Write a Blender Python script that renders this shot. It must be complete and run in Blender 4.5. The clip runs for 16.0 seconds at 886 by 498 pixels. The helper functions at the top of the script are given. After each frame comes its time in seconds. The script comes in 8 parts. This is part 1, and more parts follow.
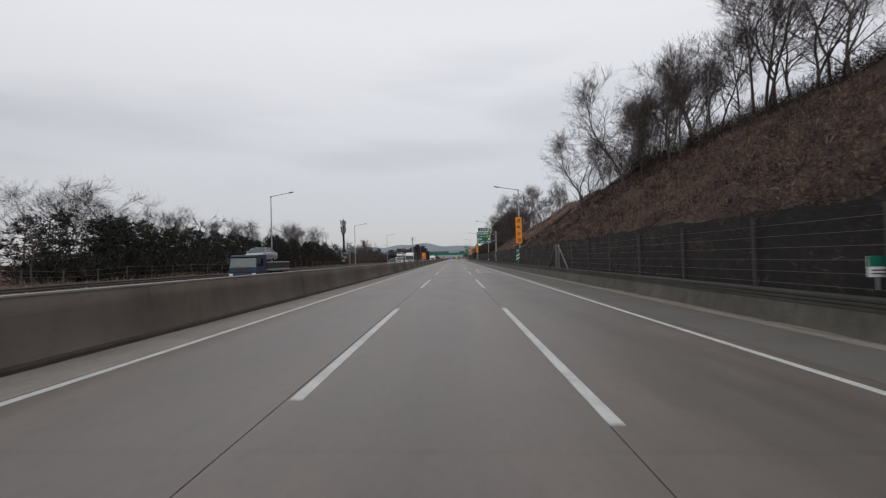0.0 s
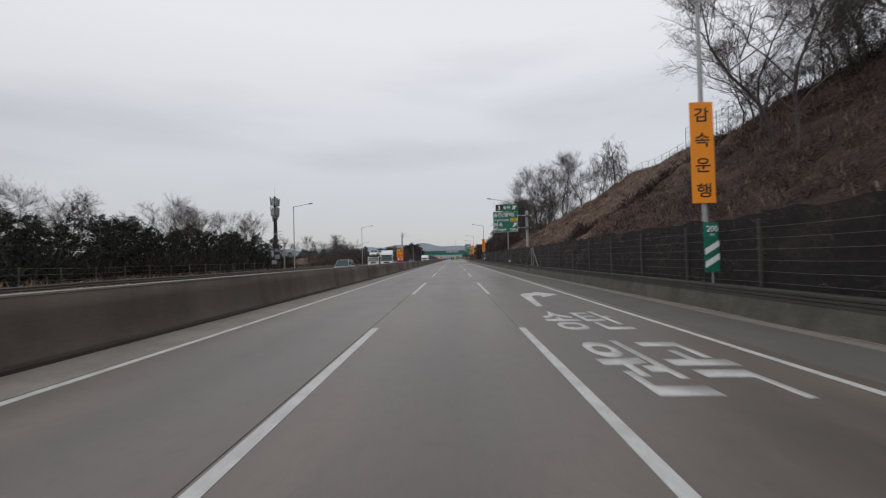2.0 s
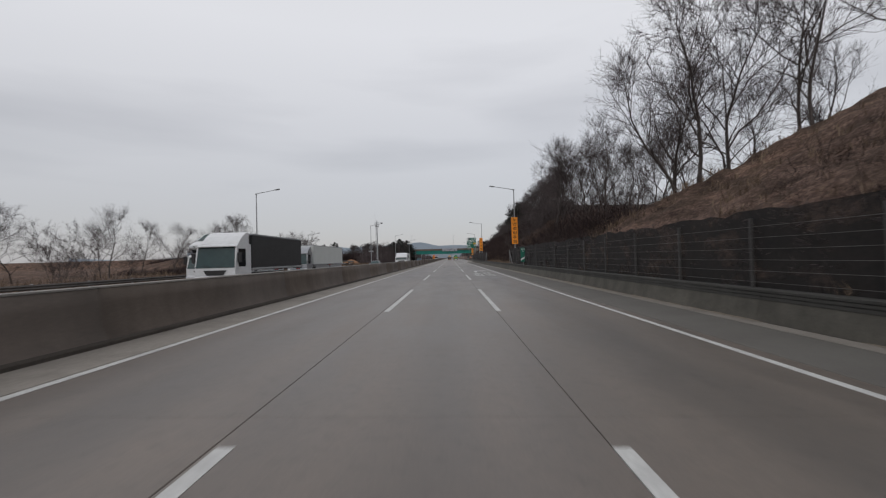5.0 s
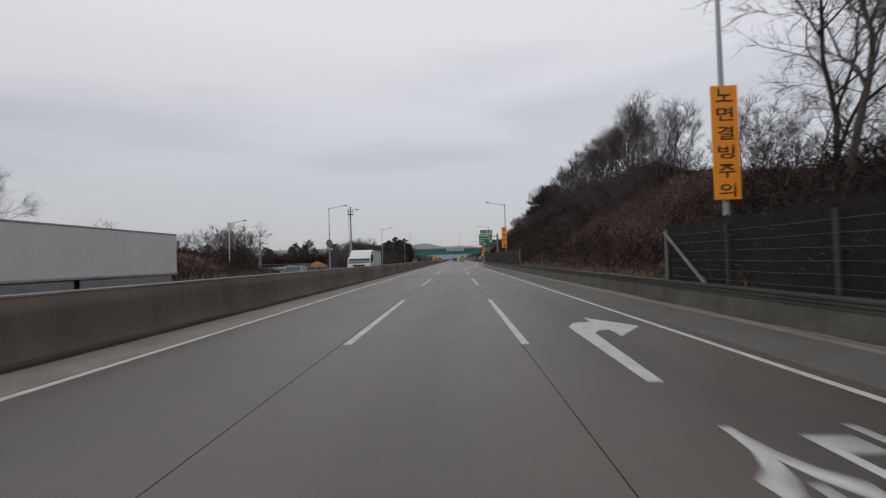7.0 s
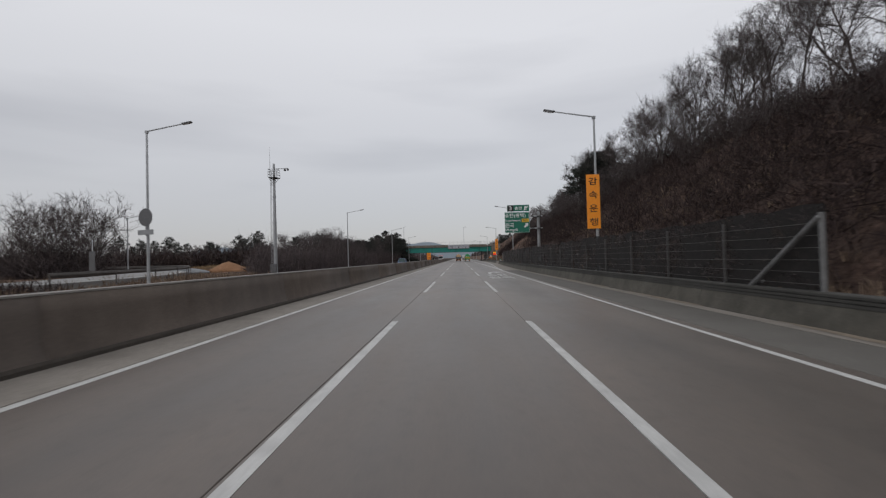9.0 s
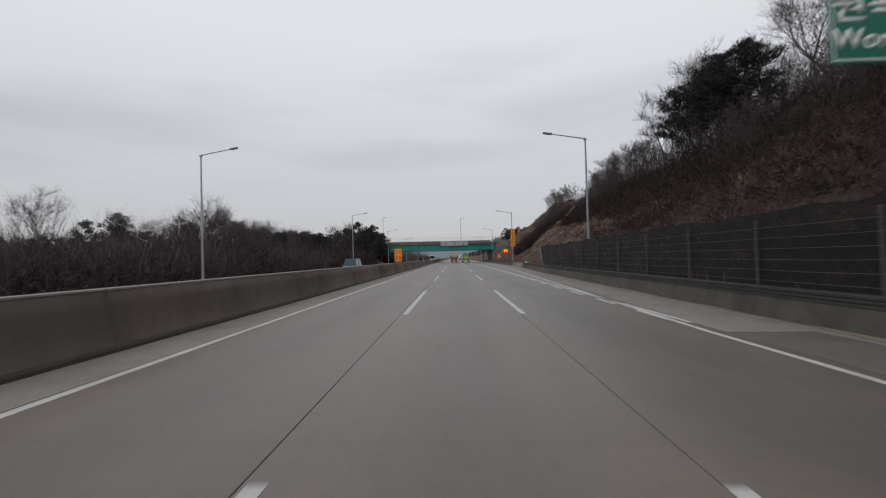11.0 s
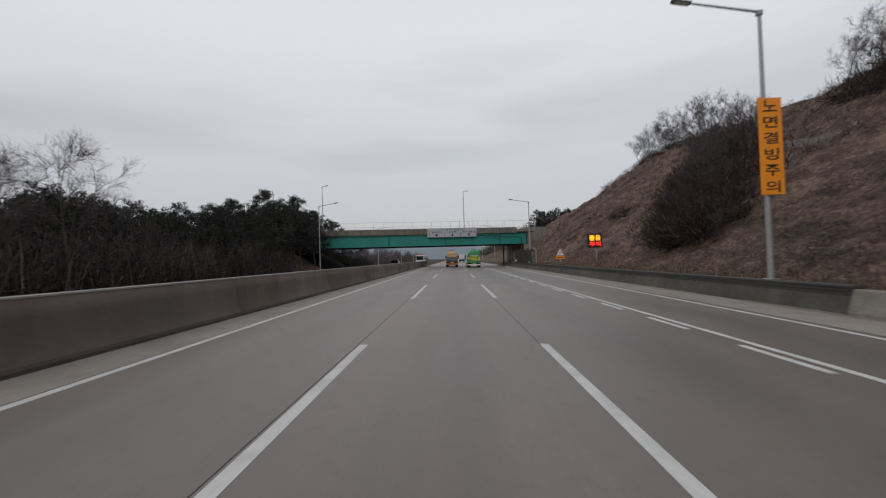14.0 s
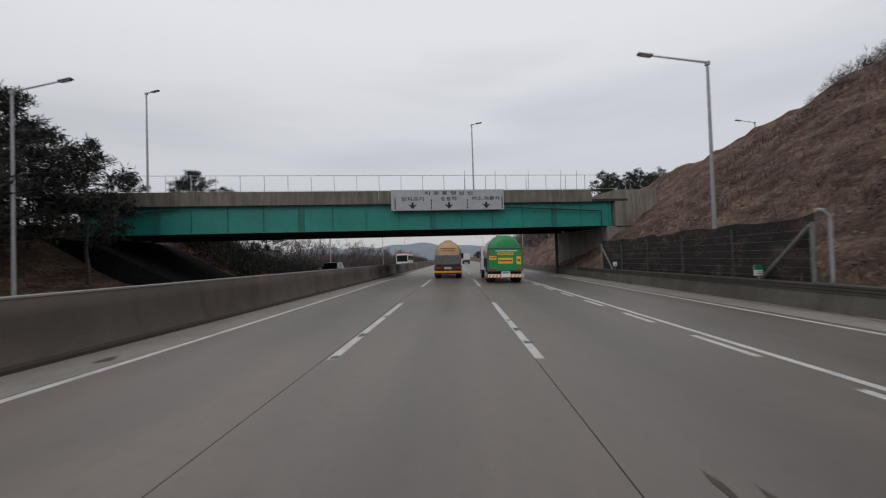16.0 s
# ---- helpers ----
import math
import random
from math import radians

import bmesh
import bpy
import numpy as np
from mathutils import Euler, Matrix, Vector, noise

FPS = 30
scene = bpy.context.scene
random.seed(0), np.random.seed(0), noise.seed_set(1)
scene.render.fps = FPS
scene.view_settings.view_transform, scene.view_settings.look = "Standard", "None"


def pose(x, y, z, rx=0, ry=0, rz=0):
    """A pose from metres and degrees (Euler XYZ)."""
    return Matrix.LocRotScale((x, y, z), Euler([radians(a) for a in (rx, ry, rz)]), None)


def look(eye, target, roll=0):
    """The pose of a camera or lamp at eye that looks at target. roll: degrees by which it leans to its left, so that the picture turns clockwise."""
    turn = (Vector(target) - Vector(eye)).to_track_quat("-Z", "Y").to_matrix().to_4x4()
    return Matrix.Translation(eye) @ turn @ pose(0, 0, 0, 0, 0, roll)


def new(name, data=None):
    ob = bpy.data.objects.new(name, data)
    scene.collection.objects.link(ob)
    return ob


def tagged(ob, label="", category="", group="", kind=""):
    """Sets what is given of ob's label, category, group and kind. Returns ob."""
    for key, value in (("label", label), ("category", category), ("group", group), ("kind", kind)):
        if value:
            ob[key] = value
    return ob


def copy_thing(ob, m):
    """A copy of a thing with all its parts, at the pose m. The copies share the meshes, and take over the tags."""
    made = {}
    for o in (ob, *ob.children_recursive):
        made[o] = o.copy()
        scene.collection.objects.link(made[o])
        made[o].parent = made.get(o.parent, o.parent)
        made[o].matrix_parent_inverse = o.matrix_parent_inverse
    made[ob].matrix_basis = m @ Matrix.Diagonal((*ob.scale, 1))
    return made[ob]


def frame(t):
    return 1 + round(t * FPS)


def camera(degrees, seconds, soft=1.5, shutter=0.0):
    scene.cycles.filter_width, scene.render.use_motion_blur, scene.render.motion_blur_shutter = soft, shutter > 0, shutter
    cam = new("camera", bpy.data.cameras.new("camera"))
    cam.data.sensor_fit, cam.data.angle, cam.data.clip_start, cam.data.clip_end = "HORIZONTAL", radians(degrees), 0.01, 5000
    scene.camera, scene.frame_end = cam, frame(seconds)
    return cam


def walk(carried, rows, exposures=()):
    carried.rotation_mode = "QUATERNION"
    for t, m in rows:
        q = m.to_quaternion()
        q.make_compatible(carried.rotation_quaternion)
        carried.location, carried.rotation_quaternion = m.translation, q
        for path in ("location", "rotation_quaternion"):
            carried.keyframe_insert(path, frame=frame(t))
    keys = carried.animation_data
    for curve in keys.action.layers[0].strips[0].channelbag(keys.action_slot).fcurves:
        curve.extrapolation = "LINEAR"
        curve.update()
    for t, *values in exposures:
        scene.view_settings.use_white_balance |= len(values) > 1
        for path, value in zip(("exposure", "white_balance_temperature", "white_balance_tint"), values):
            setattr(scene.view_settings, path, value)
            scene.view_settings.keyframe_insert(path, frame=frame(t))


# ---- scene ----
cam = camera(89.66, 16.0, soft=1.2, shutter=0.16)
# seconds, eye x y z, yaw (left), pitch (up), lean to the right
PATH = [
    (0.0, 0.188, 0.01, 1.721, 1.46, 1.16, 1.63),
    (0.5, 0.141, 11.11, 1.722, 1.49, 1.14, 1.59),
    (1.0, 0.129, 22.18, 1.722, 1.50, 1.20, 1.56),
    (1.5, 0.192, 33.21, 1.721, 1.47, 1.26, 1.58),
    (2.0, 0.156, 44.19, 1.722, 1.25, 1.18, 1.52),
    (2.5, 0.164, 55.35, 1.722, 1.20, 1.19, 1.52),
    (3.0, 0.210, 66.58, 1.721, 1.23, 1.14, 1.51),
    (3.5, 0.290, 77.80, 1.719, 1.23, 1.26, 1.55),
    (4.0, 0.270, 88.98, 1.720, 0.91, 1.12, 1.52),
    (6.5, 0.429, 144.84, 1.717, 1.37, 1.18, 1.65),
    (7.0, 0.462, 156.43, 1.716, 1.67, 1.30, 1.67),
    (7.5, 0.335, 167.98, 1.718, 1.80, 1.27, 1.63),
    (8.0, 0.229, 179.58, 1.721, 1.90, 1.19, 1.60),
    (8.5, 0.120, 191.28, 1.723, 2.01, 1.17, 1.57),
    (9.0, -0.013, 203.07, 1.725, 2.06, 1.16, 1.53),
    (11.5, -0.252, 264.14, 1.730, 1.25, 1.13, 1.60),
    (12.0, -0.233, 276.44, 1.729, 1.13, 1.11, 1.62),
    (12.5, -0.188, 288.77, 1.729, 1.07, 1.16, 1.64),
    (13.0, -0.087, 301.15, 1.727, 1.14, 1.21, 1.67),
    (13.5, 0.026, 313.66, 1.724, 1.28, 1.24, 1.70),
    (14.0, 0.065, 326.23, 1.723, 1.39, 1.25, 1.71),
    (14.5, 0.189, 338.91, 1.721, 1.57, 1.24, 1.73),
    (15.0, 0.230, 351.69, 1.720, 1.61, 1.14, 1.76),
    (15.5, 0.290, 364.66, 1.719, 1.64, 1.19, 1.77),
    (16.0, 0.437, 377.72, 1.717, 1.75, 1.31, 1.80),
]
walk(cam, [(t, look((x, y, z), (x - math.sin(radians(w)) * math.cos(radians(p)), y + math.cos(radians(w)) * math.cos(radians(p)),
                                z + math.sin(radians(p))), -r)) for t, x, y, z, w, p, r in PATH],
     exposures=[(0.0, 0.03), (2.0, 0.03), (4.0, -0.05), (7.0, -0.1), (9.0, -0.1), (11.5, -0.04), (14.0, -0.07), (16.0, -0.05)])

# world, sun, exposure
world = bpy.data.worlds.new("overcast_sky")
scene.world = world
world.use_nodes = True
wn, wl = world.node_tree.nodes, world.node_tree.links
wn.clear()
w_out, w_add = wn.new("ShaderNodeOutputWorld"), wn.new("ShaderNodeAddShader")
w_sky, w_b1, w_b2 = wn.new("ShaderNodeTexSky"), wn.new("ShaderNodeBackground"), wn.new("ShaderNodeBackground")
w_sky.sky_type, w_sky.sun_disc = "NISHITA", False
w_sky.sun_elevation, w_sky.sun_rotation = radians(38), radians(200)
w_b1.inputs["Strength"].default_value = 0.015
w_co, w_map, w_n, w_n2 = wn.new("ShaderNodeTexCoord"), wn.new("ShaderNodeMapping"), wn.new("ShaderNodeTexNoise"), wn.new("ShaderNodeTexNoise")
w_map.inputs["Scale"].default_value = (1.0, 1.0, 6.0)
w_n.inputs["Scale"].default_value, w_n.inputs["Detail"].default_value, w_n.inputs["Roughness"].default_value = 1.7, 5, 0.45
w_n2.inputs["Scale"].default_value, w_n2.inputs["Detail"].default_value = 0.8, 2
w_mix, w_ramp = wn.new("ShaderNodeMath"), wn.new("ShaderNodeValToRGB")
w_mix.operation = "ADD"
w_ramp.color_ramp.elements[0].position, w_ramp.color_ramp.elements[0].color = 0.55, (0.585, 0.586, 0.614, 1)
w_ramp.color_ramp.elements[1].position, w_ramp.color_ramp.elements[1].color = 1.4, (0.772, 0.772, 0.797, 1)
w_b2.inputs["Strength"].default_value = 0.98
wl.new(w_co.outputs["Generated"], w_map.inputs["Vector"])
wl.new(w_map.outputs["Vector"], w_n.inputs["Vector"])
wl.new(w_map.outputs["Vector"], w_n2.inputs["Vector"])
wl.new(w_n.outputs["Fac"], w_mix.inputs[0])
wl.new(w_n2.outputs["Fac"], w_mix.inputs[1])
wl.new(w_mix.outputs[0], w_ramp.inputs["Fac"])
# cloud thins towards the zenith: a little dimmer low down
w_sep, w_low, w_dim = wn.new("ShaderNodeSeparateXYZ"), wn.new("ShaderNodeValToRGB"), wn.new("ShaderNodeMix")
w_low.color_ramp.elements[0].position, w_low.color_ramp.elements[0].color = 0.0, (0.58, 0.57, 0.575, 1)
w_low.color_ramp.elements[1].position, w_low.color_ramp.elements[1].color = 0.45, (1.0, 1.0, 1.0, 1)
w_low.color_ramp.elements.new(0.2).color = (0.77, 0.768, 0.77, 1)
w_dim.data_type, w_dim.blend_type = "RGBA", "MULTIPLY"
w_dim.inputs[0].default_value = 1.0
wl.new(w_co.outputs["Generated"], w_sep.inputs[0])
wl.new(w_sep.outputs["Z"], w_low.inputs["Fac"])
wl.new(w_ramp.outputs["Color"], w_dim.inputs[6])
wl.new(w_low.outputs["Color"], w_dim.inputs[7])
wl.new(w_dim.outputs[2], w_b2.inputs["Color"])
wl.new(w_sky.outputs["Color"], w_b1.inputs["Color"])
wl.new(w_b1.outputs[0], w_add.inputs[0])
wl.new(w_b2.outputs[0], w_add.inputs[1])
wl.new(w_add.outputs[0], w_out.inputs["Surface"])

sun_data = bpy.data.lights.new("sun", "SUN")
sun_data.energy, sun_data.angle, sun_data.color = 0.5, radians(35), (1.0, 0.97, 0.93)
sun = new("sun", sun_data)
sun.matrix_world = look((-20, -60, 50), (0, 0, 0))


# materials
def nodes_of(name):
    m = bpy.data.materials.new(name)
    m.use_nodes = True
    t = m.node_tree
    t.nodes.clear()
    out, bs = t.nodes.new("ShaderNodeOutputMaterial"), t.nodes.new("ShaderNodeBsdfPrincipled")
    t.links.new(bs.outputs[0], out.inputs["Surface"])
    return m, t, bs


def noise_node(t, vec, scale, detail=4.0, rough=0.55, stretch=None):
    if stretch:
        mp = t.nodes.new("ShaderNodeMapping")
        mp.inputs["Scale"].default_value = stretch
        t.links.new(vec, mp.inputs["Vector"])
        vec = mp.outputs["Vector"]
    n = t.nodes.new("ShaderNodeTexNoise")
    n.inputs["Scale"].default_value, n.inputs["Detail"].default_value, n.inputs["Roughness"].default_value = scale, detail, rough
    t.links.new(vec, n.inputs["Vector"])
    return n.outputs["Fac"]


def ramp_node(t, fac, stops):
    r = t.nodes.new("ShaderNodeValToRGB")
    while len(r.color_ramp.elements) < len(stops):
        r.color_ramp.elements.new(0.5)
    for e, (pos, col) in zip(r.color_ramp.elements, stops):
        e.position, e.color = pos, (*col, 1)
    t.links.new(fac, r.inputs["Fac"])
    return r.outputs["Color"]


def mix_node(t, kind, fac, a, b):
    m = t.nodes.new("ShaderNodeMix")
    m.data_type, m.blend_type = "RGBA", kind
    for sock, val in ((m.inputs[0], fac), (m.inputs[6], a), (m.inputs[7], b)):
        if isinstance(val, (int, float)):
            sock.default_value = val
        elif isinstance(val, tuple):
            sock.default_value = (*val, 1)
        else:
            t.links.new(val, sock)
    return m.outputs[2]


def math_node(t, op, a, b=0.0):
    m = t.nodes.new("ShaderNodeMath")
    m.operation = op
    for sock, val in ((m.inputs[0], a), (m.inputs[1], b)):
        if isinstance(val, (int, float)):
            sock.default_value = val
        else:
            t.links.new(val, sock)
    return m.outputs[0]


def bump_node(t, bs, height, strength, dist=0.02):
    b = t.nodes.new("ShaderNodeBump")
    b.inputs["Strength"].default_value, b.inputs["Distance"].default_value = strength, dist
    t.links.new(height, b.inputs["Height"])
    t.links.new(b.outputs["Normal"], bs.inputs["Normal"])


def surface(name, c1, c2, fine=8.0, coarse=0.7, rough=0.8, metal=0.0, bump=0.15, dist=0.02, wear=0.3, vary=0.0, where="world", stretch=None, tint=None):
    """A surface with fine grain between two colours, larger stains over it and fine relief."""
    m, t, bs = nodes_of(name)
    if where == "world":
        vec = t.nodes.new("ShaderNodeNewGeometry").outputs["Position"]
    else:
        vec = t.nodes.new("ShaderNodeTexCoord").outputs["Object"]
    grain = noise_node(t, vec, fine, 6, 0.6, stretch)
    col = ramp_node(t, grain, [(0.32, c1), (0.68, c2)])
    big = noise_node(t, vec, coarse, 4, 0.6)
    dark = tint or tuple(c * 0.55 for c in c1)
    col = mix_node(t, "MIX", math_node(t, "MULTIPLY", ramp_node(t, big, [(0.42, (0, 0, 0)), (0.72, (1, 1, 1))]), wear), col, dark)
    if vary:
        info = t.nodes.new("ShaderNodeObjectInfo").outputs["Random"]
        v = math_node(t, "ADD", math_node(t, "MULTIPLY", info, 2 * vary), 1 - vary)
        hsv = t.nodes.new("ShaderNodeHueSaturation")
        t.links.new(v, hsv.inputs["Value"])
        t.links.new(col, hsv.inputs["Color"])
        col = hsv.outputs["Color"]
    t.links.new(col, bs.inputs["Base Color"])
    bs.inputs["Roughness"].default_value, bs.inputs["Metallic"].default_value = rough, metal
    if bump:
        bump_node(t, bs, grain, bump, dist)
    return m


def island_surface(name, stops, rough=0.9, fine=3.0):
    """Twigs, blades and leaves: one colour a piece, drawn from the stops."""
    m, t, bs = nodes_of(name)
    geo = t.nodes.new("ShaderNodeNewGeometry")
    col = ramp_node(t, geo.outputs["Random Per Island"], stops)
    n = noise_node(t, geo.outputs["Position"], fine, 3)
    col = mix_node(t, "MULTIPLY", 0.6, col, ramp_node(t, n, [(0.3, (0.45, 0.45, 0.45)), (0.7, (1.25, 1.25, 1.25))]))
    t.links.new(col, bs.inputs["Base Color"])
    bs.inputs["Roughness"].default_value = rough
    bs.inputs["Specular IOR Level"].default_value = 0.2
    return m


def glow(name, colour, strength):
    m, t, bs = nodes_of(name)
    bs.inputs["Base Color"].default_value = (*colour, 1)
    bs.inputs["Emission Color"].default_value = (*colour, 1)
    bs.inputs["Emission Strength"].default_value = strength
    return m


def road_material():
    m, t, bs = nodes_of("road_concrete")
    pos = t.nodes.new("ShaderNodeNewGeometry").outputs["Position"]
    sep = t.nodes.new("ShaderNodeSeparateXYZ")
    t.links.new(pos, sep.inputs[0])
    x = sep.outputs["X"]
    fine = noise_node(t, pos, 30, 5, 0.7)
    mid = noise_node(t, pos, 1.0, 5, 0.6, (1.0, 0.25, 1.0))
    long_ = noise_node(t, pos, 0.9, 4, 0.6, (1.0, 0.03, 1.0))
    patch = noise_node(t, pos, 0.11, 3, 0.5)
    col = ramp_node(t, fine, [(0.3, (0.111, 0.0935, 0.081)), (0.7, (0.15, 0.126, 0.108))])
    # oil and rubber: a dark band along the middle of each lane, faint wheel tracks beside it
    ph = math_node(t, "MULTIPLY", math_node(t, "ADD", x, 0.0), 2 * math.pi / 3.6)
    lane = math_node(t, "COSINE", ph)
    track = math_node(t, "COSINE", math_node(t, "MULTIPLY", ph, 2.0))
    band = math_node(t, "ADD", math_node(t, "MULTIPLY", lane, 0.32), math_node(t, "MULTIPLY", track, 0.12))
    band = math_node(t, "ADD", band, math_node(t, "MULTIPLY", math_node(t, "SUBTRACT", long_, 0.5), 1.6))
    dirt = ramp_node(t, math_node(t, "ADD", math_node(t, "MULTIPLY", band, 0.5), 0.5), [(0.25, (1.06, 1.05, 1.04)), (0.85, (0.74, 0.75, 0.76))])
    col = mix_node(t, "MULTIPLY", 1.0, col, dirt)
    col = mix_node(t, "MULTIPLY", 0.8, col, ramp_node(t, mid, [(0.3, (0.78, 0.785, 0.79)), (0.7, (1.15, 1.13, 1.11))]))
    col = mix_node(t, "MULTIPLY", 0.9, col, ramp_node(t, patch, [(0.35, (0.88, 0.89, 0.9)), (0.65, (1.1, 1.08, 1.06))]))
    spots = noise_node(t, pos, 4.5, 6, 0.75)
    col = mix_node(t, "MULTIPLY", 0.75, col, ramp_node(t, spots, [(0.3, (0.72, 0.71, 0.7)), (0.46, (1.0, 1.0, 1.0)), (0.72, (1.12, 1.1, 1.08))]))
    # an older, darker length of concrete
    old = t.nodes.new("ShaderNodeMapRange")
    old.interpolation_type = "SMOOTHSTEP"
    old.inputs["From Min"].default_value, old.inputs["From Max"].default_value = 128, 150
    old2 = t.nodes.new("ShaderNodeMapRange")
    old2.interpolation_type = "SMOOTHSTEP"
    old2.inputs["From Min"].default_value, old2.inputs["From Max"].default_value = 198, 216
    t.links.new(sep.outputs["Y"], old.inputs["Value"])
    t.links.new(sep.outputs["Y"], old2.inputs["Value"])
    aged = math_node(t, "MULTIPLY", math_node(t, "SUBTRACT", old.outputs[0], old2.outputs[0]), 0.85)
    col = mix_node(t, "MULTIPLY", aged, col, (0.66, 0.645, 0.645))
    # dimming to the right, from lens and windscreen, is painted into the colour
    right_dim = t.nodes.new("ShaderNodeMapRange")
    right_dim.interpolation_type = "SMOOTHSTEP"
    right_dim.inputs["From Min"].default_value, right_dim.inputs["From Max"].default_value = 0.8, 4.2
    t.links.new(math_node(t, "ADD", x, math_node(t, "MULTIPLY", mid, 0.8)), right_dim.inputs["Value"])
    col = mix_node(t, "MULTIPLY", right_dim.outputs[0], col, (0.84, 0.845, 0.83))
    info = t.nodes.new("ShaderNodeObjectInfo").outputs["Random"]
    hsv = t.nodes.new("ShaderNodeHueSaturation")
    t.links.new(math_node(t, "ADD", math_node(t, "MULTIPLY", info, 0.06), 0.97), hsv.inputs["Value"])
    t.links.new(col, hsv.inputs["Color"])
    t.links.new(hsv.outputs["Color"], bs.inputs["Base Color"])
    t.links.new(math_node(t, "ADD", math_node(t, "MULTIPLY", mid, 0.22), 0.34), bs.inputs["Roughness"])
    bs.inputs["Specular IOR Level"].default_value = 0.62
    bump_node(t, bs, fine, 0.25, 0.004)
    return m


def barrier_material(name, c1, c2, streak):
    """Weathered concrete with fine grain, run-off streaks and broad uneven tone."""
    m, t, bs = nodes_of(name)
    pos = t.nodes.new("ShaderNodeNewGeometry").outputs["Position"]
    fine = noise_node(t, pos, 22, 6, 0.65)
    streaks = noise_node(t, pos, 2.6, 6, 0.7, (1.0, 0.35, 0.12))
    big = noise_node(t, pos, 0.25, 4, 0.6, (1.0, 0.35, 1.0))
    col = ramp_node(t, fine, [(0.3, c1), (0.7, c2)])
    col = mix_node(t, "MULTIPLY", streak, col, ramp_node(t, streaks, [(0.35, (0.55, 0.53, 0.5)), (0.65, (1.15, 1.13, 1.1))]))
    col = mix_node(t, "MULTIPLY", 0.8, col, ramp_node(t, big, [(0.35, (0.75, 0.74, 0.72)), (0.68, (1.15, 1.14, 1.12))]))
    t.links.new(col, bs.inputs["Base Color"])
    bs.inputs["Roughness"].default_value = 0.85
    bump_node(t, bs, fine, 0.35, 0.01)
    return m


def slope_material():
    m, t, bs = nodes_of("dry_slope")
    pos = t.nodes.new("ShaderNodeNewGeometry").outputs["Position"]
    fine = noise_node(t, pos, 5.0, 7, 0.75)
    mid = noise_node(t, pos, 0.55, 6, 0.65, (1.0, 0.6, 1.4))
    big = noise_node(t, pos, 0.09, 4, 0.6)
    col = ramp_node(t, fine, [(0.34, (0.046, 0.03, 0.025)), (0.5, (0.152, 0.101, 0.083)), (0.66, (0.34, 0.24, 0.19))])
    col = mix_node(t, "MIX", ramp_node(t, mid, [(0.44, (0, 0, 0)), (0.56, (0.85, 0.85, 0.85))]), col, ramp_node(t, fine, [(0.3, (0.035, 0.025, 0.02)), (0.7, (0.12, 0.088, 0.068))]))
    band = noise_node(t, pos, 0.8, 5, 0.62, (0.9, 0.22, 1.3))
    col = mix_node(t, "MULTIPLY", 0.9, col, ramp_node(t, band, [(0.36, (0.5, 0.47, 0.46)), (0.5, (0.95, 0.93, 0.91)), (0.66, (1.3, 1.24, 1.16))]))
    col = mix_node(t, "MULTIPLY", 0.7, col, ramp_node(t, big, [(0.35, (0.6, 0.58, 0.56)), (0.65, (1.25, 1.2, 1.12))]))
    sep = t.nodes.new("ShaderNodeSeparateXYZ")
    t.links.new(pos, sep.inputs[0])
    # dark leaf litter where the slope is overgrown
    def span(a, b):
        r = t.nodes.new("ShaderNodeMapRange")
        r.interpolation_type = "SMOOTHSTEP"
        r.inputs["From Min"].default_value, r.inputs["From Max"].default_value = a, b
        t.links.new(math_node(t, "ADD", sep.outputs["Y"], math_node(t, "MULTIPLY", big, 14.0)), r.inputs["Value"])
        return r.outputs[0]
    litter = math_node(t, "ADD", math_node(t, "SUBTRACT", 1.0, span(84, 100)), math_node(t, "SUBTRACT", span(152, 168), span(296, 316)))
    cut = t.nodes.new("ShaderNodeMapRange")
    cut.inputs["From Min"].default_value, cut.inputs["From Max"].default_value = 6.0, 9.0
    t.links.new(sep.outputs["X"], cut.inputs["Value"])
    far = t.nodes.new("ShaderNodeMapRange")
    far.interpolation_type = "SMOOTHSTEP"
    far.inputs["From Min"].default_value, far.inputs["From Max"].default_value = 45.0, 90.0
    far.inputs["To Min"].default_value, far.inputs["To Max"].default_value = 1.0, 0.0
    t.links.new(math_node(t, "ADD", sep.outputs["X"], math_node(t, "MULTIPLY", big, 30.0)), far.inputs["Value"])
    litter = math_node(t, "MULTIPLY", litter, math_node(t, "MULTIPLY", cut.outputs[0], far.outputs[0]))
    col = mix_node(t, "MIX", math_node(t, "MULTIPLY", litter, 0.75), col, ramp_node(t, fine, [(0.3, (0.024, 0.015, 0.014)), (0.55, (0.072, 0.047, 0.04)), (0.75, (0.15, 0.105, 0.086))]))
    # bare, paler soil on the lengths by the exit signs and before the bridge
    soil = t.nodes.new("ShaderNodeMapRange")
    soil.interpolation_type = "SMOOTHSTEP"
    soil.inputs["From Min"].default_value, soil.inputs["From Max"].default_value = 298, 322
    t.links.new(sep.outputs["Y"], soil.inputs["Value"])
    bare = math_node(t, "ADD", soil.outputs[0], math_node(t, "MULTIPLY", math_node(t, "SUBTRACT", span(98, 108), span(134, 156)), 0.8))
    pale = ramp_node(t, fine, [(0.35, (0.088, 0.062, 0.054)), (0.5, (0.165, 0.118, 0.101)), (0.66, (0.3, 0.225, 0.187))])
    blot = noise_node(t, pos, 0.85, 6, 0.72, (1.0, 0.7, 1.2))
    pale = mix_node(t, "MULTIPLY", 0.95, pale, ramp_node(t, blot, [(0.4, (0.34, 0.31, 0.3)), (0.5, (0.95, 0.92, 0.9)), (0.6, (1.5, 1.42, 1.32))]))
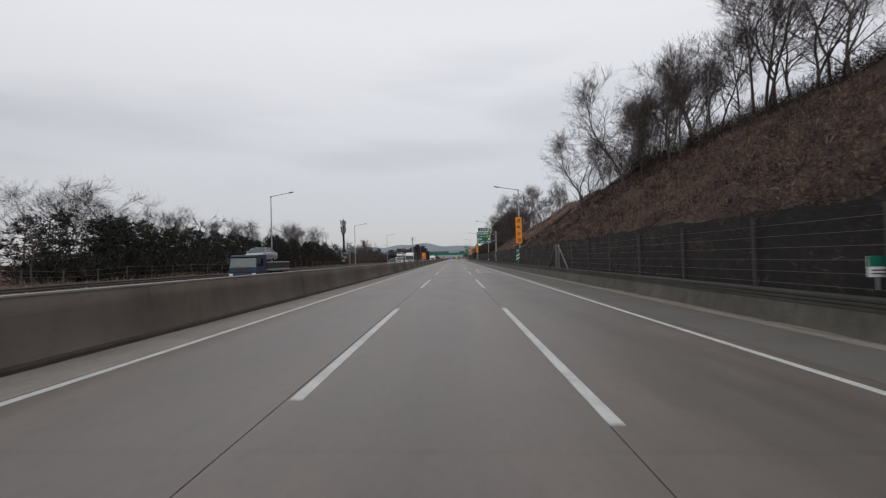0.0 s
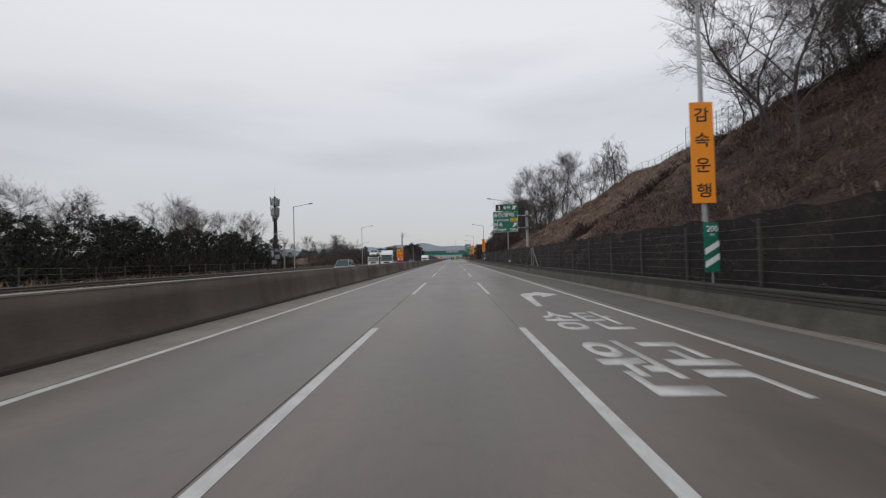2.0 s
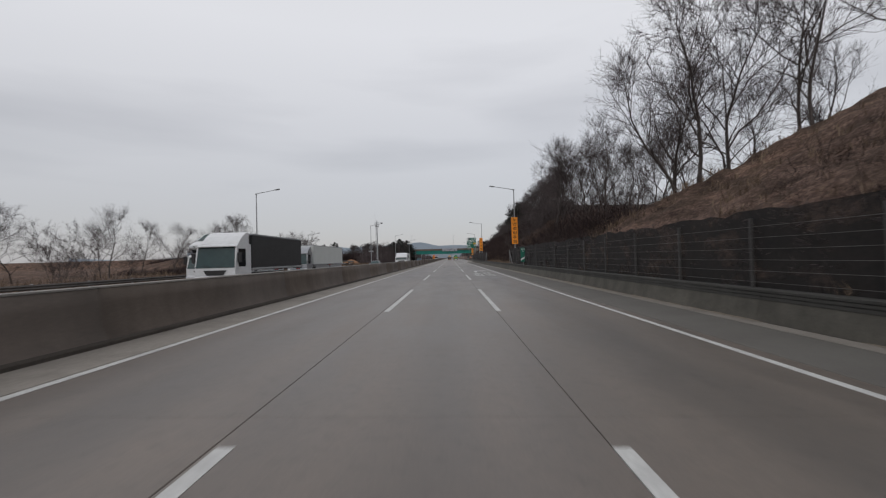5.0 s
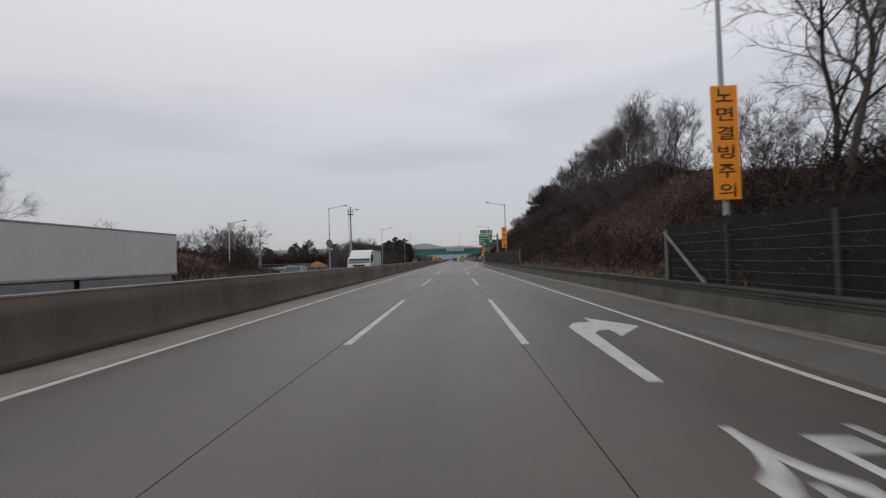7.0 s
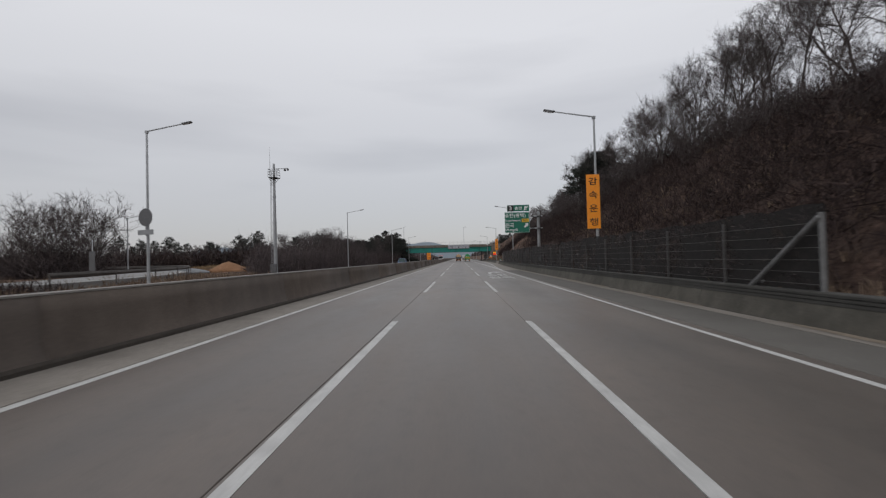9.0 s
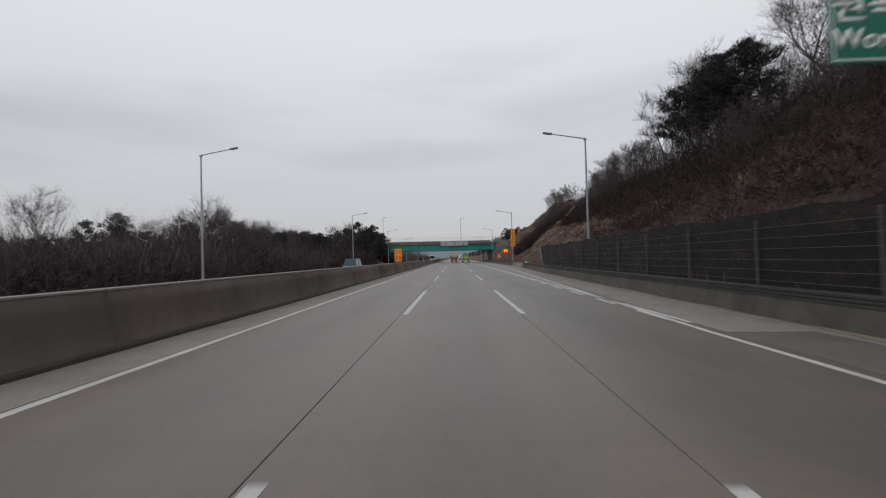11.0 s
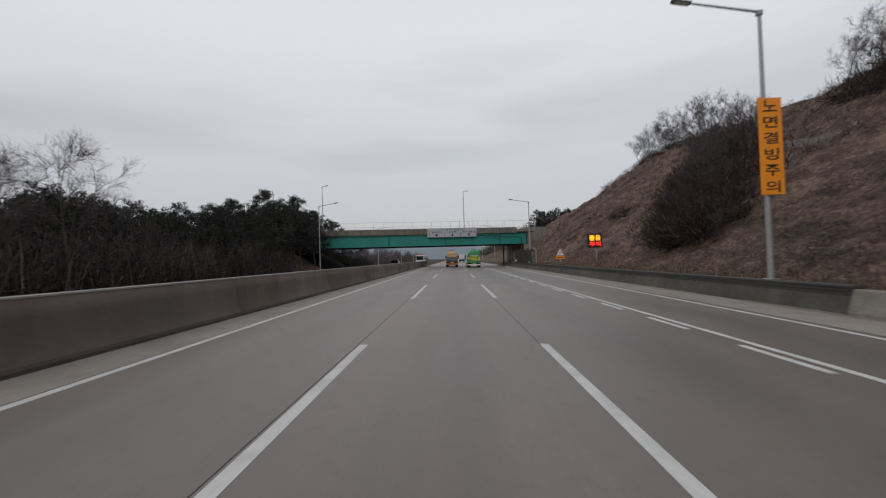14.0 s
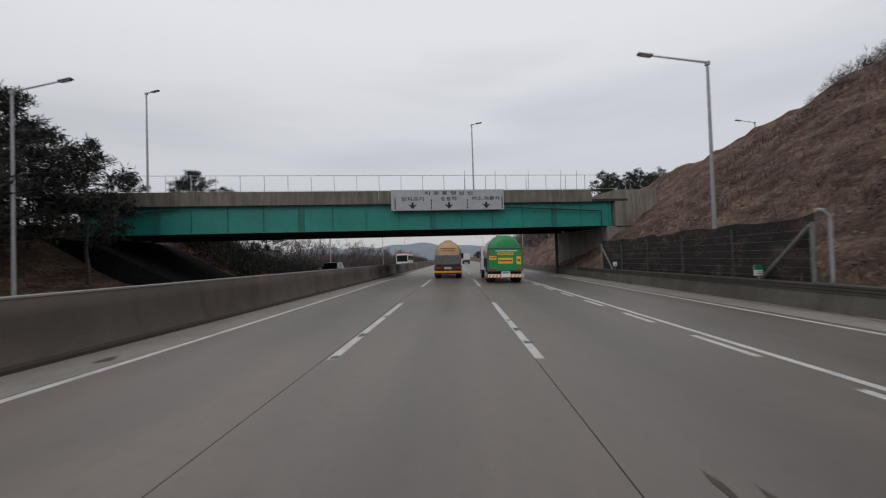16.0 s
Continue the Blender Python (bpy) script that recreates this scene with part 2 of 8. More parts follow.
    col = mix_node(t, "MIX", math_node(t, "MULTIPLY", math_node(t, "MULTIPLY", bare, cut.outputs[0]), math_node(t, "SUBTRACT", 1.0, mid)), col, pale)
    t.links.new(col, bs.inputs["Base Color"])
    bs.inputs["Roughness"].default_value = 0.95
    bs.inputs["Specular IOR Level"].default_value = 0.15
    bump_node(t, bs, fine, 0.9, 0.25)
    return m


def net_material():
    """Dark woven screen: fine strands, mostly closed."""
    m, t, bs = nodes_of("dark_screen_net")
    pos = t.nodes.new("ShaderNodeNewGeometry").outputs["Position"]
    n = noise_node(t, pos, 1.1, 5, 0.6, (1, 0.5, 1.0))
    col = ramp_node(t, noise_node(t, pos, 9, 4), [(0.3, (0.004, 0.0036, 0.0036)), (0.7, (0.016, 0.013, 0.012))])
    t.links.new(col, bs.inputs["Base Color"])
    bs.inputs["Roughness"].default_value = 0.9
    t.links.new(ramp_node(t, n, [(0.34, (0.66, 0.66, 0.66)), (0.5, (0.95, 0.95, 0.95)), (0.7, (1, 1, 1))]), bs.inputs["Alpha"])
    return m


M_ROAD = road_material()
M_JOINT = surface("joint_filler", (0.02, 0.02, 0.02), (0.04, 0.038, 0.036), 20, 2)
M_PAINT = surface("road_paint_white", (0.43, 0.43, 0.415), (0.56, 0.56, 0.545), 22, 2.0, 0.6, wear=0.55, bump=0.2, dist=0.003, tint=(0.27, 0.265, 0.26))
M_ASPHALT = surface("shoulder_surface", (0.088, 0.083, 0.074), (0.13, 0.122, 0.108), 22, 0.6, 0.85, wear=0.6, dist=0.008, tint=(0.075, 0.068, 0.06))
M_GUTTER = surface("gutter_concrete", (0.185, 0.168, 0.148), (0.26, 0.236, 0.208), 14, 0.8, 0.85, wear=0.55, dist=0.01, tint=(0.12, 0.105, 0.09))
M_BARRIER = barrier_material("median_concrete", (0.104, 0.086, 0.075), (0.15, 0.124, 0.109), 0.55)
M_CAP = surface("barrier_top_concrete", (0.2, 0.19, 0.175), (0.29, 0.275, 0.255), 18, 1.0, 0.85, wear=0.45)
M_WALL = barrier_material("mossy_wall_concrete", (0.062, 0.059, 0.05), (0.108, 0.102, 0.088), 0.9)
M_WALLBAND = barrier_material("dark_wall_band", (0.035, 0.035, 0.033), (0.075, 0.073, 0.068), 0.6)
M_DARKBROWN = surface("road_dirt", (0.045, 0.038, 0.032), (0.08, 0.068, 0.057), 18, 1.5, 0.95, wear=0.4)
M_SLOPE = slope_material()
M_GRASS = island_surface("dry_grass", [(0.0, (0.075, 0.05, 0.036)), (0.5, (0.17, 0.122, 0.088)), (1.0, (0.3, 0.225, 0.16))])
M_STRAW = island_surface("golden_straw", [(0.0, (0.14, 0.09, 0.052)), (0.5, (0.26, 0.175, 0.1)), (1.0, (0.4, 0.285, 0.17))])
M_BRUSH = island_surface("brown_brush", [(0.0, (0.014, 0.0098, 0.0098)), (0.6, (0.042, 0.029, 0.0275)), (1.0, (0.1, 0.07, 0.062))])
M_TUFT = island_surface("reddish_dry_brush", [(0.0, (0.052, 0.034, 0.029)), (0.6, (0.13, 0.088, 0.072)), (1.0, (0.25, 0.175, 0.14))])
M_THICKET = island_surface("grey_thicket", [(0.0, (0.044, 0.036, 0.038)), (0.6, (0.1, 0.081, 0.082)), (1.0, (0.17, 0.14, 0.135))])
M_BARK = surface("tree_bark", (0.045, 0.036, 0.034), (0.105, 0.086, 0.079), 12, 1.2, 0.95, bump=0.5, dist=0.03, where="object", vary=0.15)
M_TWIG = island_surface("bare_twigs", [(0.0, (0.045, 0.037, 0.038)), (0.6, (0.092, 0.075, 0.076)), (1.0, (0.16, 0.134, 0.13))])
M_NEEDLE = island_surface("pine_needles", [(0.0, (0.016, 0.018, 0.0175)), (0.6, (0.036, 0.04, 0.035)), (1.0, (0.07, 0.075, 0.06))])
M_NET = net_material()
M_POST = surface("fence_post_grey", (0.05, 0.047, 0.046), (0.09, 0.086, 0.083), 20, 2, 0.6, 0.2, where="object", vary=0.2)
M_WIRE = surface("fence_wire", (0.1, 0.095, 0.09), (0.16, 0.152, 0.145), 20, 2, 0.6, 0.3)
M_STAY = surface("dull_galvanised_stay", (0.16, 0.16, 0.16), (0.25, 0.25, 0.25), 14, 1.0, 0.6, 0.3, bump=0.1, wear=0.6, where="object", tint=(0.06, 0.055, 0.05))
M_GALV = surface("galvanised_steel", (0.3, 0.31, 0.32), (0.4, 0.41, 0.42), 14, 1.5, 0.5, 0.45, bump=0.05, where="object", vary=0.1)
M_LAMPHEAD = surface("lamp_head_grey", (0.1, 0.1, 0.105), (0.15, 0.15, 0.155), 10, 1, 0.5, 0.3, where="object")
M_LENS = surface("lamp_lens", (0.5, 0.5, 0.5), (0.6, 0.6, 0.6), 10, 1, 0.2, where="object")
M_ORANGE = surface("sign_orange", (0.85, 0.27, 0.012), (0.9, 0.31, 0.015), 5, 1, 0.5, wear=0.12, where="object", bump=0.0)
M_BLACK = surface("black_paint", (0.008, 0.008, 0.008), (0.018, 0.018, 0.018), 10, 2, 0.6, where="object")
M_GREEN = surface("sign_green", (0.008, 0.13, 0.085), (0.01, 0.16, 0.105), 5, 1.2, 0.45, wear=0.2, where="object", bump=0.0)
M_WHITE = surface("sign_white", (0.72, 0.73, 0.74), (0.8, 0.8, 0.8), 8, 1.5, 0.5, wear=0.1, where="object", bump=0.0)
M_YELLOW = surface("sign_yellow", (0.75, 0.45, 0.03), (0.82, 0.5, 0.035), 8, 1.5, 0.5, wear=0.1, where="object", bump=0.0)
M_RED = surface("sign_red", (0.42, 0.022, 0.02), (0.5, 0.03, 0.025), 8, 1.5, 0.5, wear=0.2, where="object", bump=0.0)
M_DARKRED = surface("sign_dark_red_letters", (0.22, 0.02, 0.01), (0.28, 0.03, 0.015), 8, 1.5, 0.5, wear=0.1, where="object", bump=0.0)
M_TEAL = surface("girder_teal_paint", (0.012, 0.2, 0.165), (0.017, 0.25, 0.205), 3, 0.35, 0.5, wear=0.35, bump=0.04, tint=(0.01, 0.1, 0.085))
M_PARAPET = barrier_material("bridge_concrete", (0.135, 0.122, 0.106), (0.225, 0.207, 0.182), 1.0)
# the underside's shade is painted into this near-black colour
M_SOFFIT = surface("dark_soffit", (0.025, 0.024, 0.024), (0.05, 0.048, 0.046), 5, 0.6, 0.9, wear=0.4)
# deep shade on the slope under the bridge is put into this colour
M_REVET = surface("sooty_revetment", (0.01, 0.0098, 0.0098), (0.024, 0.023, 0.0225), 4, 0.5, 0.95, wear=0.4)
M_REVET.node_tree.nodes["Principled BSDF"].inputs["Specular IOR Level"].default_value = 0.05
M_TEALDARK = surface("girder_splice_paint", (0.01, 0.12, 0.1), (0.013, 0.15, 0.125), 3, 0.4, 0.5, wear=0.3, bump=0.04)
M_RUBBER = surface("tyre_rubber", (0.012, 0.012, 0.012), (0.025, 0.025, 0.025), 14, 3, 0.85, where="object")
M_CHASSIS = surface("black_chassis", (0.015, 0.015, 0.016), (0.035, 0.034, 0.034), 10, 2, 0.7, where="object")
M_TAN = surface("tank_tan_paint", (0.5, 0.33, 0.17), (0.58, 0.39, 0.21), 4, 0.9, 0.45, wear=0.3, where="object", bump=0.03, tint=(0.33, 0.22, 0.12))
M_TRUCKGREEN = surface("tank_green_paint", (0.012, 0.22, 0.07), (0.016, 0.28, 0.09), 4, 0.9, 0.4, wear=0.25, where="object", bump=0.03)
M_TRUCKGREY = surface("truck_grey_panel", (0.09, 0.09, 0.095), (0.16, 0.16, 0.165), 6, 1.2, 0.5, 0.3, where="object", bump=0.05)
M_TRUCKWHITE = surface("vehicle_white_paint", (0.62, 0.63, 0.64), (0.7, 0.71, 0.72), 4, 0.8, 0.35, wear=0.2, where="object", bump=0.02, tint=(0.42, 0.42, 0.42))
M_TRAILER = surface("trailer_white_panel", (0.54, 0.56, 0.54), (0.58, 0.6, 0.58), 1.2, 0.4, 0.45, wear=0.1, where="object", bump=0.02, tint=(0.4, 0.41, 0.4))
M_SILVER = surface("vehicle_silver_paint", (0.3, 0.31, 0.33), (0.38, 0.39, 0.41), 4, 0.8, 0.3, 0.5, where="object", bump=0.02)
M_BLUECAB = surface("vehicle_dark_blue_paint", (0.006, 0.016, 0.048), (0.012, 0.028, 0.075), 4, 0.8, 0.5, where="object", bump=0.02)
M_BLUEVAN = surface("vehicle_blue_paint", (0.05, 0.1, 0.22), (0.07, 0.14, 0.28), 4, 0.8, 0.35, where="object", bump=0.02)
M_GLASS = surface("dark_window_glass", (0.012, 0.015, 0.018), (0.02, 0.024, 0.028), 3, 1, 0.06, where="object", bump=0.0)
M_SCREEN = surface("windscreen_glass", (0.02, 0.045, 0.046), (0.028, 0.06, 0.06), 3, 1, 0.08, where="object", bump=0.0)
M_TAIL = surface("tail_lamp_red", (0.5, 0.012, 0.01), (0.6, 0.02, 0.015), 8, 2, 0.25, where="object", bump=0.0)
M_HEAD = surface("headlamp_clear", (0.6, 0.62, 0.65), (0.7, 0.72, 0.75), 8, 2, 0.15, where="object", bump=0.0)
M_FENCEGREEN = surface("pale_green_fence", (0.3, 0.42, 0.38), (0.38, 0.5, 0.45), 10, 2, 0.6, where="object")
M_LED_O = glow("led_amber", (1.0, 0.45, 0.02), 1.6)
M_LED_R = glow("led_red", (1.0, 0.03, 0.012), 1.6)
M_FAR = surface("far_hill_haze", (0.3, 0.36, 0.42), (0.34, 0.4, 0.46), 0.006, 0.002, 1.0, wear=0.2, bump=0.0, tint=(0.25, 0.31, 0.37))
M_RAMP = surface("ramp_surface", (0.2, 0.2, 0.195), (0.26, 0.255, 0.25), 12, 0.4, 0.85, wear=0.3)
M_STONE = barrier_material("abutment_concrete", (0.18, 0.168, 0.15), (0.28, 0.262, 0.235), 0.9)
M_SAND = surface("gutter_sand", (0.17, 0.14, 0.105), (0.27, 0.225, 0.175), 14, 1.5, 0.95, wear=0.4, bump=0.5)
M_CLOD = island_surface("soil_clods", [(0.0, (0.05, 0.036, 0.029)), (0.5, (0.14, 0.1, 0.08)), (1.0, (0.3, 0.235, 0.19))], fine=6.0)
M_PLATE = surface("plate_white", (0.6, 0.62, 0.6), (0.7, 0.7, 0.7), 10, 2, 0.5, where="object", bump=0.0)


# building blocks
class Build:
    """Vertices and faces of one part, gathered from simple shapes."""

    def __init__(self):
        self.v, self.f = [], []

    def add(self, verts, faces):
        k = len(self.v)
        self.v.extend(tuple(p) for p in verts)
        self.f.extend(tuple(i + k for i in f) for f in faces)
        return self

    def box(self, x0, x1, y0, y1, z0, z1, r=0.0, m=None):
        """A box, its edges chamfered by r."""
        if r <= 0:
            vs = [(x, y, z) for x in (x0, x1) for y in (y0, y1) for z in (z0, z1)]
            fs = [(0, 1, 3, 2), (4, 6, 7, 5), (0, 4, 5, 1), (2, 3, 7, 6), (0, 2, 6, 4), (1, 5, 7, 3)]
        else:
            bm = bmesh.new()
            bmesh.ops.create_cube(bm, size=1.0)
            for v in bm.verts:
                v.co = ((x0 + x1) / 2 + v.co.x * (x1 - x0), (y0 + y1) / 2 + v.co.y * (y1 - y0), (z0 + z1) / 2 + v.co.z * (z1 - z0))
            bmesh.ops.bevel(bm, geom=list(bm.edges), offset=r, segments=1, affect="EDGES")
            bm.verts.index_update()
            vs, fs = [tuple(v.co) for v in bm.verts], [tuple(v.index for v in f.verts) for f in bm.faces]
            bm.free()
        if m is not None:
            vs = [tuple(m @ Vector(p)) for p in vs]
        return self.add(vs, fs)

    def tube(self, a, b, ra, rb=None, n=8, caps=True):
        """A round bar from a to b."""
        rb = ra if rb is None else rb
        a, b = Vector(a), Vector(b)
        q = (b - a).to_track_quat("Z", "Y")
        ring = [q @ Vector((math.cos(2 * math.pi * i / n), math.sin(2 * math.pi * i / n), 0)) for i in range(n)]
        vs = [a + ra * p for p in ring] + [b + rb * p for p in ring]
        fs = [(i, (i + 1) % n, n + (i + 1) % n, n + i) for i in range(n)]
        if caps:
            fs += [tuple(range(n - 1, -1, -1)), tuple(range(n, 2 * n))]
        return self.add(vs, fs)

    def pipe(self, pts, r, n=8):
        for a, b in zip(pts, pts[1:]):
            self.tube(a, b, r, r, n)
        return self

    def prism(self, outline, axis, lo, hi):
        """A flat outline pushed along an axis; the outline gives the other two coordinates in order."""
        def at(p, h):
            return (h, p[0], p[1]) if axis == "x" else (p[0], h, p[1]) if axis == "y" else (p[0], p[1], h)
        n = len(outline)
        vs = [at(p, lo) for p in outline] + [at(p, hi) for p in outline]
        fs = [(i, (i + 1) % n, n + (i + 1) % n, n + i) for i in range(n)] + [tuple(range(n - 1, -1, -1)), tuple(range(n, 2 * n))]
        return self.add(vs, fs)

    def loft(self, rings, caps=True):
        """Skin over closed rings of equal count."""
        n = len(rings[0])
        vs = [p for r in rings for p in r]
        fs = [(k * n + i, k * n + (i + 1) % n, (k + 1) * n + (i + 1) % n, (k + 1) * n + i) for k in range(len(rings) - 1) for i in range(n)]
        if caps:
            fs += [tuple(range(n - 1, -1, -1)), tuple(range((len(rings) - 1) * n, len(rings) * n))]
        return self.add(vs, fs)

    def mesh(self, name, material, smooth=False):
        me = bpy.data.meshes.new(name)
        me.from_pydata(self.v, [], self.f)
        bm = bmesh.new()
        bm.from_mesh(me)
        bmesh.ops.recalc_face_normals(bm, faces=bm.faces)
        bm.to_mesh(me)
        bm.free()
        if smooth:
            me.polygons.foreach_set("use_smooth", [True] * len(me.polygons))
        me.materials.append(material)
        return me


def part(name, b, material=None, parent=None, label="", smooth=False, m=None):
    """Links a Build (or a ready mesh) as one mesh object under a thing."""
    ob = new(name, b.mesh(name, material, smooth) if isinstance(b, Build) else b)
    if parent is not None:
        ob.parent = parent
    if m is not None:
        ob.matrix_basis = m
    return tagged(ob, label)


def thing(name, label, category, m=None, group="", kind=""):
    """An empty at a thing's base, for its parts."""
    ob = new(name)
    if m is not None:
        ob.matrix_basis = m
    return tagged(ob, label, category, group, kind)


def raw_mesh(name, verts, loops, sizes, material, smooth=False):
    """A mesh straight from arrays, for large counts."""
    me = bpy.data.meshes.new(name)
    me.vertices.add(len(verts))
    me.vertices.foreach_set("co", np.asarray(verts, np.float32).ravel())
    starts = np.concatenate([[0], np.cumsum(sizes)[:-1]]).astype(np.int32)
    me.loops.add(len(loops))
    me.loops.foreach_set("vertex_index", np.asarray(loops, np.int32))
    me.polygons.add(len(sizes))
    me.polygons.foreach_set("loop_start", starts)
    me.polygons.foreach_set("loop_total", np.asarray(sizes, np.int32))
    if smooth:
        me.polygons.foreach_set("use_smooth", np.ones(len(sizes), bool))
    me.update(calc_edges=True)
    me.validate()
    me.materials.append(material)
    return me


def lettering(text, material, name="lettering", width=None, height=None, depth=0.006, bold=0.0):
    """A mesh of flat letters in the xy plane, centred, fitted to a width and height."""
    cu = bpy.data.curves.new(name, "FONT")
    cu.body, cu.align_x, cu.align_y, cu.extrude, cu.offset, cu.resolution_u = text, "CENTER", "CENTER", 0.0, bold, 3
    tmp = bpy.data.objects.new(name, cu)
    scene.collection.objects.link(tmp)
    me = bpy.data.meshes.new_from_object(tmp.evaluated_get(bpy.context.evaluated_depsgraph_get()))
    bpy.data.objects.remove(tmp)
    co = np.array([v.co for v in me.vertices]) if len(me.vertices) else np.zeros((1, 3))
    lo, hi = co.min(0), co.max(0)
    size = np.maximum(hi - lo, 1e-6)
    sx = width / size[0] if width else None
    sy = height / size[1] if height else None
    sx, sy = sx or sy, sy or sx
    for v in me.vertices:
        v.co = ((v.co.x - (lo[0] + hi[0]) / 2) * sx, (v.co.y - (lo[1] + hi[1]) / 2) * sy, 0)
    bm = bmesh.new()
    bm.from_mesh(me)
    made = bmesh.ops.extrude_face_region(bm, geom=list(bm.faces))
    for g in made["geom"]:
        if isinstance(g, bmesh.types.BMVert):
            g.co.z += depth
    bmesh.ops.recalc_face_normals(bm, faces=bm.faces)
    bm.to_mesh(me)
    bm.free()
    me.materials.clear()
    me.materials.append(material)
    return me


def facing(x, y, z):
    """The pose that stands letters up at a place, to be read by one who looks along +y."""
    return pose(x, y, z, 90, 0, 0)


def smoothstep(a, b, x):
    t = min(1.0, max(0.0, (x - a) / (b - a)))
    return t * t * (3 - 2 * t)


def polyline(pts, y):
    for (y0, x0), (y1, x1) in zip(pts, pts[1:]):
        if y <= y1:
            return x0 + (x1 - x0) * max(0.0, (y - y0) / (y1 - y0))
    return pts[-1][1]


# the plan: y runs along the road, x = 0 is the middle lane's centre, the carriageway falls to the right
FALL = 0.0192
WALL_LINE = [(-60, 8.42), (262, 8.42), (276, 8.67), (300, 9.42), (315, 10.3), (340, 11.25), (380, 11.42), (900, 11.5)]
TOE = 1.18  # from the wall's line to the foot of the slope
EDGE_LINE = [(-60, 5.44), (262, 5.47), (274, 5.99), (298, 7.14), (312, 7.8), (325, 8.35), (338, 8.78), (390, 9.5), (900, 9.65)]


def road_z(x):
    return -FALL * x


def wall_x(y):
    return polyline(WALL_LINE, y)


def ridge(y):
    """Height of the cut slope's top edge along the road."""
    h = 15.9 + 1.7 * smoothstep(74, 84, y) - 2.5 * smoothstep(91, 95.5, y) - 10.7 * smoothstep(125, 150, y) + 10.7 * smoothstep(170, 243, y)
    return h - 2.6 * smoothstep(296, 320, y) + 4.2 * smoothstep(344, 370, y) - 6.2 * smoothstep(401, 424, y) - 3.2 * smoothstep(425, 470, y) - 5.0 * smoothstep(470, 560, y)


def grade(y):
    """Steepness of the cut slope."""
    return 0.66 + 0.14 * smoothstep(370, 400, y)


def ground_z(x, y):
    """Height of the land."""
    xb = wall_x(y) + TOE
    if x > xb - 0.85:
        s = max(0.0, x - xb)
        h = ridge(y)
        top = h / grade(y)
        z = 0.55 + grade(y) * s if s < top else 0.55 + h - 0.02 * (s - top)
        rough = min(1.0, s / 3.0) * (1.0 if s < top else 0.5)
        z += rough * (0.7 * noise.noise((x * 0.16, y * 0.12, 1.0)) + 0.5 * noise.noise((x * 0.5, y * 0.4, 4.0)) + 0.34 * noise.noise((x * 0.95, y * 0.55, 9.0)))
        if 290 < y < 420:
            z += 0.3 * rough * smoothstep(290, 306, y) * (0.5 - abs(noise.noise((x * 0.7 + 0.25 * y, y * 0.55, 15.0)))) * 2.0
        z -= 2.0 * rough * math.exp(-((y - 95.4 + 0.9 * noise.noise((x * 0.3, 0, 5))) / 1.2) ** 2)
        if y > 560:
            z = min(z, 4 + 2 * noise.noise((x * 0.03, y * 0.03, 2)))
        return z
    if x > -7.4:
        return -0.6
    if x > -22.6:
        return -0.35
    s = -22.6 - x
    z = 0.05 + 0.03 * min(s, 10)
    z += 3.4 * smoothstep(6, 14, s) * (1 - smoothstep(26, 44, s)) * smoothstep(182, 200, y) * (1 - smoothstep(214, 232, y))
    z += 0.95 * math.exp(-((x + 40.5) / 5.5) ** 2 - ((y - 276) / 5.5) ** 2)
    z += 5.4 * smoothstep(1, 13, s) * smoothstep(392, 412, y) * (1 - smoothstep(434, 458, y))
    return z + min(1.0, s / 4) * (0.35 * noise.noise((x * 0.1, y * 0.1, 7.0)) + 0.1 * noise.noise((x * 0.6, y * 0.6, 3.0)))


# the land, one sheet to the horizon
def build_ground():
    xs = [-1500, -900, -500, -300, -200, -140, -100, -80, -66, -56] + [-50 + 1.6 * i for i in range(18)] + [-22.0, -7.5, -7.3, 8.6]
    xs += [8.78, 9.3] + [9.6 + 0.62 * i for i in range(46)] + [40, 44, 50, 58, 70, 90, 120, 170, 250, 400, 700, 1500]
    ys = [-300, -150, -80] + [-50 + 1.25 * i for i in range(277)] + [296 + 0.8 * i for i in range(147)] + [413.75 + 1.25 * i for i in range(19)] + [438 + 4 * i for i in range(9)] + [478, 486, 496, 510, 530, 560, 600, 660, 740, 860, 1050, 1400, 2000, 3200]
    bend = lambda x, y: x if x < 8.5 or x > 39 else x + wall_x(y) - 8.42
    verts = [(bend(x, y), y, ground_z(bend(x, y), y)) for y in ys for x in xs]
    n = len(xs)
    loops, sizes = [], []
    for j in range(len(ys) - 1):
        for i in range(n - 1):
            loops += [j * n + i, j * n + i + 1, (j + 1) * n + i + 1, (j + 1) * n + i]
            sizes.append(4)
    ob = part("ground", raw_mesh("ground", verts, loops, sizes, M_SLOPE, True))
    tagged(ob, "brown winter hillside and verge with dry grass", "ground", kind="structure")


build_ground()

# the carriageway: concrete strips with open joints between them
ROAD_END = 1400.0
road = thing("road", "grey concrete motorway carriageway with worn white lines", "road", kind="structure")
part("road_base", Build().prism([(-7.4, 0.07), (12.5, -0.32), (12.5, -0.55), (-7.4, -0.55)], "y", -80, ROAD_END), M_JOINT, road)


def slab_mesh(x0, x1, length):
    b = Build()
    vs = [(x, y, road_z(x) - d) for y in (0, length) for x, d in ((x0, 0.16), (x0, 0.006), (x0 + 0.006, 0.0), (x1 - 0.006, 0.0), (x1, 0.006), (x1, 0.16))]
    b.add(vs, [(0, 1, 7, 6), (1, 2, 8, 7), (2, 3, 9, 8), (3, 4, 10, 9), (4, 5, 11, 10), (5, 4, 3, 2, 1, 0), (6, 7, 8, 9, 10, 11)])
    return b.mesh("slab", M_ROAD)


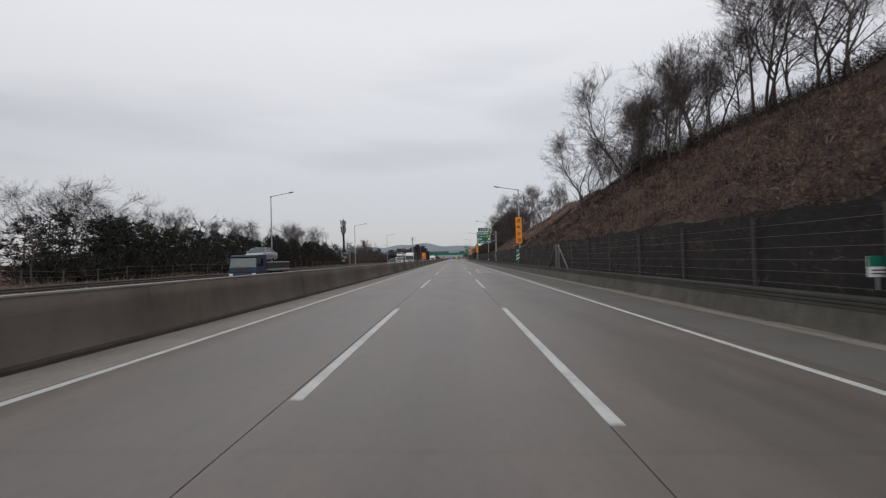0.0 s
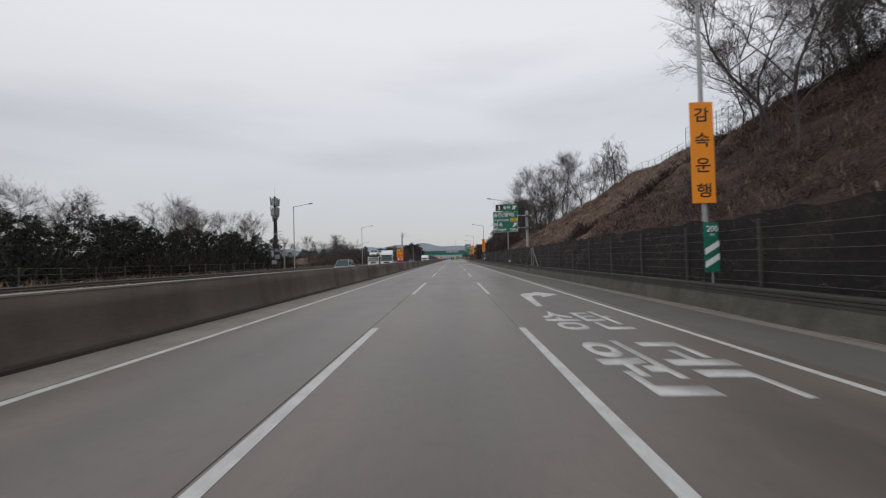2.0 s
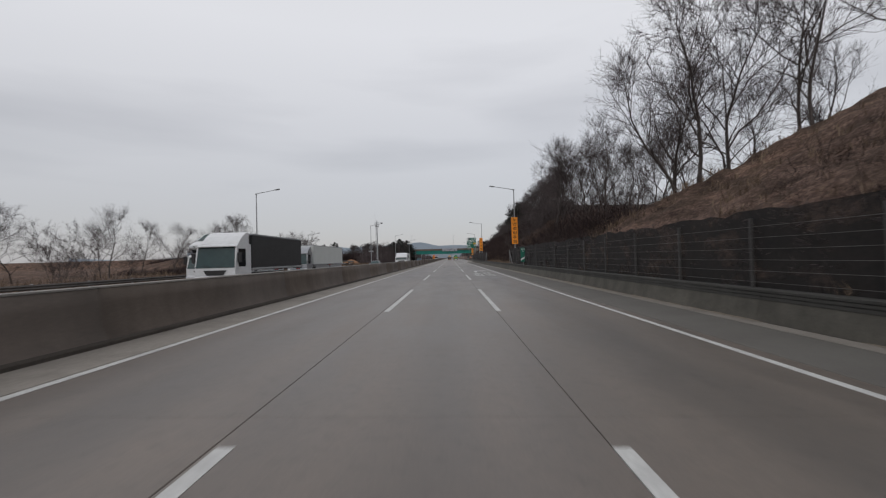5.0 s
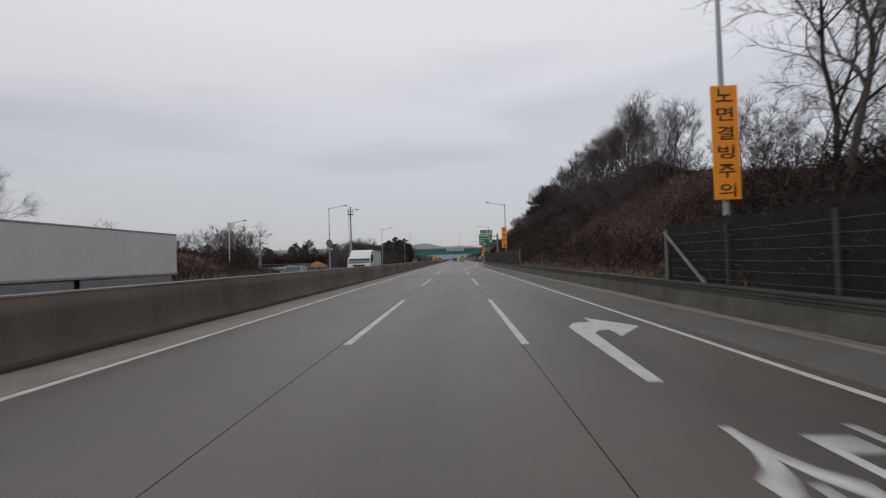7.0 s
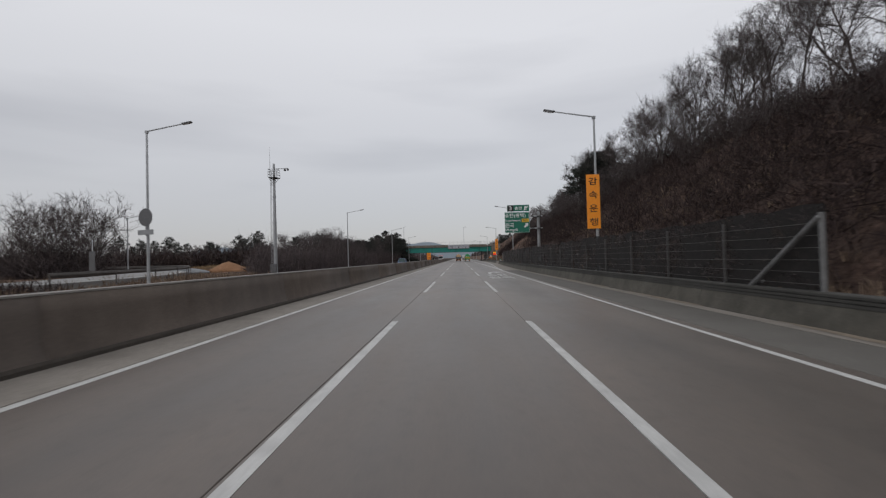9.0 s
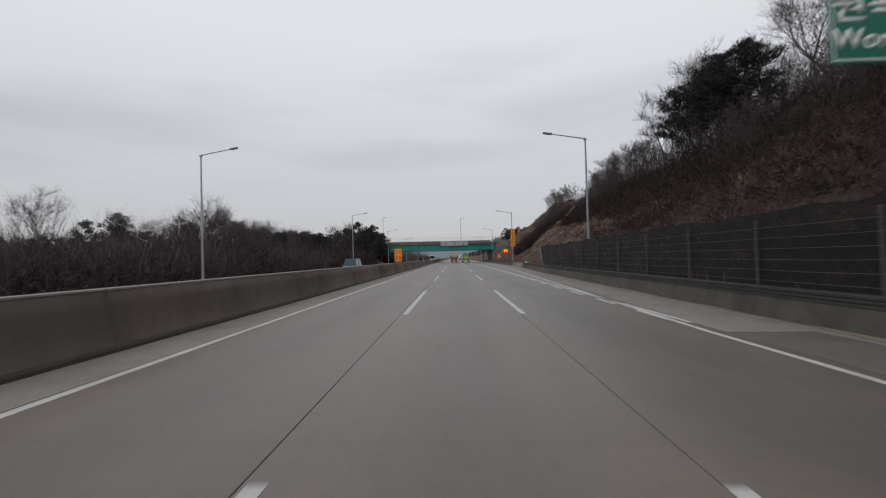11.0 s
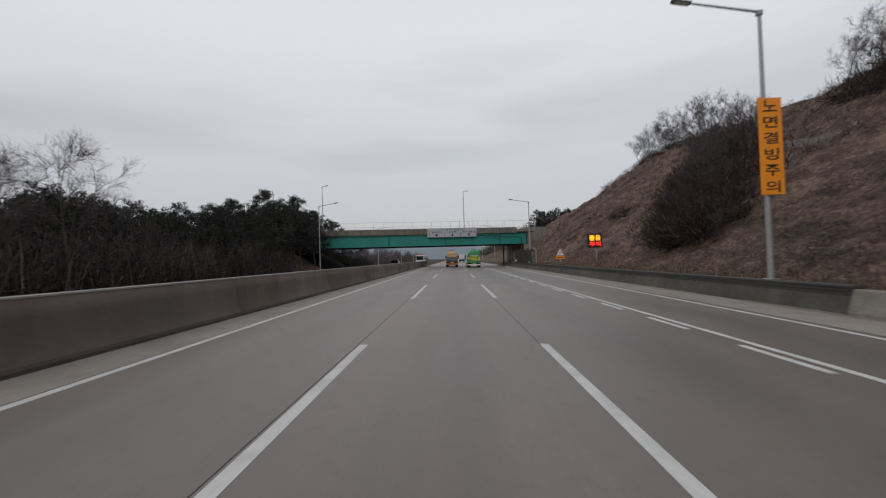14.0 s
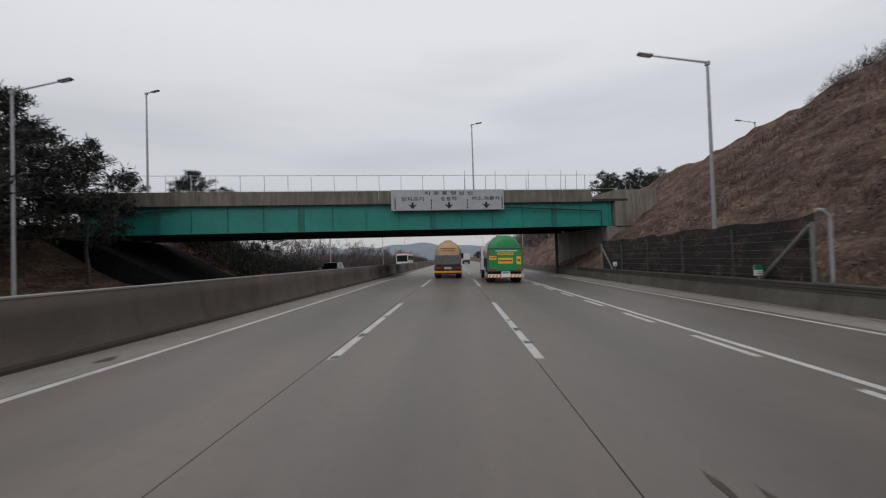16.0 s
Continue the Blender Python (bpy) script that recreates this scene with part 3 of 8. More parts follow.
JOINTS = [-6.35, -1.93, 1.72, 5.86]
for xa, xb in zip(JOINTS, JOINTS[1:]):
    me_near, me_far = slab_mesh(xa + 0.005, xb - 0.005, 27.994), slab_mesh(xa + 0.005, xb - 0.005, 199.99)
    for k in range(21):
        part("slab", me_near, None, road, m=pose(0, -52 + 28 * k, 0))
    for k in range(4):
        part("slab", me_far, None, road, m=pose(0, 536 + 200 * k, 0))


def strip(name, left, right, y0, y1, step, material, parent, lift=0.0, label=""):
    """A ribbon of road surface between two lines x(y)."""
    n = max(1, round((y1 - y0) / step))
    b = Build()
    rows = [y0 + (y1 - y0) * i / n for i in range(n + 1)]
    vs = []
    for y in rows:
        a, c = left(y), right(y)
        vs += [(a, y, road_z(a) + lift), (c, y, road_z(c) + lift), (c, y, road_z(c) + lift - 0.1), (a, y, road_z(a) + lift - 0.1)]
    fs = [(4 * i + k, 4 * i + (k + 1) % 4, 4 * i + 4 + (k + 1) % 4, 4 * i + 4 + k) for i in range(n) for k in range(4)]
    b.add(vs, fs + [(3, 2, 1, 0), (4 * n, 4 * n + 1, 4 * n + 2, 4 * n + 3)])
    return part(name, b, material, parent, label)


strip("shoulder", lambda y: 5.87, lambda y: wall_x(y) - 0.66, -60, 262, 60, M_ASPHALT, road, -0.004, "dull grey hard shoulder")
strip("gutter", lambda y: wall_x(y) - 0.65, lambda y: wall_x(y) + 0.05, -60, 262, 30, M_GUTTER, road, 0.006, "pale dusty concrete gutter")
strip("slip_lane", lambda y: 5.87, lambda y: wall_x(y) + 0.05, 262.01, 420, 6, M_ROAD, road, -0.003)
strip("gutter", lambda y: min(polyline(EDGE_LINE, y) + 0.32, wall_x(y) - 0.3), lambda y: wall_x(y) + 0.04, 262.01, 430, 10, M_GUTTER, road, 0.006, "pale concrete gutter")
strip("slip_lane", lambda y: 5.87, lambda y: 11.65, 420.01, ROAD_END, 200, M_ROAD, road, -0.003)
strip("median_gutter", lambda y: -6.66, lambda y: -5.45, -60, ROAD_END, 300, M_GUTTER, road, 0.005, "pale dusty concrete margin")

# painted lines
DASH0 = 5.45
dash_mesh = Build().box(-0.082, 0.082, 0, 9.75, -0.02, 0.004).mesh("lane_dash", M_PAINT)
for k in range(-2, 45):
    for x in (-1.8, 1.8):
        part("lane_dash", dash_mesh, None, road, m=pose(x, DASH0 + 20 * k, road_z(x) + 0.001, 0, 1.1, 0))


def line(left, width, y0, y1, step=30.0, name="edge_line"):
    strip(name, lambda y: left(y) - width / 2, lambda y: left(y) + width / 2, y0, y1, step, M_PAINT, road, 0.005)


for k in range(12):
    line(lambda y: -5.34, 0.15, -60 + 60 * k, 60 * k, 60)
line(lambda y: -5.34, 0.15, 660, ROAD_END, 200)
line(lambda y: polyline(EDGE_LINE, y), 0.15, -60, 262, 60)
line(lambda y: polyline(EDGE_LINE, y), 0.15, 262.01, 420, 4)
line(lambda y: 9.65, 0.15, 420.01, ROAD_END, 200)
line(lambda y: 5.82, 0.15, 263.5, 470, 40, "lane_line")
part("lane_dash", Build().box(-0.082, 0.082, 0, 0.79, -0.02, 0.004), M_PAINT, road, m=pose(1.8, DASH0 - 0.8, road_z(1.8) + 0.001, 0, 1.1, 0))
short_mesh = Build().box(-0.075, 0.075, 0, 2.1, -0.02, 0.004).mesh("short_dash", M_PAINT)
for k in range(52):
    part("short_dash", short_mesh, None, road, m=pose(5.5, 264 + 4.05 * k, road_z(5.5) + 0.002, 0, 1.1, 0))


def road_writing(y0):
    """Two place names, the nearer one first, and an arrow that turns off, stretched along the lane."""
    for text, ya, yb, x0, x1 in (("원곡", 0.0, 3.75, 2.5, 4.65), ("송탄", 5.1, 8.7, 2.65, 4.6)):
        me = lettering(text, M_PAINT, "road_lettering", x1 - x0, yb - ya, 0.006, 0.018)
        part("road_lettering", me, None, road, m=pose((x0 + x1) / 2, y0 + (ya + yb) / 2, road_z((x0 + x1) / 2) + 0.002, 0, 1.1, 0))
    b = Build().prism([(3.05, 10.3), (3.27, 10.3), (3.57, 14.3), (3.78, 14.72), (4.06, 14.8), (4.02, 13.9), (4.98, 15.35), (4.05, 16.95), (4.0, 16.1), (3.5, 15.95), (3.2, 15.2)], "z", 0, 0.006)
    part("turn_arrow", b, M_PAINT, road, m=pose(0, y0, road_z(3.2) + 0.058, 0, 1.1, 0))


for y0 in (49.7, 152.4, 239.5):
    road_writing(y0)

part("expansion_joint", Build().box(-6.3, 5.84, -0.06, 0.06, -0.1, 0.004), M_JOINT, road, "dark expansion joint", m=pose(0, 199.99, 0.002, 0, 1.1, 0))

# the far carriageway behind the median
opposite = thing("road", "far concrete carriageway behind the median barrier", "road", kind="structure")
part("slab", Build().prism([(-22.6, -0.12), (-7.1, 0.12), (-7.1, -0.4), (-22.6, -0.4)], "y", -80, ROAD_END), M_ROAD, opposite)
for x in (-8.2, -19.2):
    part("edge_line", Build().box(-0.075, 0.075, -60, ROAD_END, -0.02, 0.006), M_PAINT, opposite, m=pose(x, 0, 0.0165 * (x + 14.85) + 0.003))
far_dash = Build().box(-0.075, 0.075, 0, 10, -0.02, 0.006).mesh("lane_dash", M_PAINT)
for x in (-11.9, -15.55):
    for k in range(40):
        part("lane_dash", far_dash, None, opposite, m=pose(x, -40 + 20 * k, 0.0165 * (x + 14.85) + 0.004, 0, -0.9, 0))

# median barrier: sloped concrete sections, each with paler coping and dark foot band
median = thing("median_barrier", "long grey concrete safety barrier between the carriageways", "barrier", pose(-6.6, 0, road_z(-6.6)))
HALF = [(0.0, -0.1), (0.0, 0.07), (-0.045, 0.16), (-0.09, 0.28), (-0.125, 0.42), (-0.15, 0.6), (-0.17, 0.85), (-0.19, 1.16)]
PROFILE = HALF + [(-0.62 - x, z) for x, z in reversed(HALF)]
sect = Build().prism(PROFILE, "y", 0.0, 9.992).mesh("barrier_section", M_BARRIER)
for poly in sect.polygons:
    poly.use_smooth = len(poly.vertices) == 4
cope = Build().prism([(-0.18, 1.163), (-0.18, 1.195), (-0.2, 1.205), (-0.42, 1.205), (-0.44, 1.195), (-0.44, 1.163)], "y", 0.0, 9.992).mesh("coping", M_CAP)
foot_strip = Build().prism([(0.004, -0.1), (0.004, 0.072), (-0.024, 0.128), (-0.08, 0.128), (-0.08, -0.1)], "y", 0.0, 9.992).mesh("grime_band", M_DARKBROWN)
for k in range(58):
    part("grime_band", foot_strip, None, median, m=pose(0, -50 + 10 * k, 0))
    part("barrier_section", sect, None, median, m=pose(0, -50 + 10 * k, 0))
    part("coping", cope, None, median, m=pose(0, -50 + 10 * k, 0))
part("barrier_section", Build().prism(PROFILE, "y", 530, ROAD_END), M_BARRIER, median)
part("grime_band", Build().prism([(0.004, -0.1), (0.004, 0.072), (-0.024, 0.128), (-0.08, 0.128), (-0.08, -0.1)], "y", 530, ROAD_END), M_DARKBROWN, median)


# wall at the foot of the cut slope, in sections that follow its line
retaining = thing("retaining_wall", "low mossy concrete wall with dark grooved top band", "wall", pose(0, 0, 0))
BODY = [(-0.17, -0.35), (-0.17, 0.03), (0.0, 0.56), (0.42, 0.56), (0.42, -0.5)]
BAND = [(-0.012, 0.563), (-0.012, 0.64), (0.02, 0.645), (0.02, 0.66), (-0.012, 0.665), (-0.012, 0.735), (0.02, 0.74), (0.02, 0.755), (-0.015, 0.76), (-0.015, 0.82), (0.01, 0.84), (0.4, 0.84), (0.4, 0.563)]


PALE = [(-0.2, -0.35), (-0.2, 0.1), (-0.02, 0.7), (0.02, 0.74), (0.4, 0.74), (0.4, -0.5)]
M_PALEWALL = barrier_material("pale_wall_concrete", (0.22, 0.21, 0.195), (0.34, 0.325, 0.3), 1.0)


def wall_section(y0, y1, profile, name, material):
    xa, xb = wall_x(y0), wall_x(y1)
    g = 0.008 if y1 - y0 < 20 else 0
    rings = [[(x + px, y, road_z(x) + pz) for px, pz in profile] for x, y in ((xa, y0 + g), (xb, y1 - g))]
    part(name, Build().loft(rings), material, retaining)


for k in range(59):
    y0 = -53 + 8 * k
    if 322 < y0 < 338:
        wall_section(y0, y0 + 8, PALE, "wall_section", M_PALEWALL)
    else:
        wall_section(y0, y0 + 8, BODY, "wall_section", M_WALL)
        wall_section(y0, y0 + 8, BAND, "top_band", M_WALLBAND)
wall_section(419, 900, BODY, "wall_section", M_WALL)


# screen fence on the wall: posts, wires and a dark net in every bay, raking stays at the ends
def fence(y0, y1, stays=(0, 0), height=1.92):
    root = thing("fence", "dark screen fence with steel posts and wires", "fence", pose(0, 0, 0), "fences on the retaining wall")
    def base(y):
        x = wall_x(y) + 0.22
        return x, road_z(x) + 0.825
    n = max(1, round((y1 - y0) / 3.9))
    posts = [y0 + (y1 - y0) * i / n for i in range(n + 1)]
    for i, y in enumerate(posts):
        x, z = base(y)
        thick = 0.05 if i in (0, n) else 0.04
        part("post", Build().box(-thick, thick, -thick, thick, 0, height, 0.012).box(-thick - 0.03, thick + 0.03, -thick - 0.03, thick + 0.03, 0, 0.015), M_STAY if i in (0, n) else M_POST, root, m=pose(x, y, z))
    for a, c in zip(posts, posts[1:]):
        xa, za = base(a)
        xc, zc = base(c)
        sag = random.uniform(0.0, 0.12)
        cols = 7
        vs = []
        for i in range(cols):
            f = i / (cols - 1)
            x, y = xa + (xc - xa) * f + 0.07, a + (c - a) * f
            for j in range(4):
                top = height + 0.22 - sag * math.sin(math.pi * f) + random.uniform(-0.05, 0.09)
                vs.append((x + random.uniform(0, 0.03), y, za + (zc - za) * f + top * j / 3 - 0.02))
        part("net", Build().add(vs, [(4 * i + j, 4 * i + 4 + j, 4 * i + 5 + j, 4 * i + 1 + j) for i in range(cols - 1) for j in range(3)]), M_NET, root)
        for j in range(6):
            h = 0.18 + 0.3 * j
            mid = (xa / 2 + xc / 2 - 0.045, (a + c) / 2, (za + zc) / 2 + h - random.uniform(0, 0.02))
            part("wire", Build().pipe([(xa - 0.045, a, za + h), mid, (xc - 0.045, c, zc + h)], 0.005, 4), M_WIRE, root)
    for y, d in ((y0, stays[0]), (y1, stays[1])):
        if d:
            x, z = base(y)
            x2, z2 = base(y + d)
            part("stay", Build().tube((x - 0.06, y, z + height - 0.1), (x2 - 0.06, y + d, z2), 0.06, 0.06, 6), M_STAY, root, "pale raking stay")


fence(-42, 36.3, (0, -3.0))
fence(37.35, 91.5, (3.0, -2.9))
fence(92.6, 174.0, (2.6, -2.7))
fence(214.0, 304.6, (2.6, -2.3))
fence(392.1, 412.5, (2.4, -2.4))
bent = thing("lamp_arm_stub", "bent galvanised steel post beside the fence's end", "post", pose(12.12, 392.0, road_z(11.8) + 0.74))
part("post", Build().pipe([(0, 0, 0), (0, 0, 2.0), (-0.05, 0.0, 2.2), (-0.22, 0, 2.36), (-0.42, 0, 2.38)], 0.07, 10), M_GALV, bent)
part("base_plate", Build().box(-0.16, 0.16, -0.16, 0.16, 0, 0.03, 0.005), M_GALV, bent)


# small plates on the fence and the wall
def small_plate(x, y, z, w, h, upper, lower, label):
    root = thing("small_plate", label, "sign", pose(x, y, z), "small plates by the wall")
    part("plate", Build().box(-w / 2, w / 2, -0.012, 0.012, 0, h, 0.005), lower, root)
    if upper:
        part("header", Build().box(-w / 2, w / 2, -0.017, -0.0125, h * 0.5, h, 0.0), upper, root, "green upper half")
    for k in range(2):
        part("bar", Build().box(-w * 0.35, w * 0.35, -0.022, -0.0175, h * (0.14 + 0.16 * k), h * (0.2 + 0.16 * k)), M_CHASSIS, root)
    part("bracket", Build().tube((0, 0.03, -0.25), (0, 0.03, h), 0.02, 0.02, 6), M_GALV, root)


small_plate(8.56, 9.05, 1.1, 0.42, 0.42, M_GREEN, M_WHITE, "green and white plate on the fence")
small_plate(10.85, 320.6, 0.66, 0.5, 0.42, M_GREEN, M_WHITE, "green and white plate behind the wall")
small_plate(8.55, 110.4, 0.9, 0.3, 0.3, None, M_WHITE, "small white plate above the wall")
small_plate(11.6, 394.6, 0.75, 0.36, 0.4, M_GREEN, M_WHITE, "small white plate on the fence")
small_plate(11.6, 409.6, 0.85, 0.3, 0.3, None, M_WHITE, "small white plate by the fence")

# street lamps
def street_lamp(x, y, z, arm, height=10.9):
    """A tapered pole with a raking arm towards the road; arm: its reach in x."""
    root = thing("street_lamp", "tall galvanised street lamp with one raking arm", "street lamp", pose(x, y, z), "street lamps along the motorway")
    s = 1 if arm > 0 else -1
    part("pole", Build().tube((0, 0, 0), (0, 0, height), 0.105, 0.06, 10), M_GALV, root, smooth=False)
    part("base_plate", Build().box(-0.2, 0.2, -0.2, 0.2, -0.05, 0.03, 0.01), M_GALV, root)
    part("collar", Build().box(-0.1, 0.1, -0.09, 0.09, height - 0.14, height + 0.05, 0.02), M_GALV, root)
    part("arm", Build().tube((0, 0, height), (arm * 0.84, 0, height + abs(arm) * 0.84 * 0.17), 0.05, 0.038, 8), M_GALV, root)
    a = pose(arm * 0.92, 0, height + abs(arm) * 0.92 * 0.17 - 0.01, 0, -s * 9.5, 0)
    head = part("lamp_head", Build().box(-0.36, 0.36, -0.13, 0.13, -0.04, 0.07, 0.035, a), M_LAMPHEAD, root)
    part("lens", Build().box(-0.26, 0.26, -0.1, 0.1, -0.06, -0.038, 0.008, a), M_LENS, head)
    return root


for x, y in ((9.06, 2.2), (8.95, 59.85), (9.06, 115.7), (8.95, 170.6), (8.9, 232.0), (10.0, 286.0), (11.64, 342.85), (12.4, 398.7)):
    street_lamp(x, y, road_z(x) + 0.84, -3.1, 9.9)
for x, y in ((11.85, 455), (11.85, 512), (11.85, 570)):
    street_lamp(x, y, road_z(x) + 0.5, -3.1, 10.2)
for x, y, h in ((-25.2, 4.5, 10.8), (-25.2, 61.4, 10.8), (-26.1, 117.5, 10.8), (-25.6, 170.5, 11.0), (-21.4, 233.0, 11.0), (-21.6, 289.1, 11.0), (-21.1, 343.3, 10.9), (-22.2, 399.8, 11.0), (-22.2, 457, 11.0), (-22.2, 514, 11.0), (-22.2, 571, 11)):
    street_lamp(x, y, ground_z(min(x, -22.7), y) - 0.02, 3.1, h)
# two lamps on the ramp that climbs away
for x, y in ((-38, 231), (-48.7, 266.9)):
    street_lamp(x, y, ground_z(x, y) - 0.1, 3.0, 8.9 - ground_z(x, y))


# orange banners on the lamp poles
def banner(text, y, x0, x1, z0, z1):
    root = thing("banner_sign", "orange vertical warning banner on lamp pole: " + text, "sign", pose((x0 + x1) / 2, y, z0), "orange banners on lamp poles")
    w, h = x1 - x0, z1 - z0
    part("board", Build().box(-w / 2, w / 2, -0.015, 0.015, 0, h, 0.006), M_ORANGE, root)
    for f in (0.06, 0.94):
        part("bracket", Build().box(-w / 2 + 0.04, w / 2 - 0.04, 0.016, 0.06, h * f - 0.03, h * f + 0.03, 0.005), M_GALV, root)
    n = len(text)
    for i, ch in enumerate(text):
        me = lettering(ch, M_BLACK, "letter", w * 0.62, h / n * 0.56 if n < 5 else h / n * 0.72, 0.004, 0.012)
        part("letter", me, None, root, m=facing(0, -0.017, h * (1 - (i + 0.5) / n)))


banner("감속운행", 59.7, 8.46, 9.26, 3.38, 6.88)
banner("노면결빙주의", 170.42, 8.5, 9.32, 3.3, 6.85)
banner("감속운행", 231.86, 8.24, 9.08, 3.35, 6.82)
banner("노면결빙주의", 342.7, 11.33, 12.17, 3.7, 7.25)


# green countdown markers towards the exit
def countdown(x, y, z0, text, bars):
    root = thing("distance_marker", "green countdown marker with white diagonal bars", "sign", pose(x, y, z0), "countdown markers before the exit")
    part("board", Build().box(-0.27, 0.27, -0.012, 0.012, 0, 1.6, 0.006), M_GREEN, root)
    part("post", Build().tube((0, 0.05, -0.45), (0, 0.05, 1.5), 0.03, 0.03, 6), M_GALV, root)
    part("letter", lettering(text, M_WHITE, "letter", 0.36, 0.2, 0.004, 0.01), None, root, m=facing(0, -0.014, 1.4))
    part("letter", lettering("m", M_WHITE, "letter", 0.14, 0.09, 0.004, 0.01), None, root, m=facing(0, -0.014, 1.2))
    for i in range(bars):
        z = 0.14 + 0.42 * i
        part("diagonal_bar", Build().prism([(-0.25, z), (0.25, z + 0.3), (0.25, z + 0.5), (-0.25, z + 0.2)], "y", -0.017, -0.0125), M_WHITE, root)


countdown(8.52, 58.72, 1.04, "200", 2)
countdown(8.54, 161.9, 1.02, "100", 1)


# exit direction signs on a single post
def exit_sign(y, dx, near, up):
    root = thing("direction_sign", "green motorway exit sign on grey steel post", "sign", pose(9.15 + dx, y, road_z(9.15) + 0.6 + up), "exit direction signs")
    part("post", Build().tube((0.18, 0.62, -up - 0.3), (0.18, 0.62, 6.55), 0.2, 0.18, 12).tube((0.18, 0.62, 6.55), (0.18, 0.62, 6.6), 0.18, 0.12, 12), M_GALV, root)
    for z in (4.45, 5.95):
        part("cross_arm", Build().tube((-4.0, 0.06, z), (0.6, 0.06, z), 0.07, 0.07, 8), M_GALV, root)
        part("clamp", Build().box(-0.09, 0.45, 0.0, 0.86, z - 0.1, z + 0.1, 0.03), M_CHASSIS, root)
        part("clamp", Build().box(-0.85, -0.4, 0.0, 0.14, z - 0.09, z + 0.09, 0.03), M_CHASSIS, root)
    x0, x1, z0, z1 = -4.1, -0.8, 3.92, 6.5
    board = part("board", Build().box(x0, x1, -0.03, 0.0, z0, z1, 0.012), M_GREEN, root)
    part("border", Build().prism([(x0 + 0.05, z0 + 0.05), (x1 - 0.05, z0 + 0.05), (x1 - 0.05, z1 - 0.05), (x0 + 0.05, z1 - 0.05)], "y", -0.0335, -0.0305), M_WHITE, board, "thin white border")
    part("field", Build().prism([(x0 + 0.075, z0 + 0.075), (x1 - 0.075, z0 + 0.075), (x1 - 0.075, z1 - 0.075), (x0 + 0.075, z1 - 0.075)], "y", -0.037, -0.0338), M_GREEN, board)
    tab = part("tab_board", Build().box(x0 + 0.36, x1, -0.03, 0.0, z1 + 0.1, z1 + 0.9, 0.012), M_GREEN, root)
    part("number_panel", Build().box(x0 + 0.4, x0 + 1.2, -0.036, -0.0305, z1 + 0.14, z1 + 0.86, 0.0), M_BLACK, tab, "black exit number panel")
    ym = -0.039
    part("letter", lettering("3", M_WHITE, "letter", 0.34, 0.5, 0.004, 0.02), None, tab, m=facing(x0 + 0.8, ym, z1 + 0.5))
    part("letter", lettering("송탄", M_WHITE, "letter", 1.0, 0.42, 0.004, 0.016), None, tab, m=facing(x0 + 1.85, -0.032, z1 + 0.5))
    pict = Build().prism([(0, 0), (0.16, 0), (0.2, 0.5), (0.1, 0.5)], "y", -0.036, -0.0315)
    pict.prism([(0.24, 0), (0.36, 0), (0.34, 0.22), (0.6, 0.42), (0.55, 0.5), (0.3, 0.38), (0.3, 0.5), (0.22, 0.5)], "y", -0.036, -0.0315)
    pm = part("pictogram", pict, M_WHITE, tab, "white junction pictogram")
    pm.location = (x0 + 2.58, 0, z1 + 0.25)
    yl = -0.041
    for text, cx, cz, w, h in (("송탄(평택)", -0.28, 2.12, 2.75, 0.62), ("Songtan(Pyeongtaek)", -0.52, 1.52, 1.98, 0.3), ("원곡", -1.0, 0.95, 1.15, 0.58), ("Wongok", -0.75, 0.34, 1.7, 0.42)):
        part("letter", lettering(text, M_WHITE, "letter", w, h, 0.004, 0.012), None, board, m=facing(x0 + 1.65 + cx + (0.05 if cx > -0.4 else 0), yl, z0 + cz))
    if near:
        part("letter", lettering("150m", M_WHITE, "letter", 1.0, 0.34, 0.004, 0.012), None, board, m=facing(x0 + 2.72, yl, z0 + 0.34))
    part("route_panel", Build().box(x0 + 2.28, x0 + 3.2, -0.042, -0.0375, z0 + 1.32, z0 + 1.74, 0.0), M_YELLOW, board, "yellow route number panel")
    part("letter", lettering("302", M_BLACK, "letter", 0.72, 0.3, 0.004, 0.012), None, board, m=facing(x0 + 2.74, -0.046, z0 + 1.53))
    ar = Build().prism([(-0.3, -0.22), (-0.16, -0.36), (0.1, -0.1), (0.2, -0.2), (0.26, 0.24), (-0.18, 0.18), (-0.06, 0.06)], "y", -0.045, -0.038)
    am = part("arrow", ar, M_WHITE, board, "white slanting exit arrow")
    am.location = (x0 + 2.85, 0, z0 + 0.95)
    # the boards are a little narrower than their artwork is laid out
    for ob in (board, tab):
        ob.scale.x = 0.93
        ob.location.x = x0 * 0.07


exit_sign(99.7, 0.24, True, 0.38)
exit_sign(259.0, 0.75, False, 0.28)


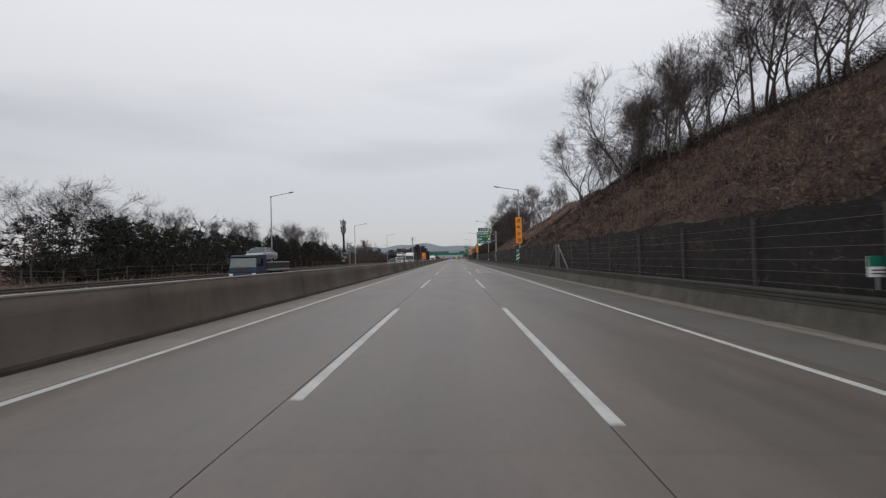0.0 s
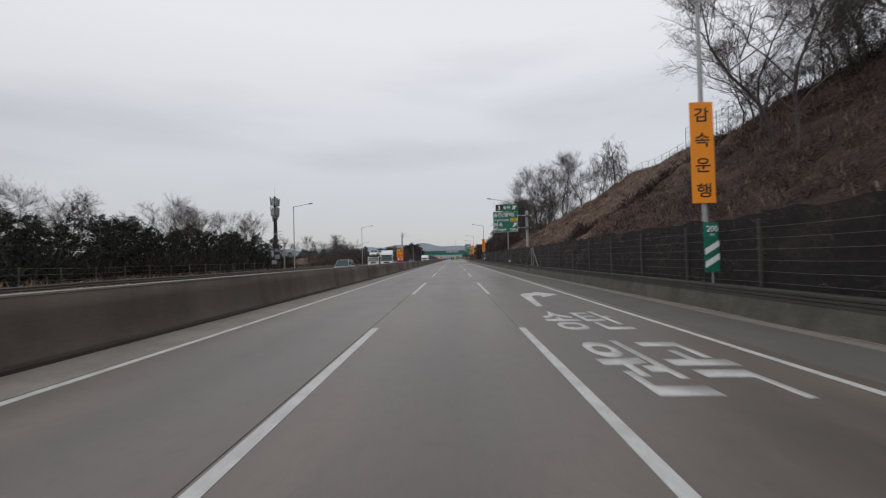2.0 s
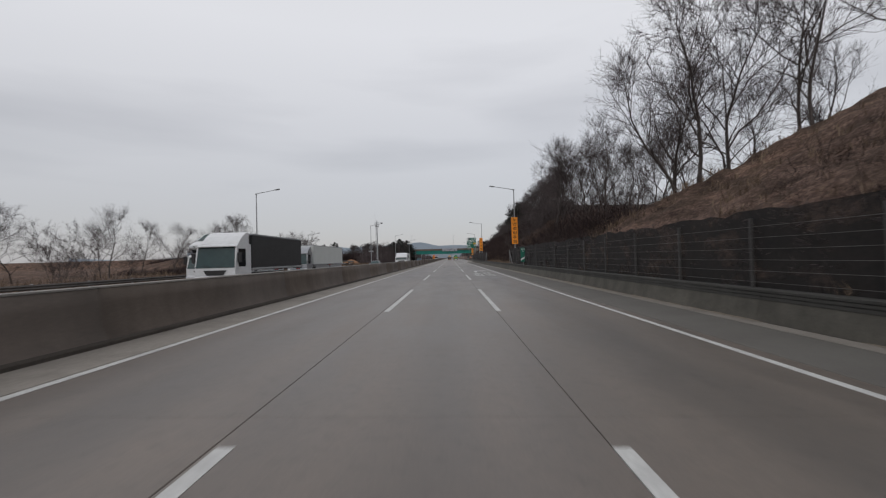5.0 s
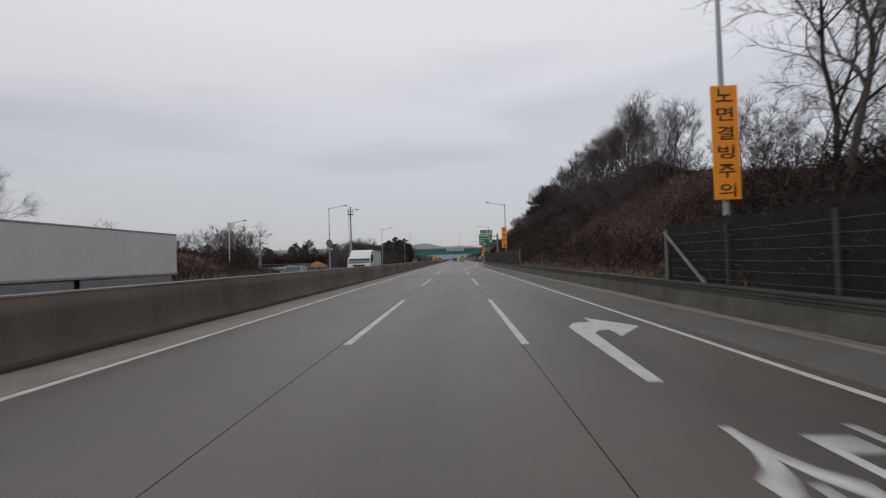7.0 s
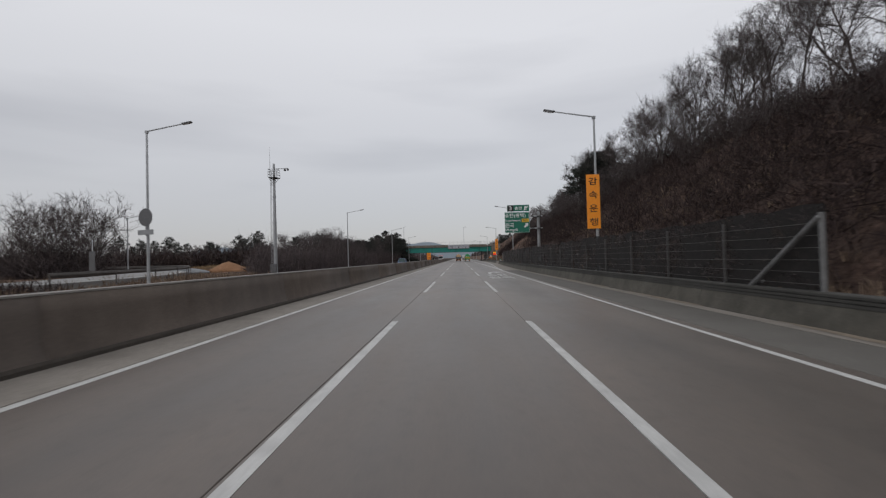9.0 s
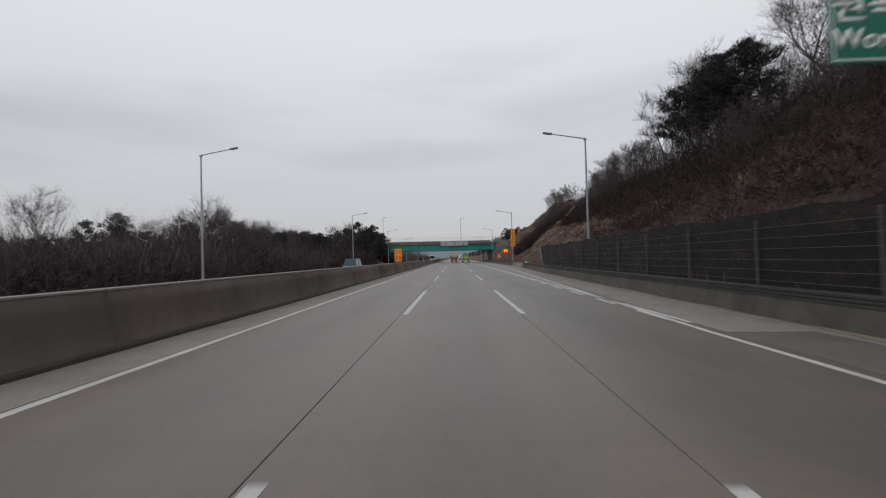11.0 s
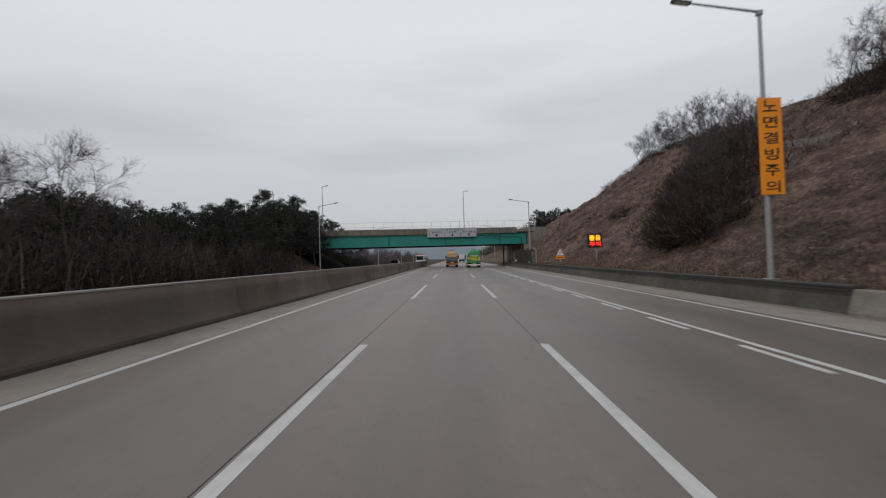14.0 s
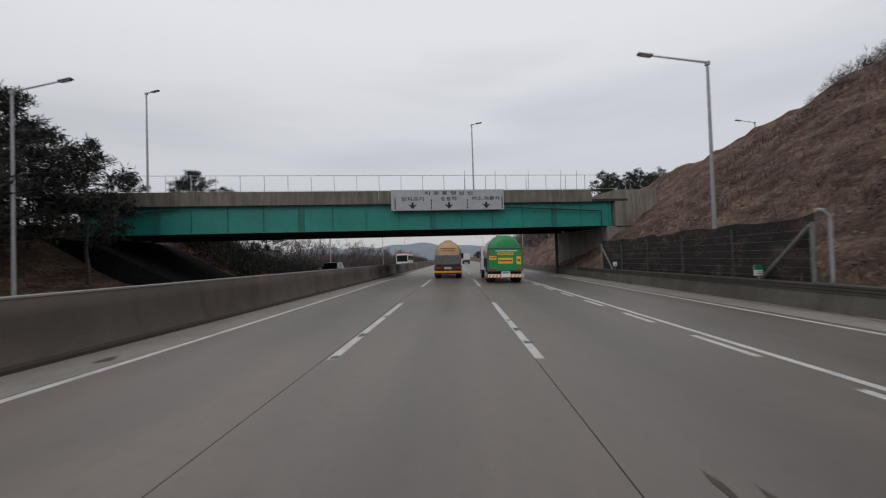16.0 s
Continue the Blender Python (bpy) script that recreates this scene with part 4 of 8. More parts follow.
# two-column warning boards on the median
def median_board(y, rows, lower):
    root = thing("warning_board", "orange two-column warning board on the median barrier", "sign", pose(-6.98, y, road_z(-7) + 1.2), "warning boards on the median")
    w, h = 0.86, 1.62 if lower else 1.5
    part("board", Build().box(-w / 2, w / 2, -0.02, 0.02, 0.12, 0.12 + h, 0.01), M_ORANGE, root)
    part("frame", Build().box(-w / 2 - 0.03, w / 2 + 0.03, 0.021, 0.05, 0.09, 0.15 + h, 0.01), M_DARKRED, root, "dark red rim")
    for x in (-0.25, 0.25):
        part("leg", Build().box(x - 0.025, x + 0.025, 0.03, 0.06, -0.02, 0.3, 0.004), M_GALV, root)
    zt = 0.12 + h
    if lower:
        part("lower_panel", Build().box(-w / 2, w / 2, -0.026, -0.0205, 0.12, 0.12 + 0.5, 0.0), M_RED, root, "red lower panel")
    step = (h - (0.5 if lower else 0)) / len(rows)
    for i, row in enumerate(rows):
        for j, ch in enumerate(row):
            part("letter", lettering(ch, M_BLACK if lower else M_DARKRED, "letter", 0.28, step * 0.68, 0.004, 0.014), None, root, m=facing(-0.2 + 0.4 * j, -0.023, zt - step * (i + 0.5)))
    for j, ch in enumerate(lower):
        part("letter", lettering(ch, M_WHITE, "letter", 0.28, 0.34, 0.004, 0.014), None, root, m=facing(-0.2 + 0.4 * j, -0.029, 0.12 + 0.25))


median_board(104.3, ["노면", "결빙"], "주의")
median_board(305.2, ["감속", "운행"], "")


# amber and red text board on a post
def vms(x, y, z):
    root = thing("message_board", "black electronic message board with amber and red text", "message board", pose(x, y, z))
    part("post", Build().tube((0.15, 0.15, -0.2), (0.15, 0.15, 1.6), 0.07, 0.07, 8), M_GALV, root)
    part("cabinet", Build().box(0.28, 0.62, 0.0, 0.3, 0.25, 0.95, 0.02), M_TRUCKGREY, root, "grey control cabinet")
    part("case", Build().box(-0.66, 0.66, 0.0, 0.24, 1.72, 2.95, 0.03), M_BLACK, root)
    part("visor", Build().box(-0.68, 0.68, -0.16, 0.0, 2.96, 3.0, 0.006), M_CHASSIS, root)
    part("letter", lettering("졸음", M_LED_O, "letter", 1.04, 0.48, 0.01, 0.02), None, root, "amber glowing letters", m=facing(0, -0.003, 2.62))
    part("letter", lettering("주의", M_LED_R, "letter", 1.04, 0.44, 0.01, 0.02), None, root, "red glowing letters", m=facing(0, -0.003, 2.06))


vms(13.02, 367.4, road_z(12.5) + 0.85)


def triangle_sign(x, y, z):
    root = thing("warning_triangle", "white warning triangle with orange plate below", "sign", pose(x, y, z))
    part("post", Build().tube((0, 0.05, -0.9), (0, 0.05, 1.35), 0.03, 0.03, 6), M_GALV, root)
    part("board", Build().prism([(-0.48, 0.55), (0.48, 0.55), (0.0, 1.4)], "y", -0.012, 0.012), M_RED, root, "red triangle rim")
    part("field", Build().prism([(-0.42, 0.58), (0.42, 0.58), (0.0, 1.32)], "y", -0.018, -0.0125), M_WHITE, root)
    part("plate", Build().box(-0.5, 0.5, -0.012, 0.012, 0.14, 0.52, 0.006), M_ORANGE, root, "orange plate")
    part("bar", Build().box(-0.4, 0.4, -0.017, -0.0125, 0.28, 0.38), M_DARKRED, root, "faded unreadable line")
    hook = Build()
    pts = [(-0.1, -0.02, 0.64), (-0.1, -0.02, 0.92)] + [(-0.1 * math.cos(a), -0.02, 0.92 + 0.1 * math.sin(a)) for a in (0.6, 1.2, 1.9, 2.5, 3.14)] + [(0.1, -0.02, 0.8)]
    hook.pipe(pts, 0.028, 6).prism([(0.0, 0.82), (0.2, 0.82), (0.1, 0.68)], "y", -0.03, -0.019)
    part("bent_arrow", hook, M_BLACK, root, "black bent arrow")
    part("lamp", Build().tube((0, 0, 1.42), (0, 0, 1.5), 0.05, 0.05, 8), M_CHASSIS, root)


triangle_sign(12.32, 377.98, road_z(12) + 1.38)


# the bridge over the motorway
def bridge():
    root = thing("road_bridge", "teal steel girder bridge with stained concrete parapet", "bridge", pose(-5, 417.6, 0, 0, 0, 10.5))
    x0, x1, w = -25.5, 20.9, 12.0
    zb, zg = 4.5, 6.75
    # girders behind the front one carry painted shade instead of teal
    for y, inner in ((0.0, 0.0), (3.9, 0), (7.8, 0), (11.7, 0)):
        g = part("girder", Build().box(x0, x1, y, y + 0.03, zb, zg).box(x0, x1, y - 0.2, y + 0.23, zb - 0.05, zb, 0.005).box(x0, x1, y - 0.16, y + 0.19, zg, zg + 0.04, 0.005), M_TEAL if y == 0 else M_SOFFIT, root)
        if y == 0:
            for k in range(4):
                xx = x0 + (x1 - x0) * (k + 0.5) / 4
                part("splice_plate", Build().box(xx - 0.2, xx + 0.2, -0.05, -0.002, zb + 0.02, zg - 0.02, 0.008), M_TEALDARK, g, "darker teal splice plate")
            for k in range(16):
                xx = x0 + (x1 - x0) * (k + 0.9) / 16
                part("stiffener", Build().box(xx - 0.012, xx + 0.012, -0.1, -0.002, zb, zg), M_TEAL, g)
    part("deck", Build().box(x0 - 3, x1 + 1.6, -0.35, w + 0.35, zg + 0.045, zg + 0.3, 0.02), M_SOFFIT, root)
    for k in range(14):
        xa = x0 - 2.8 + 3.36 * k
        for y in (-0.42, w + 0.12):
            part("parapet_panel", Build().box(xa + 0.008, xa + 3.352, y, y + 0.3, zg + 0.02 if y < 0 else zg + 0.3, zg + 1.2, 0.015), M_PARAPET, root)
    zt = zg + 1.2
    for y in (-0.27, w + 0.27):
        for k in range(24):
            xx = x0 - 1.2 + 1.95 * k
            if xx < x1 + 0.5:
                part("rail_post", Build().box(xx - 0.02, xx + 0.02, y - 0.02, y + 0.02, zt, zt + 1.42, 0.004), M_GALV, root)
        part("rail", Build().tube((x0 - 1.2, y, zt + 1.4), (x1 + 0.3, y, zt + 1.4), 0.022, 0.022, 6), M_GALV, root)
        part("rail", Build().tube((x0 - 1.2, y, zt + 0.08), (x1 + 0.3, y, zt + 0.08), 0.014, 0.014, 6), M_GALV, root)
    for xx in (x1 - 14.5, x1 - 11.6, x1 - 8.4, x1 - 5.2, x1 - 3.6):
        part("mesh_post", Build().tube((xx, -0.27, zt), (xx + 0.05, -0.27, zt + 1.85), 0.025, 0.02, 6), M_GALV, root)
    part("drain_pipe", Build().pipe([(x0 + 2, -0.3, zg - 0.75), (x0 + 7.5, -0.3, zg - 0.2)], 0.06, 8).pipe([(x1 - 11, -0.3, zg - 0.35), (x1 - 1.2, -0.3, zg - 0.85), (x1 - 1.2, -0.3, 2.2)], 0.06, 8), M_CHASSIS, root, "dark drain pipe")
    # abutments: the near ones stand under the girder ends
    part("abutment", Build().box(x1 - 0.6, x1 + 4.5, -0.2, w + 0.2, 0.2, zb - 0.1, 0.03).box(x1 + 0.25, x1 + 4.5, -0.3, w + 0.3, zb - 0.1, zg + 1.15, 0.03), M_STONE, root)
    block = Build().box(0, 0.874, -0.05, 0.0, 0, 0.434, 0.012).mesh("block", M_STONE)
    for row in range(8):
        for col in range(5):
            part("block", block, None, root, m=pose(x1 + 0.27 + 0.88 * col, -0.3, zb - 0.1 + 0.44 * row))
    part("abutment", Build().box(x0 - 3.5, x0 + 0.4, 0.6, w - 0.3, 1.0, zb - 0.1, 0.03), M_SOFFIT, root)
    part("revetment", Build().prism([(x0 - 2, -0.6), (x0 - 2, zb - 0.25), (x0 + 0.8, zb - 0.25), (x0 + 9.2, -0.3), (x0 + 9.2, -0.6)], "y", -1.5, w + 1.5), M_REVET, root, "sloping stone revetment darkened by painted shade")
    part("pier", Build().tube((x1 - 3.6, 5.0, -0.2), (x1 - 3.6, 5.0, zb - 0.1), 0.16, 0.16, 8), M_CHASSIS, root)
    # lane board
    sg = part("lane_board", Build().box(-0.35, 10.0, -0.62, -0.46, zg - 0.62, zg + 1.24, 0.02), M_LANEBOARD, root, "grey lane board with black text")
    yl = -0.625
    for text, cx, cz, ww, h in (("차 로 통 행 방 법", 4.85, 0.93, 4.4, 0.34), ("앞지르기", 1.55, 0.42, 2.0, 0.38), ("승용차", 4.85, 0.42, 1.5, 0.38), ("버스,화물차", 8.3, 0.42, 2.6, 0.38)):
        part("letter", lettering(text, M_BLACK, "letter", ww, h, 0.004, 0.008), None, sg, m=facing(cx, yl, zg + cz - 0.0))
    for cx in (1.55, 4.85, 8.3):
        part("down_arrow", Build().prism([(cx - 0.1, 0.15), (cx + 0.1, 0.15), (cx + 0.1, -0.1), (cx + 0.4, -0.02), (cx, -0.45), (cx - 0.4, -0.02), (cx - 0.1, -0.1)], "y", -0.632, -0.622), M_BLACK, sg).location.z = zg - 0.05
    for cx in (0.0, 3.25, 6.55, 9.8):
        for z0 in ((-0.5, -0.18, 0.14) if 1 < cx < 9 else (-0.5,)):
            part("divider", Build().box(cx - 0.045, cx + 0.045, -0.632, -0.622, z0, z0 + (0.22 if 1 < cx < 9 else 1.05)), M_BLACK, sg).location.z = zg


M_LANEBOARD = surface("lane_board_grey", (0.36, 0.37, 0.4), (0.42, 0.43, 0.46), 4, 0.8, 0.5, wear=0.2, bump=0.0, where="object")
bridge()
for x, y in ((-26.2, 415.5), (2.6, 428.5), (38.0, 434)):
    street_lamp(x, y, 7.0, 0.9 if x < 20 else -2.2, 10.0 if x < 20 else 10.5)


# mast with platform beside the far carriageway
def camera_mast(x, y):
    root = thing("camera_mast", "grey steel mast with platform and lightning rod", "mast", pose(x, y, ground_z(x, y) - 0.05))
    part("pole", Build().tube((0, 0, 0), (0, 0, 7.0), 0.26, 0.21, 12).tube((0, 0, 7.0), (0, 0, 14.8), 0.2, 0.14, 12), M_GALV, root)
    for z in (3.6, 7.0, 10.4):
        part("flange", Build().tube((0, 0, z - 0.06), (0, 0, z + 0.06), 0.34 - 0.008 * z, 0.34 - 0.008 * z, 12), M_GALV, root)
    part("platform", Build().box(-0.56, 0.56, -0.56, 0.56, 12.85, 12.95, 0.01), M_CHASSIS, root)
    for a in range(4):
        part("platform_strut", Build().tube((0.17 * math.cos(a * 1.571), 0.17 * math.sin(a * 1.571), 12.2), (0.65 * math.cos(a * 1.571), 0.65 * math.sin(a * 1.571), 12.86), 0.035, 0.035, 6), M_GALV, root)
    for z in (13.3, 13.65, 14.0):
        part("guard_rail", Build().pipe([(-0.56, -0.56, z), (0.56, -0.56, z), (0.56, 0.56, z), (-0.56, 0.56, z), (-0.56, -0.56, z)], 0.032, 6), M_GALV, root)
    for sx in (-0.56, 0.56):
        for sy in (-0.56, 0.56):
            part("guard_post", Build().tube((sx, sy, 12.9), (sx, sy, 14.0), 0.03, 0.03, 6), M_GALV, root)
    part("arm", Build().tube((0, 0, 14.1), (1.9, 0, 14.15), 0.05, 0.035, 6), M_GALV, root)
    part("camera_head", Build().box(1.35, 1.62, -0.12, 0.12, 13.8, 14.08, 0.03), M_LAMPHEAD, root)
    part("camera_head", Build().box(1.75, 2.0, -0.12, 0.12, 13.85, 14.1, 0.03), M_LAMPHEAD, root)
    part("lightning_rod", Build().tube((-0.54, 0, 13.0), (-0.54, 0, 15.2), 0.04, 0.03, 6).tube((-0.54, 0, 15.2), (-0.54, 0, 17.1), 0.024, 0.01, 6), M_GALV, root)
    part("cabinet", Build().box(-0.4, 0.3, -0.75, -0.27, 0.3, 1.5, 0.02), M_TRUCKGREY, root)
    ladder = part("ladder", Build().tube((-0.5, -0.16, 1.6), (-0.42, -0.16, 12.8), 0.025, 0.025, 6).tube((-0.5, 0.16, 1.6), (-0.42, 0.16, 12.8), 0.025, 0.025, 6), M_GALV, root)
    for k in range(28):
        part("rung", Build().tube((-0.5 + 0.003 * k, -0.16, 1.8 + 0.4 * k), (-0.5 + 0.003 * k, 0.16, 1.8 + 0.4 * k), 0.016, 0.016, 5), M_GALV, ladder)
    for k in range(6):
        part("ladder_tie", Build().tube((-0.48, 0, 2.0 + 2.0 * k), (0, 0, 2.0 + 2.0 * k), 0.03, 0.03, 5), M_GALV, root)


camera_mast(-24.3, 261.2)


# phone mast with panels
def phone_mast(x, y):
    root = thing("phone_mast", "dark monopole phone mast crowded with grey antenna panels", "mast", pose(x, y, ground_z(x, y) - 0.05))
    part("pole", Build().tube((0, 0, 0), (0, 0, 6.2), 0.3, 0.26, 12).tube((0, 0, 6.2), (0, 0, 12.4), 0.24, 0.19, 12), M_CHASSIS, root)
    part("flange", Build().tube((0, 0, 6.12), (0, 0, 6.3), 0.36, 0.36, 12), M_GALV, root)
    part("lightning_rod", Build().tube((0, 0, 12.4), (0, 0, 14.0), 0.03, 0.012, 6), M_GALV, root)
    rr = random.Random(7)
    for z0, h, count, out in ((10.95, 1.45, 6, 0.6), (9.15, 1.65, 6, 0.56)):
        part("ring_mount", Build().pipe([(0.42 * math.cos(q * math.pi / 6), 0.42 * math.sin(q * math.pi / 6), z0 + h * 0.5) for q in range(13)], 0.03, 5), M_CHASSIS, root)
        for k in range(count):
            a = k * 2 * math.pi / count + 0.3 + rr.uniform(-0.15, 0.15)
            hh, ww = h * rr.uniform(0.78, 1.05), rr.uniform(0.15, 0.24)
            mm = pose(out * math.cos(a), out * math.sin(a), z0 + rr.uniform(-0.12, 0.1), 0, rr.uniform(2, 7), math.degrees(a))
            part("antenna_panel", Build().box(-0.09, 0.09, -ww, ww, 0, hh, 0.04), M_ANTENNA, root, m=mm)
            part("bracket", Build().tube((0, 0, z0 + h / 2), (out * math.cos(a), out * math.sin(a), z0 + h / 2), 0.03, 0.03, 6), M_CHASSIS, root)
            part("jumper_cable", Build().pipe([(out * 0.95 * math.cos(a), out * 0.95 * math.sin(a), z0), (0.42 * math.cos(a), 0.42 * math.sin(a), z0 - 0.35), (0.25 * math.cos(a), 0.25 * math.sin(a), z0 - 0.2)], 0.022, 5), M_BLACK, root)
    for a, z0, hh in ((3.5, 8.3, 0.85), (0.5, 8.6, 0.6), (5.0, 8.75, 0.5)):
        part("radio_unit", Build().box(0.22, 0.44, -0.17, 0.17, 0, hh, 0.03), M_ANTENNA, root, m=pose(0, 0, z0, 0, 0, math.degrees(a)))
    for z0 in (6.0, 6.55):
        part("step_arm", Build().tube((0.2, 0, z0), (1.05, -0.1, z0 + 0.12), 0.045, 0.03, 6).box(0.9, 1.15, -0.2, 0.05, z0 + 0.1, z0 + 0.16, 0.01), M_GALV, root)
    for a, z0, w, hh, pale in ((0.2, 3.7, 0.62, 0.75, False), (3.4, 4.0, 0.4, 0.6, False), (5.3, 3.3, 0.45, 0.5, True), (3.3, 2.5, 0.6, 0.95, True), (5.6, 2.1, 0.66, 0.7, True), (0.6, 2.6, 0.4, 0.6, False), (4.6, 1.25, 0.72, 0.62, True), (2.9, 1.0, 0.5, 1.2, False), (0.3, 0.7, 0.55, 0.9, False), (5.2, 0.35, 0.5, 0.7, False)):
        part("equipment_box", Build().box(0.26, 0.26 + w * 0.55, -w / 2, w / 2, 0, hh, 0.03), M_ANTENNA if pale else M_CHASSIS, root, m=pose(0, 0, z0, 0, 0, math.degrees(a)))
        part("box_strap", Build().tube((0, 0, z0 + hh * 0.5), (0.3 * math.cos(a), 0.3 * math.sin(a), z0 + hh * 0.5), 0.05, 0.05, 6), M_GALV, root)
    for a in (0.9, 1.5, 4.2):
        part("cable_run", Build().pipe([(0.34 * math.cos(a), 0.34 * math.sin(a), 0.2), (0.33 * math.cos(a), 0.33 * math.sin(a), 5), (0.27 * math.cos(a), 0.27 * math.sin(a), 9)], 0.045, 6), M_BLACK, root)


M_ANTENNA = surface("antenna_grey", (0.2, 0.205, 0.215), (0.28, 0.285, 0.295), 8, 2, 0.5, where="object", vary=0.3)
phone_mast(-29.0, 117.0)
pole_root = thing("utility_pole", "short weathered concrete utility pole with crossarm", "pole", pose(-27.2, 116, ground_z(-27.2, 116)))
part("pole", Build().tube((0, 0, 0), (0, 0, 5.0), 0.14, 0.11, 8), M_STONE, pole_root)
part("crossarm", Build().box(-0.45, 0.45, -0.04, 0.04, 4.6, 4.68, 0.005), M_CHASSIS, pole_root)
part("cable", Build().pipe([(0, 0, 4.7), (-0.9, 0.4, 4.95), (-1.8, 1.0, 5.6)], 0.018, 5), M_BLACK, pole_root)

# disc and plate, seen from behind, on the lamp pole of the far side
disc = thing("round_sign", "grey back of round sign with plate below", "sign", pose(-21.4, 232.75, 0, 0, 0, -16))
part("disc", Build().tube((0, 0, 5.05), (0, 0.03, 5.05), 0.62, 0.62, 20), M_LAMPHEAD, disc)
part("plate", Build().box(-0.72, 0.72, 0, 0.03, 3.85, 4.2, 0.008), M_GALV, disc)
part("bracket", Build().box(-0.06, 0.06, 0.03, 0.15, 3.8, 5.4, 0.01), M_GALV, disc)


M_RUSTRAIL = surface("weathered_rail", (0.07, 0.062, 0.056), (0.12, 0.108, 0.1), 12, 1.0, 0.7, 0.2, wear=0.5)


# W-beam guard rail beyond the far carriageway
def guard_rail(y0, y1, fx, label):
    root = thing("guard_rail", label, "guard rail", pose(0, 0, 0), "guard rails")
    n = round((y1 - y0) / 4)
    prof = [(0.0, 0.42), (0.05, 0.48), (0.0, 0.56), (0.05, 0.64), (0.0, 0.72), (0.015, 0.72), (0.065, 0.64), (0.015, 0.56), (0.065, 0.48), (0.015, 0.42)]
    pts = [(fx(y0 + 4 * i), y0 + 4 * i) for i in range(n + 1)]
    rings = [[(x + px, y, ground_z(min(x, -22.7), y) + pz) for px, pz in prof] for x, y in pts]
    for i in range(n):
        part("beam", Build().loft([rings[i], rings[i + 1]]), M_RUSTRAIL, root)
    for x, y in pts:
        z = ground_z(min(x, -22.7), y)
        part("post", Build().box(x - 0.1, x - 0.01, y - 0.05, y + 0.05, z - 0.2, z + 0.75, 0.01), M_GALV, root)


guard_rail(-20, 172, lambda y: -23.4, "grey steel guard rail along the far shoulder")

# low wire fence in the verge beyond the far side
verge = thing("fence", "low rusty wire fence in the dry verge", "fence", pose(0, 0, 0), "verge fences")
for k in range(40):
    y = -10 + 3.4 * k
    x = -30.5
    z = ground_z(x, y)
    part("post", Build().box(x - 0.04, x + 0.04, y - 0.04, y + 0.04, z - 0.1, z + 1.5, 0.008), M_POST, verge)
for h in (0.5, 0.95, 1.4):
    for k in range(39):
        y = -10 + 3.4 * k
        part("wire", Build().tube((-30.45, y, ground_z(-30.5, y) + h), (-30.45, y + 3.4, ground_z(-30.5, y + 3.4) + h), 0.012, 0.012, 4), M_POST, verge)


# ramp that leaves behind the far carriageway and curves away
def ramp():
    root = thing("ramp", "pale curved slip road with white edge line", "road", kind="structure")
    pts = []
    for i in range(25):
        a = math.radians(i * 4.2)
        pts.append((-28.0 - 30 * (1 - math.cos(a)), 232 + 42 * math.sin(a), a))
    def at(p, off, dz):
        x, y, a = p
        nx, ny = -math.cos(a), -math.sin(a)
        return (x + off * nx, y + off * ny, 0.62 + 0.3 * math.sin(a) + dz)
    part("surface", Build().loft([[at(p, 0, 0), at(p, 6, 0.1), at(p, 6, -1.4), at(p, 0, -1.4)] for p in pts]), M_RAMP, root)
    part("edge_line", Build().loft([[at(p, 0.5, 0.035), at(p, 0.65, 0.04), at(p, 0.65, -0.02), at(p, 0.5, -0.02)] for p in pts]), M_PAINT, root)
    rail = thing("guard_rail", "curved steel guard rail round the ramp", "guard rail", pose(0, 0, 0), "guard rails")
    for p, q in zip(pts, pts[1:]):
        part("beam", Build().loft([[at(r, -0.4, 0.45), at(r, -0.33, 0.53), at(r, -0.4, 0.62), at(r, -0.33, 0.71), at(r, -0.4, 0.8), at(r, -0.46, 0.62)] for r in (p, q)]), M_RUSTRAIL, rail)
    for p in pts[::2]:
        a = at(p, -0.52, -0.3)
        part("post", Build().tube(a, (a[0], a[1], a[2] + 1.05), 0.05, 0.05, 6), M_RUSTRAIL, rail)


ramp()
marker = thing("road_sign", "tall narrow grey sign back on a thin post", "sign", pose(-42.8, 253.6, ground_z(-42.8, 253.6)))
part("post", Build().tube((0, 0, -0.1), (0, 0, 4.55), 0.05, 0.045, 8), M_GALV, marker)
part("panel", Build().box(-0.36, 0.36, -0.1, -0.06, 0.78, 3.15, 0.01), M_LAMPHEAD, marker)
for z in (1.2, 2.7):
    part("bracket", Build().box(-0.34, 0.34, -0.06, 0.06, z - 0.03, z + 0.03, 0.006), M_GALV, marker)

# pale green fence along the top of the cut slope
topfence = thing("fence", "pale green steel fence along the slope's crest", "fence", pose(0, 0, 0))
prev = None
for k in range(19):
    y = 82.6 + 2.4 * k
    x = 9.6 + ridge(y) / grade(y) + 0.5
    z = ground_z(x, y)
    tall = y < 108.5
    top = 3.2 if tall else 1.35
    part("post", Build().box(x - 0.04, x + 0.04, y - 0.04, y + 0.04, z - 0.2, z + top, 0.008), M_FENCEGREEN, topfence)
    if prev:
        for h in ((0.25, 0.98, 1.7, 2.42, 3.12) if tall else (0.25, 0.78, 1.3)):
            part("rail", Build().tube((prev[0], prev[1], prev[2] + h), (x, y, z + h), 0.026, 0.026, 5), M_FENCEGREEN, topfence)
        if tall:
            for f in (0.25, 0.5, 0.75):
                q = [prev[i] * (1 - f) + (x, y, z)[i] * f for i in range(3)]
                part("upright", Build().tube((q[0], q[1], q[2] + 0.25), (q[0], q[1], q[2] + 3.12), 0.012, 0.012, 4), M_FENCEGREEN, topfence)
    prev = (x, y, z)

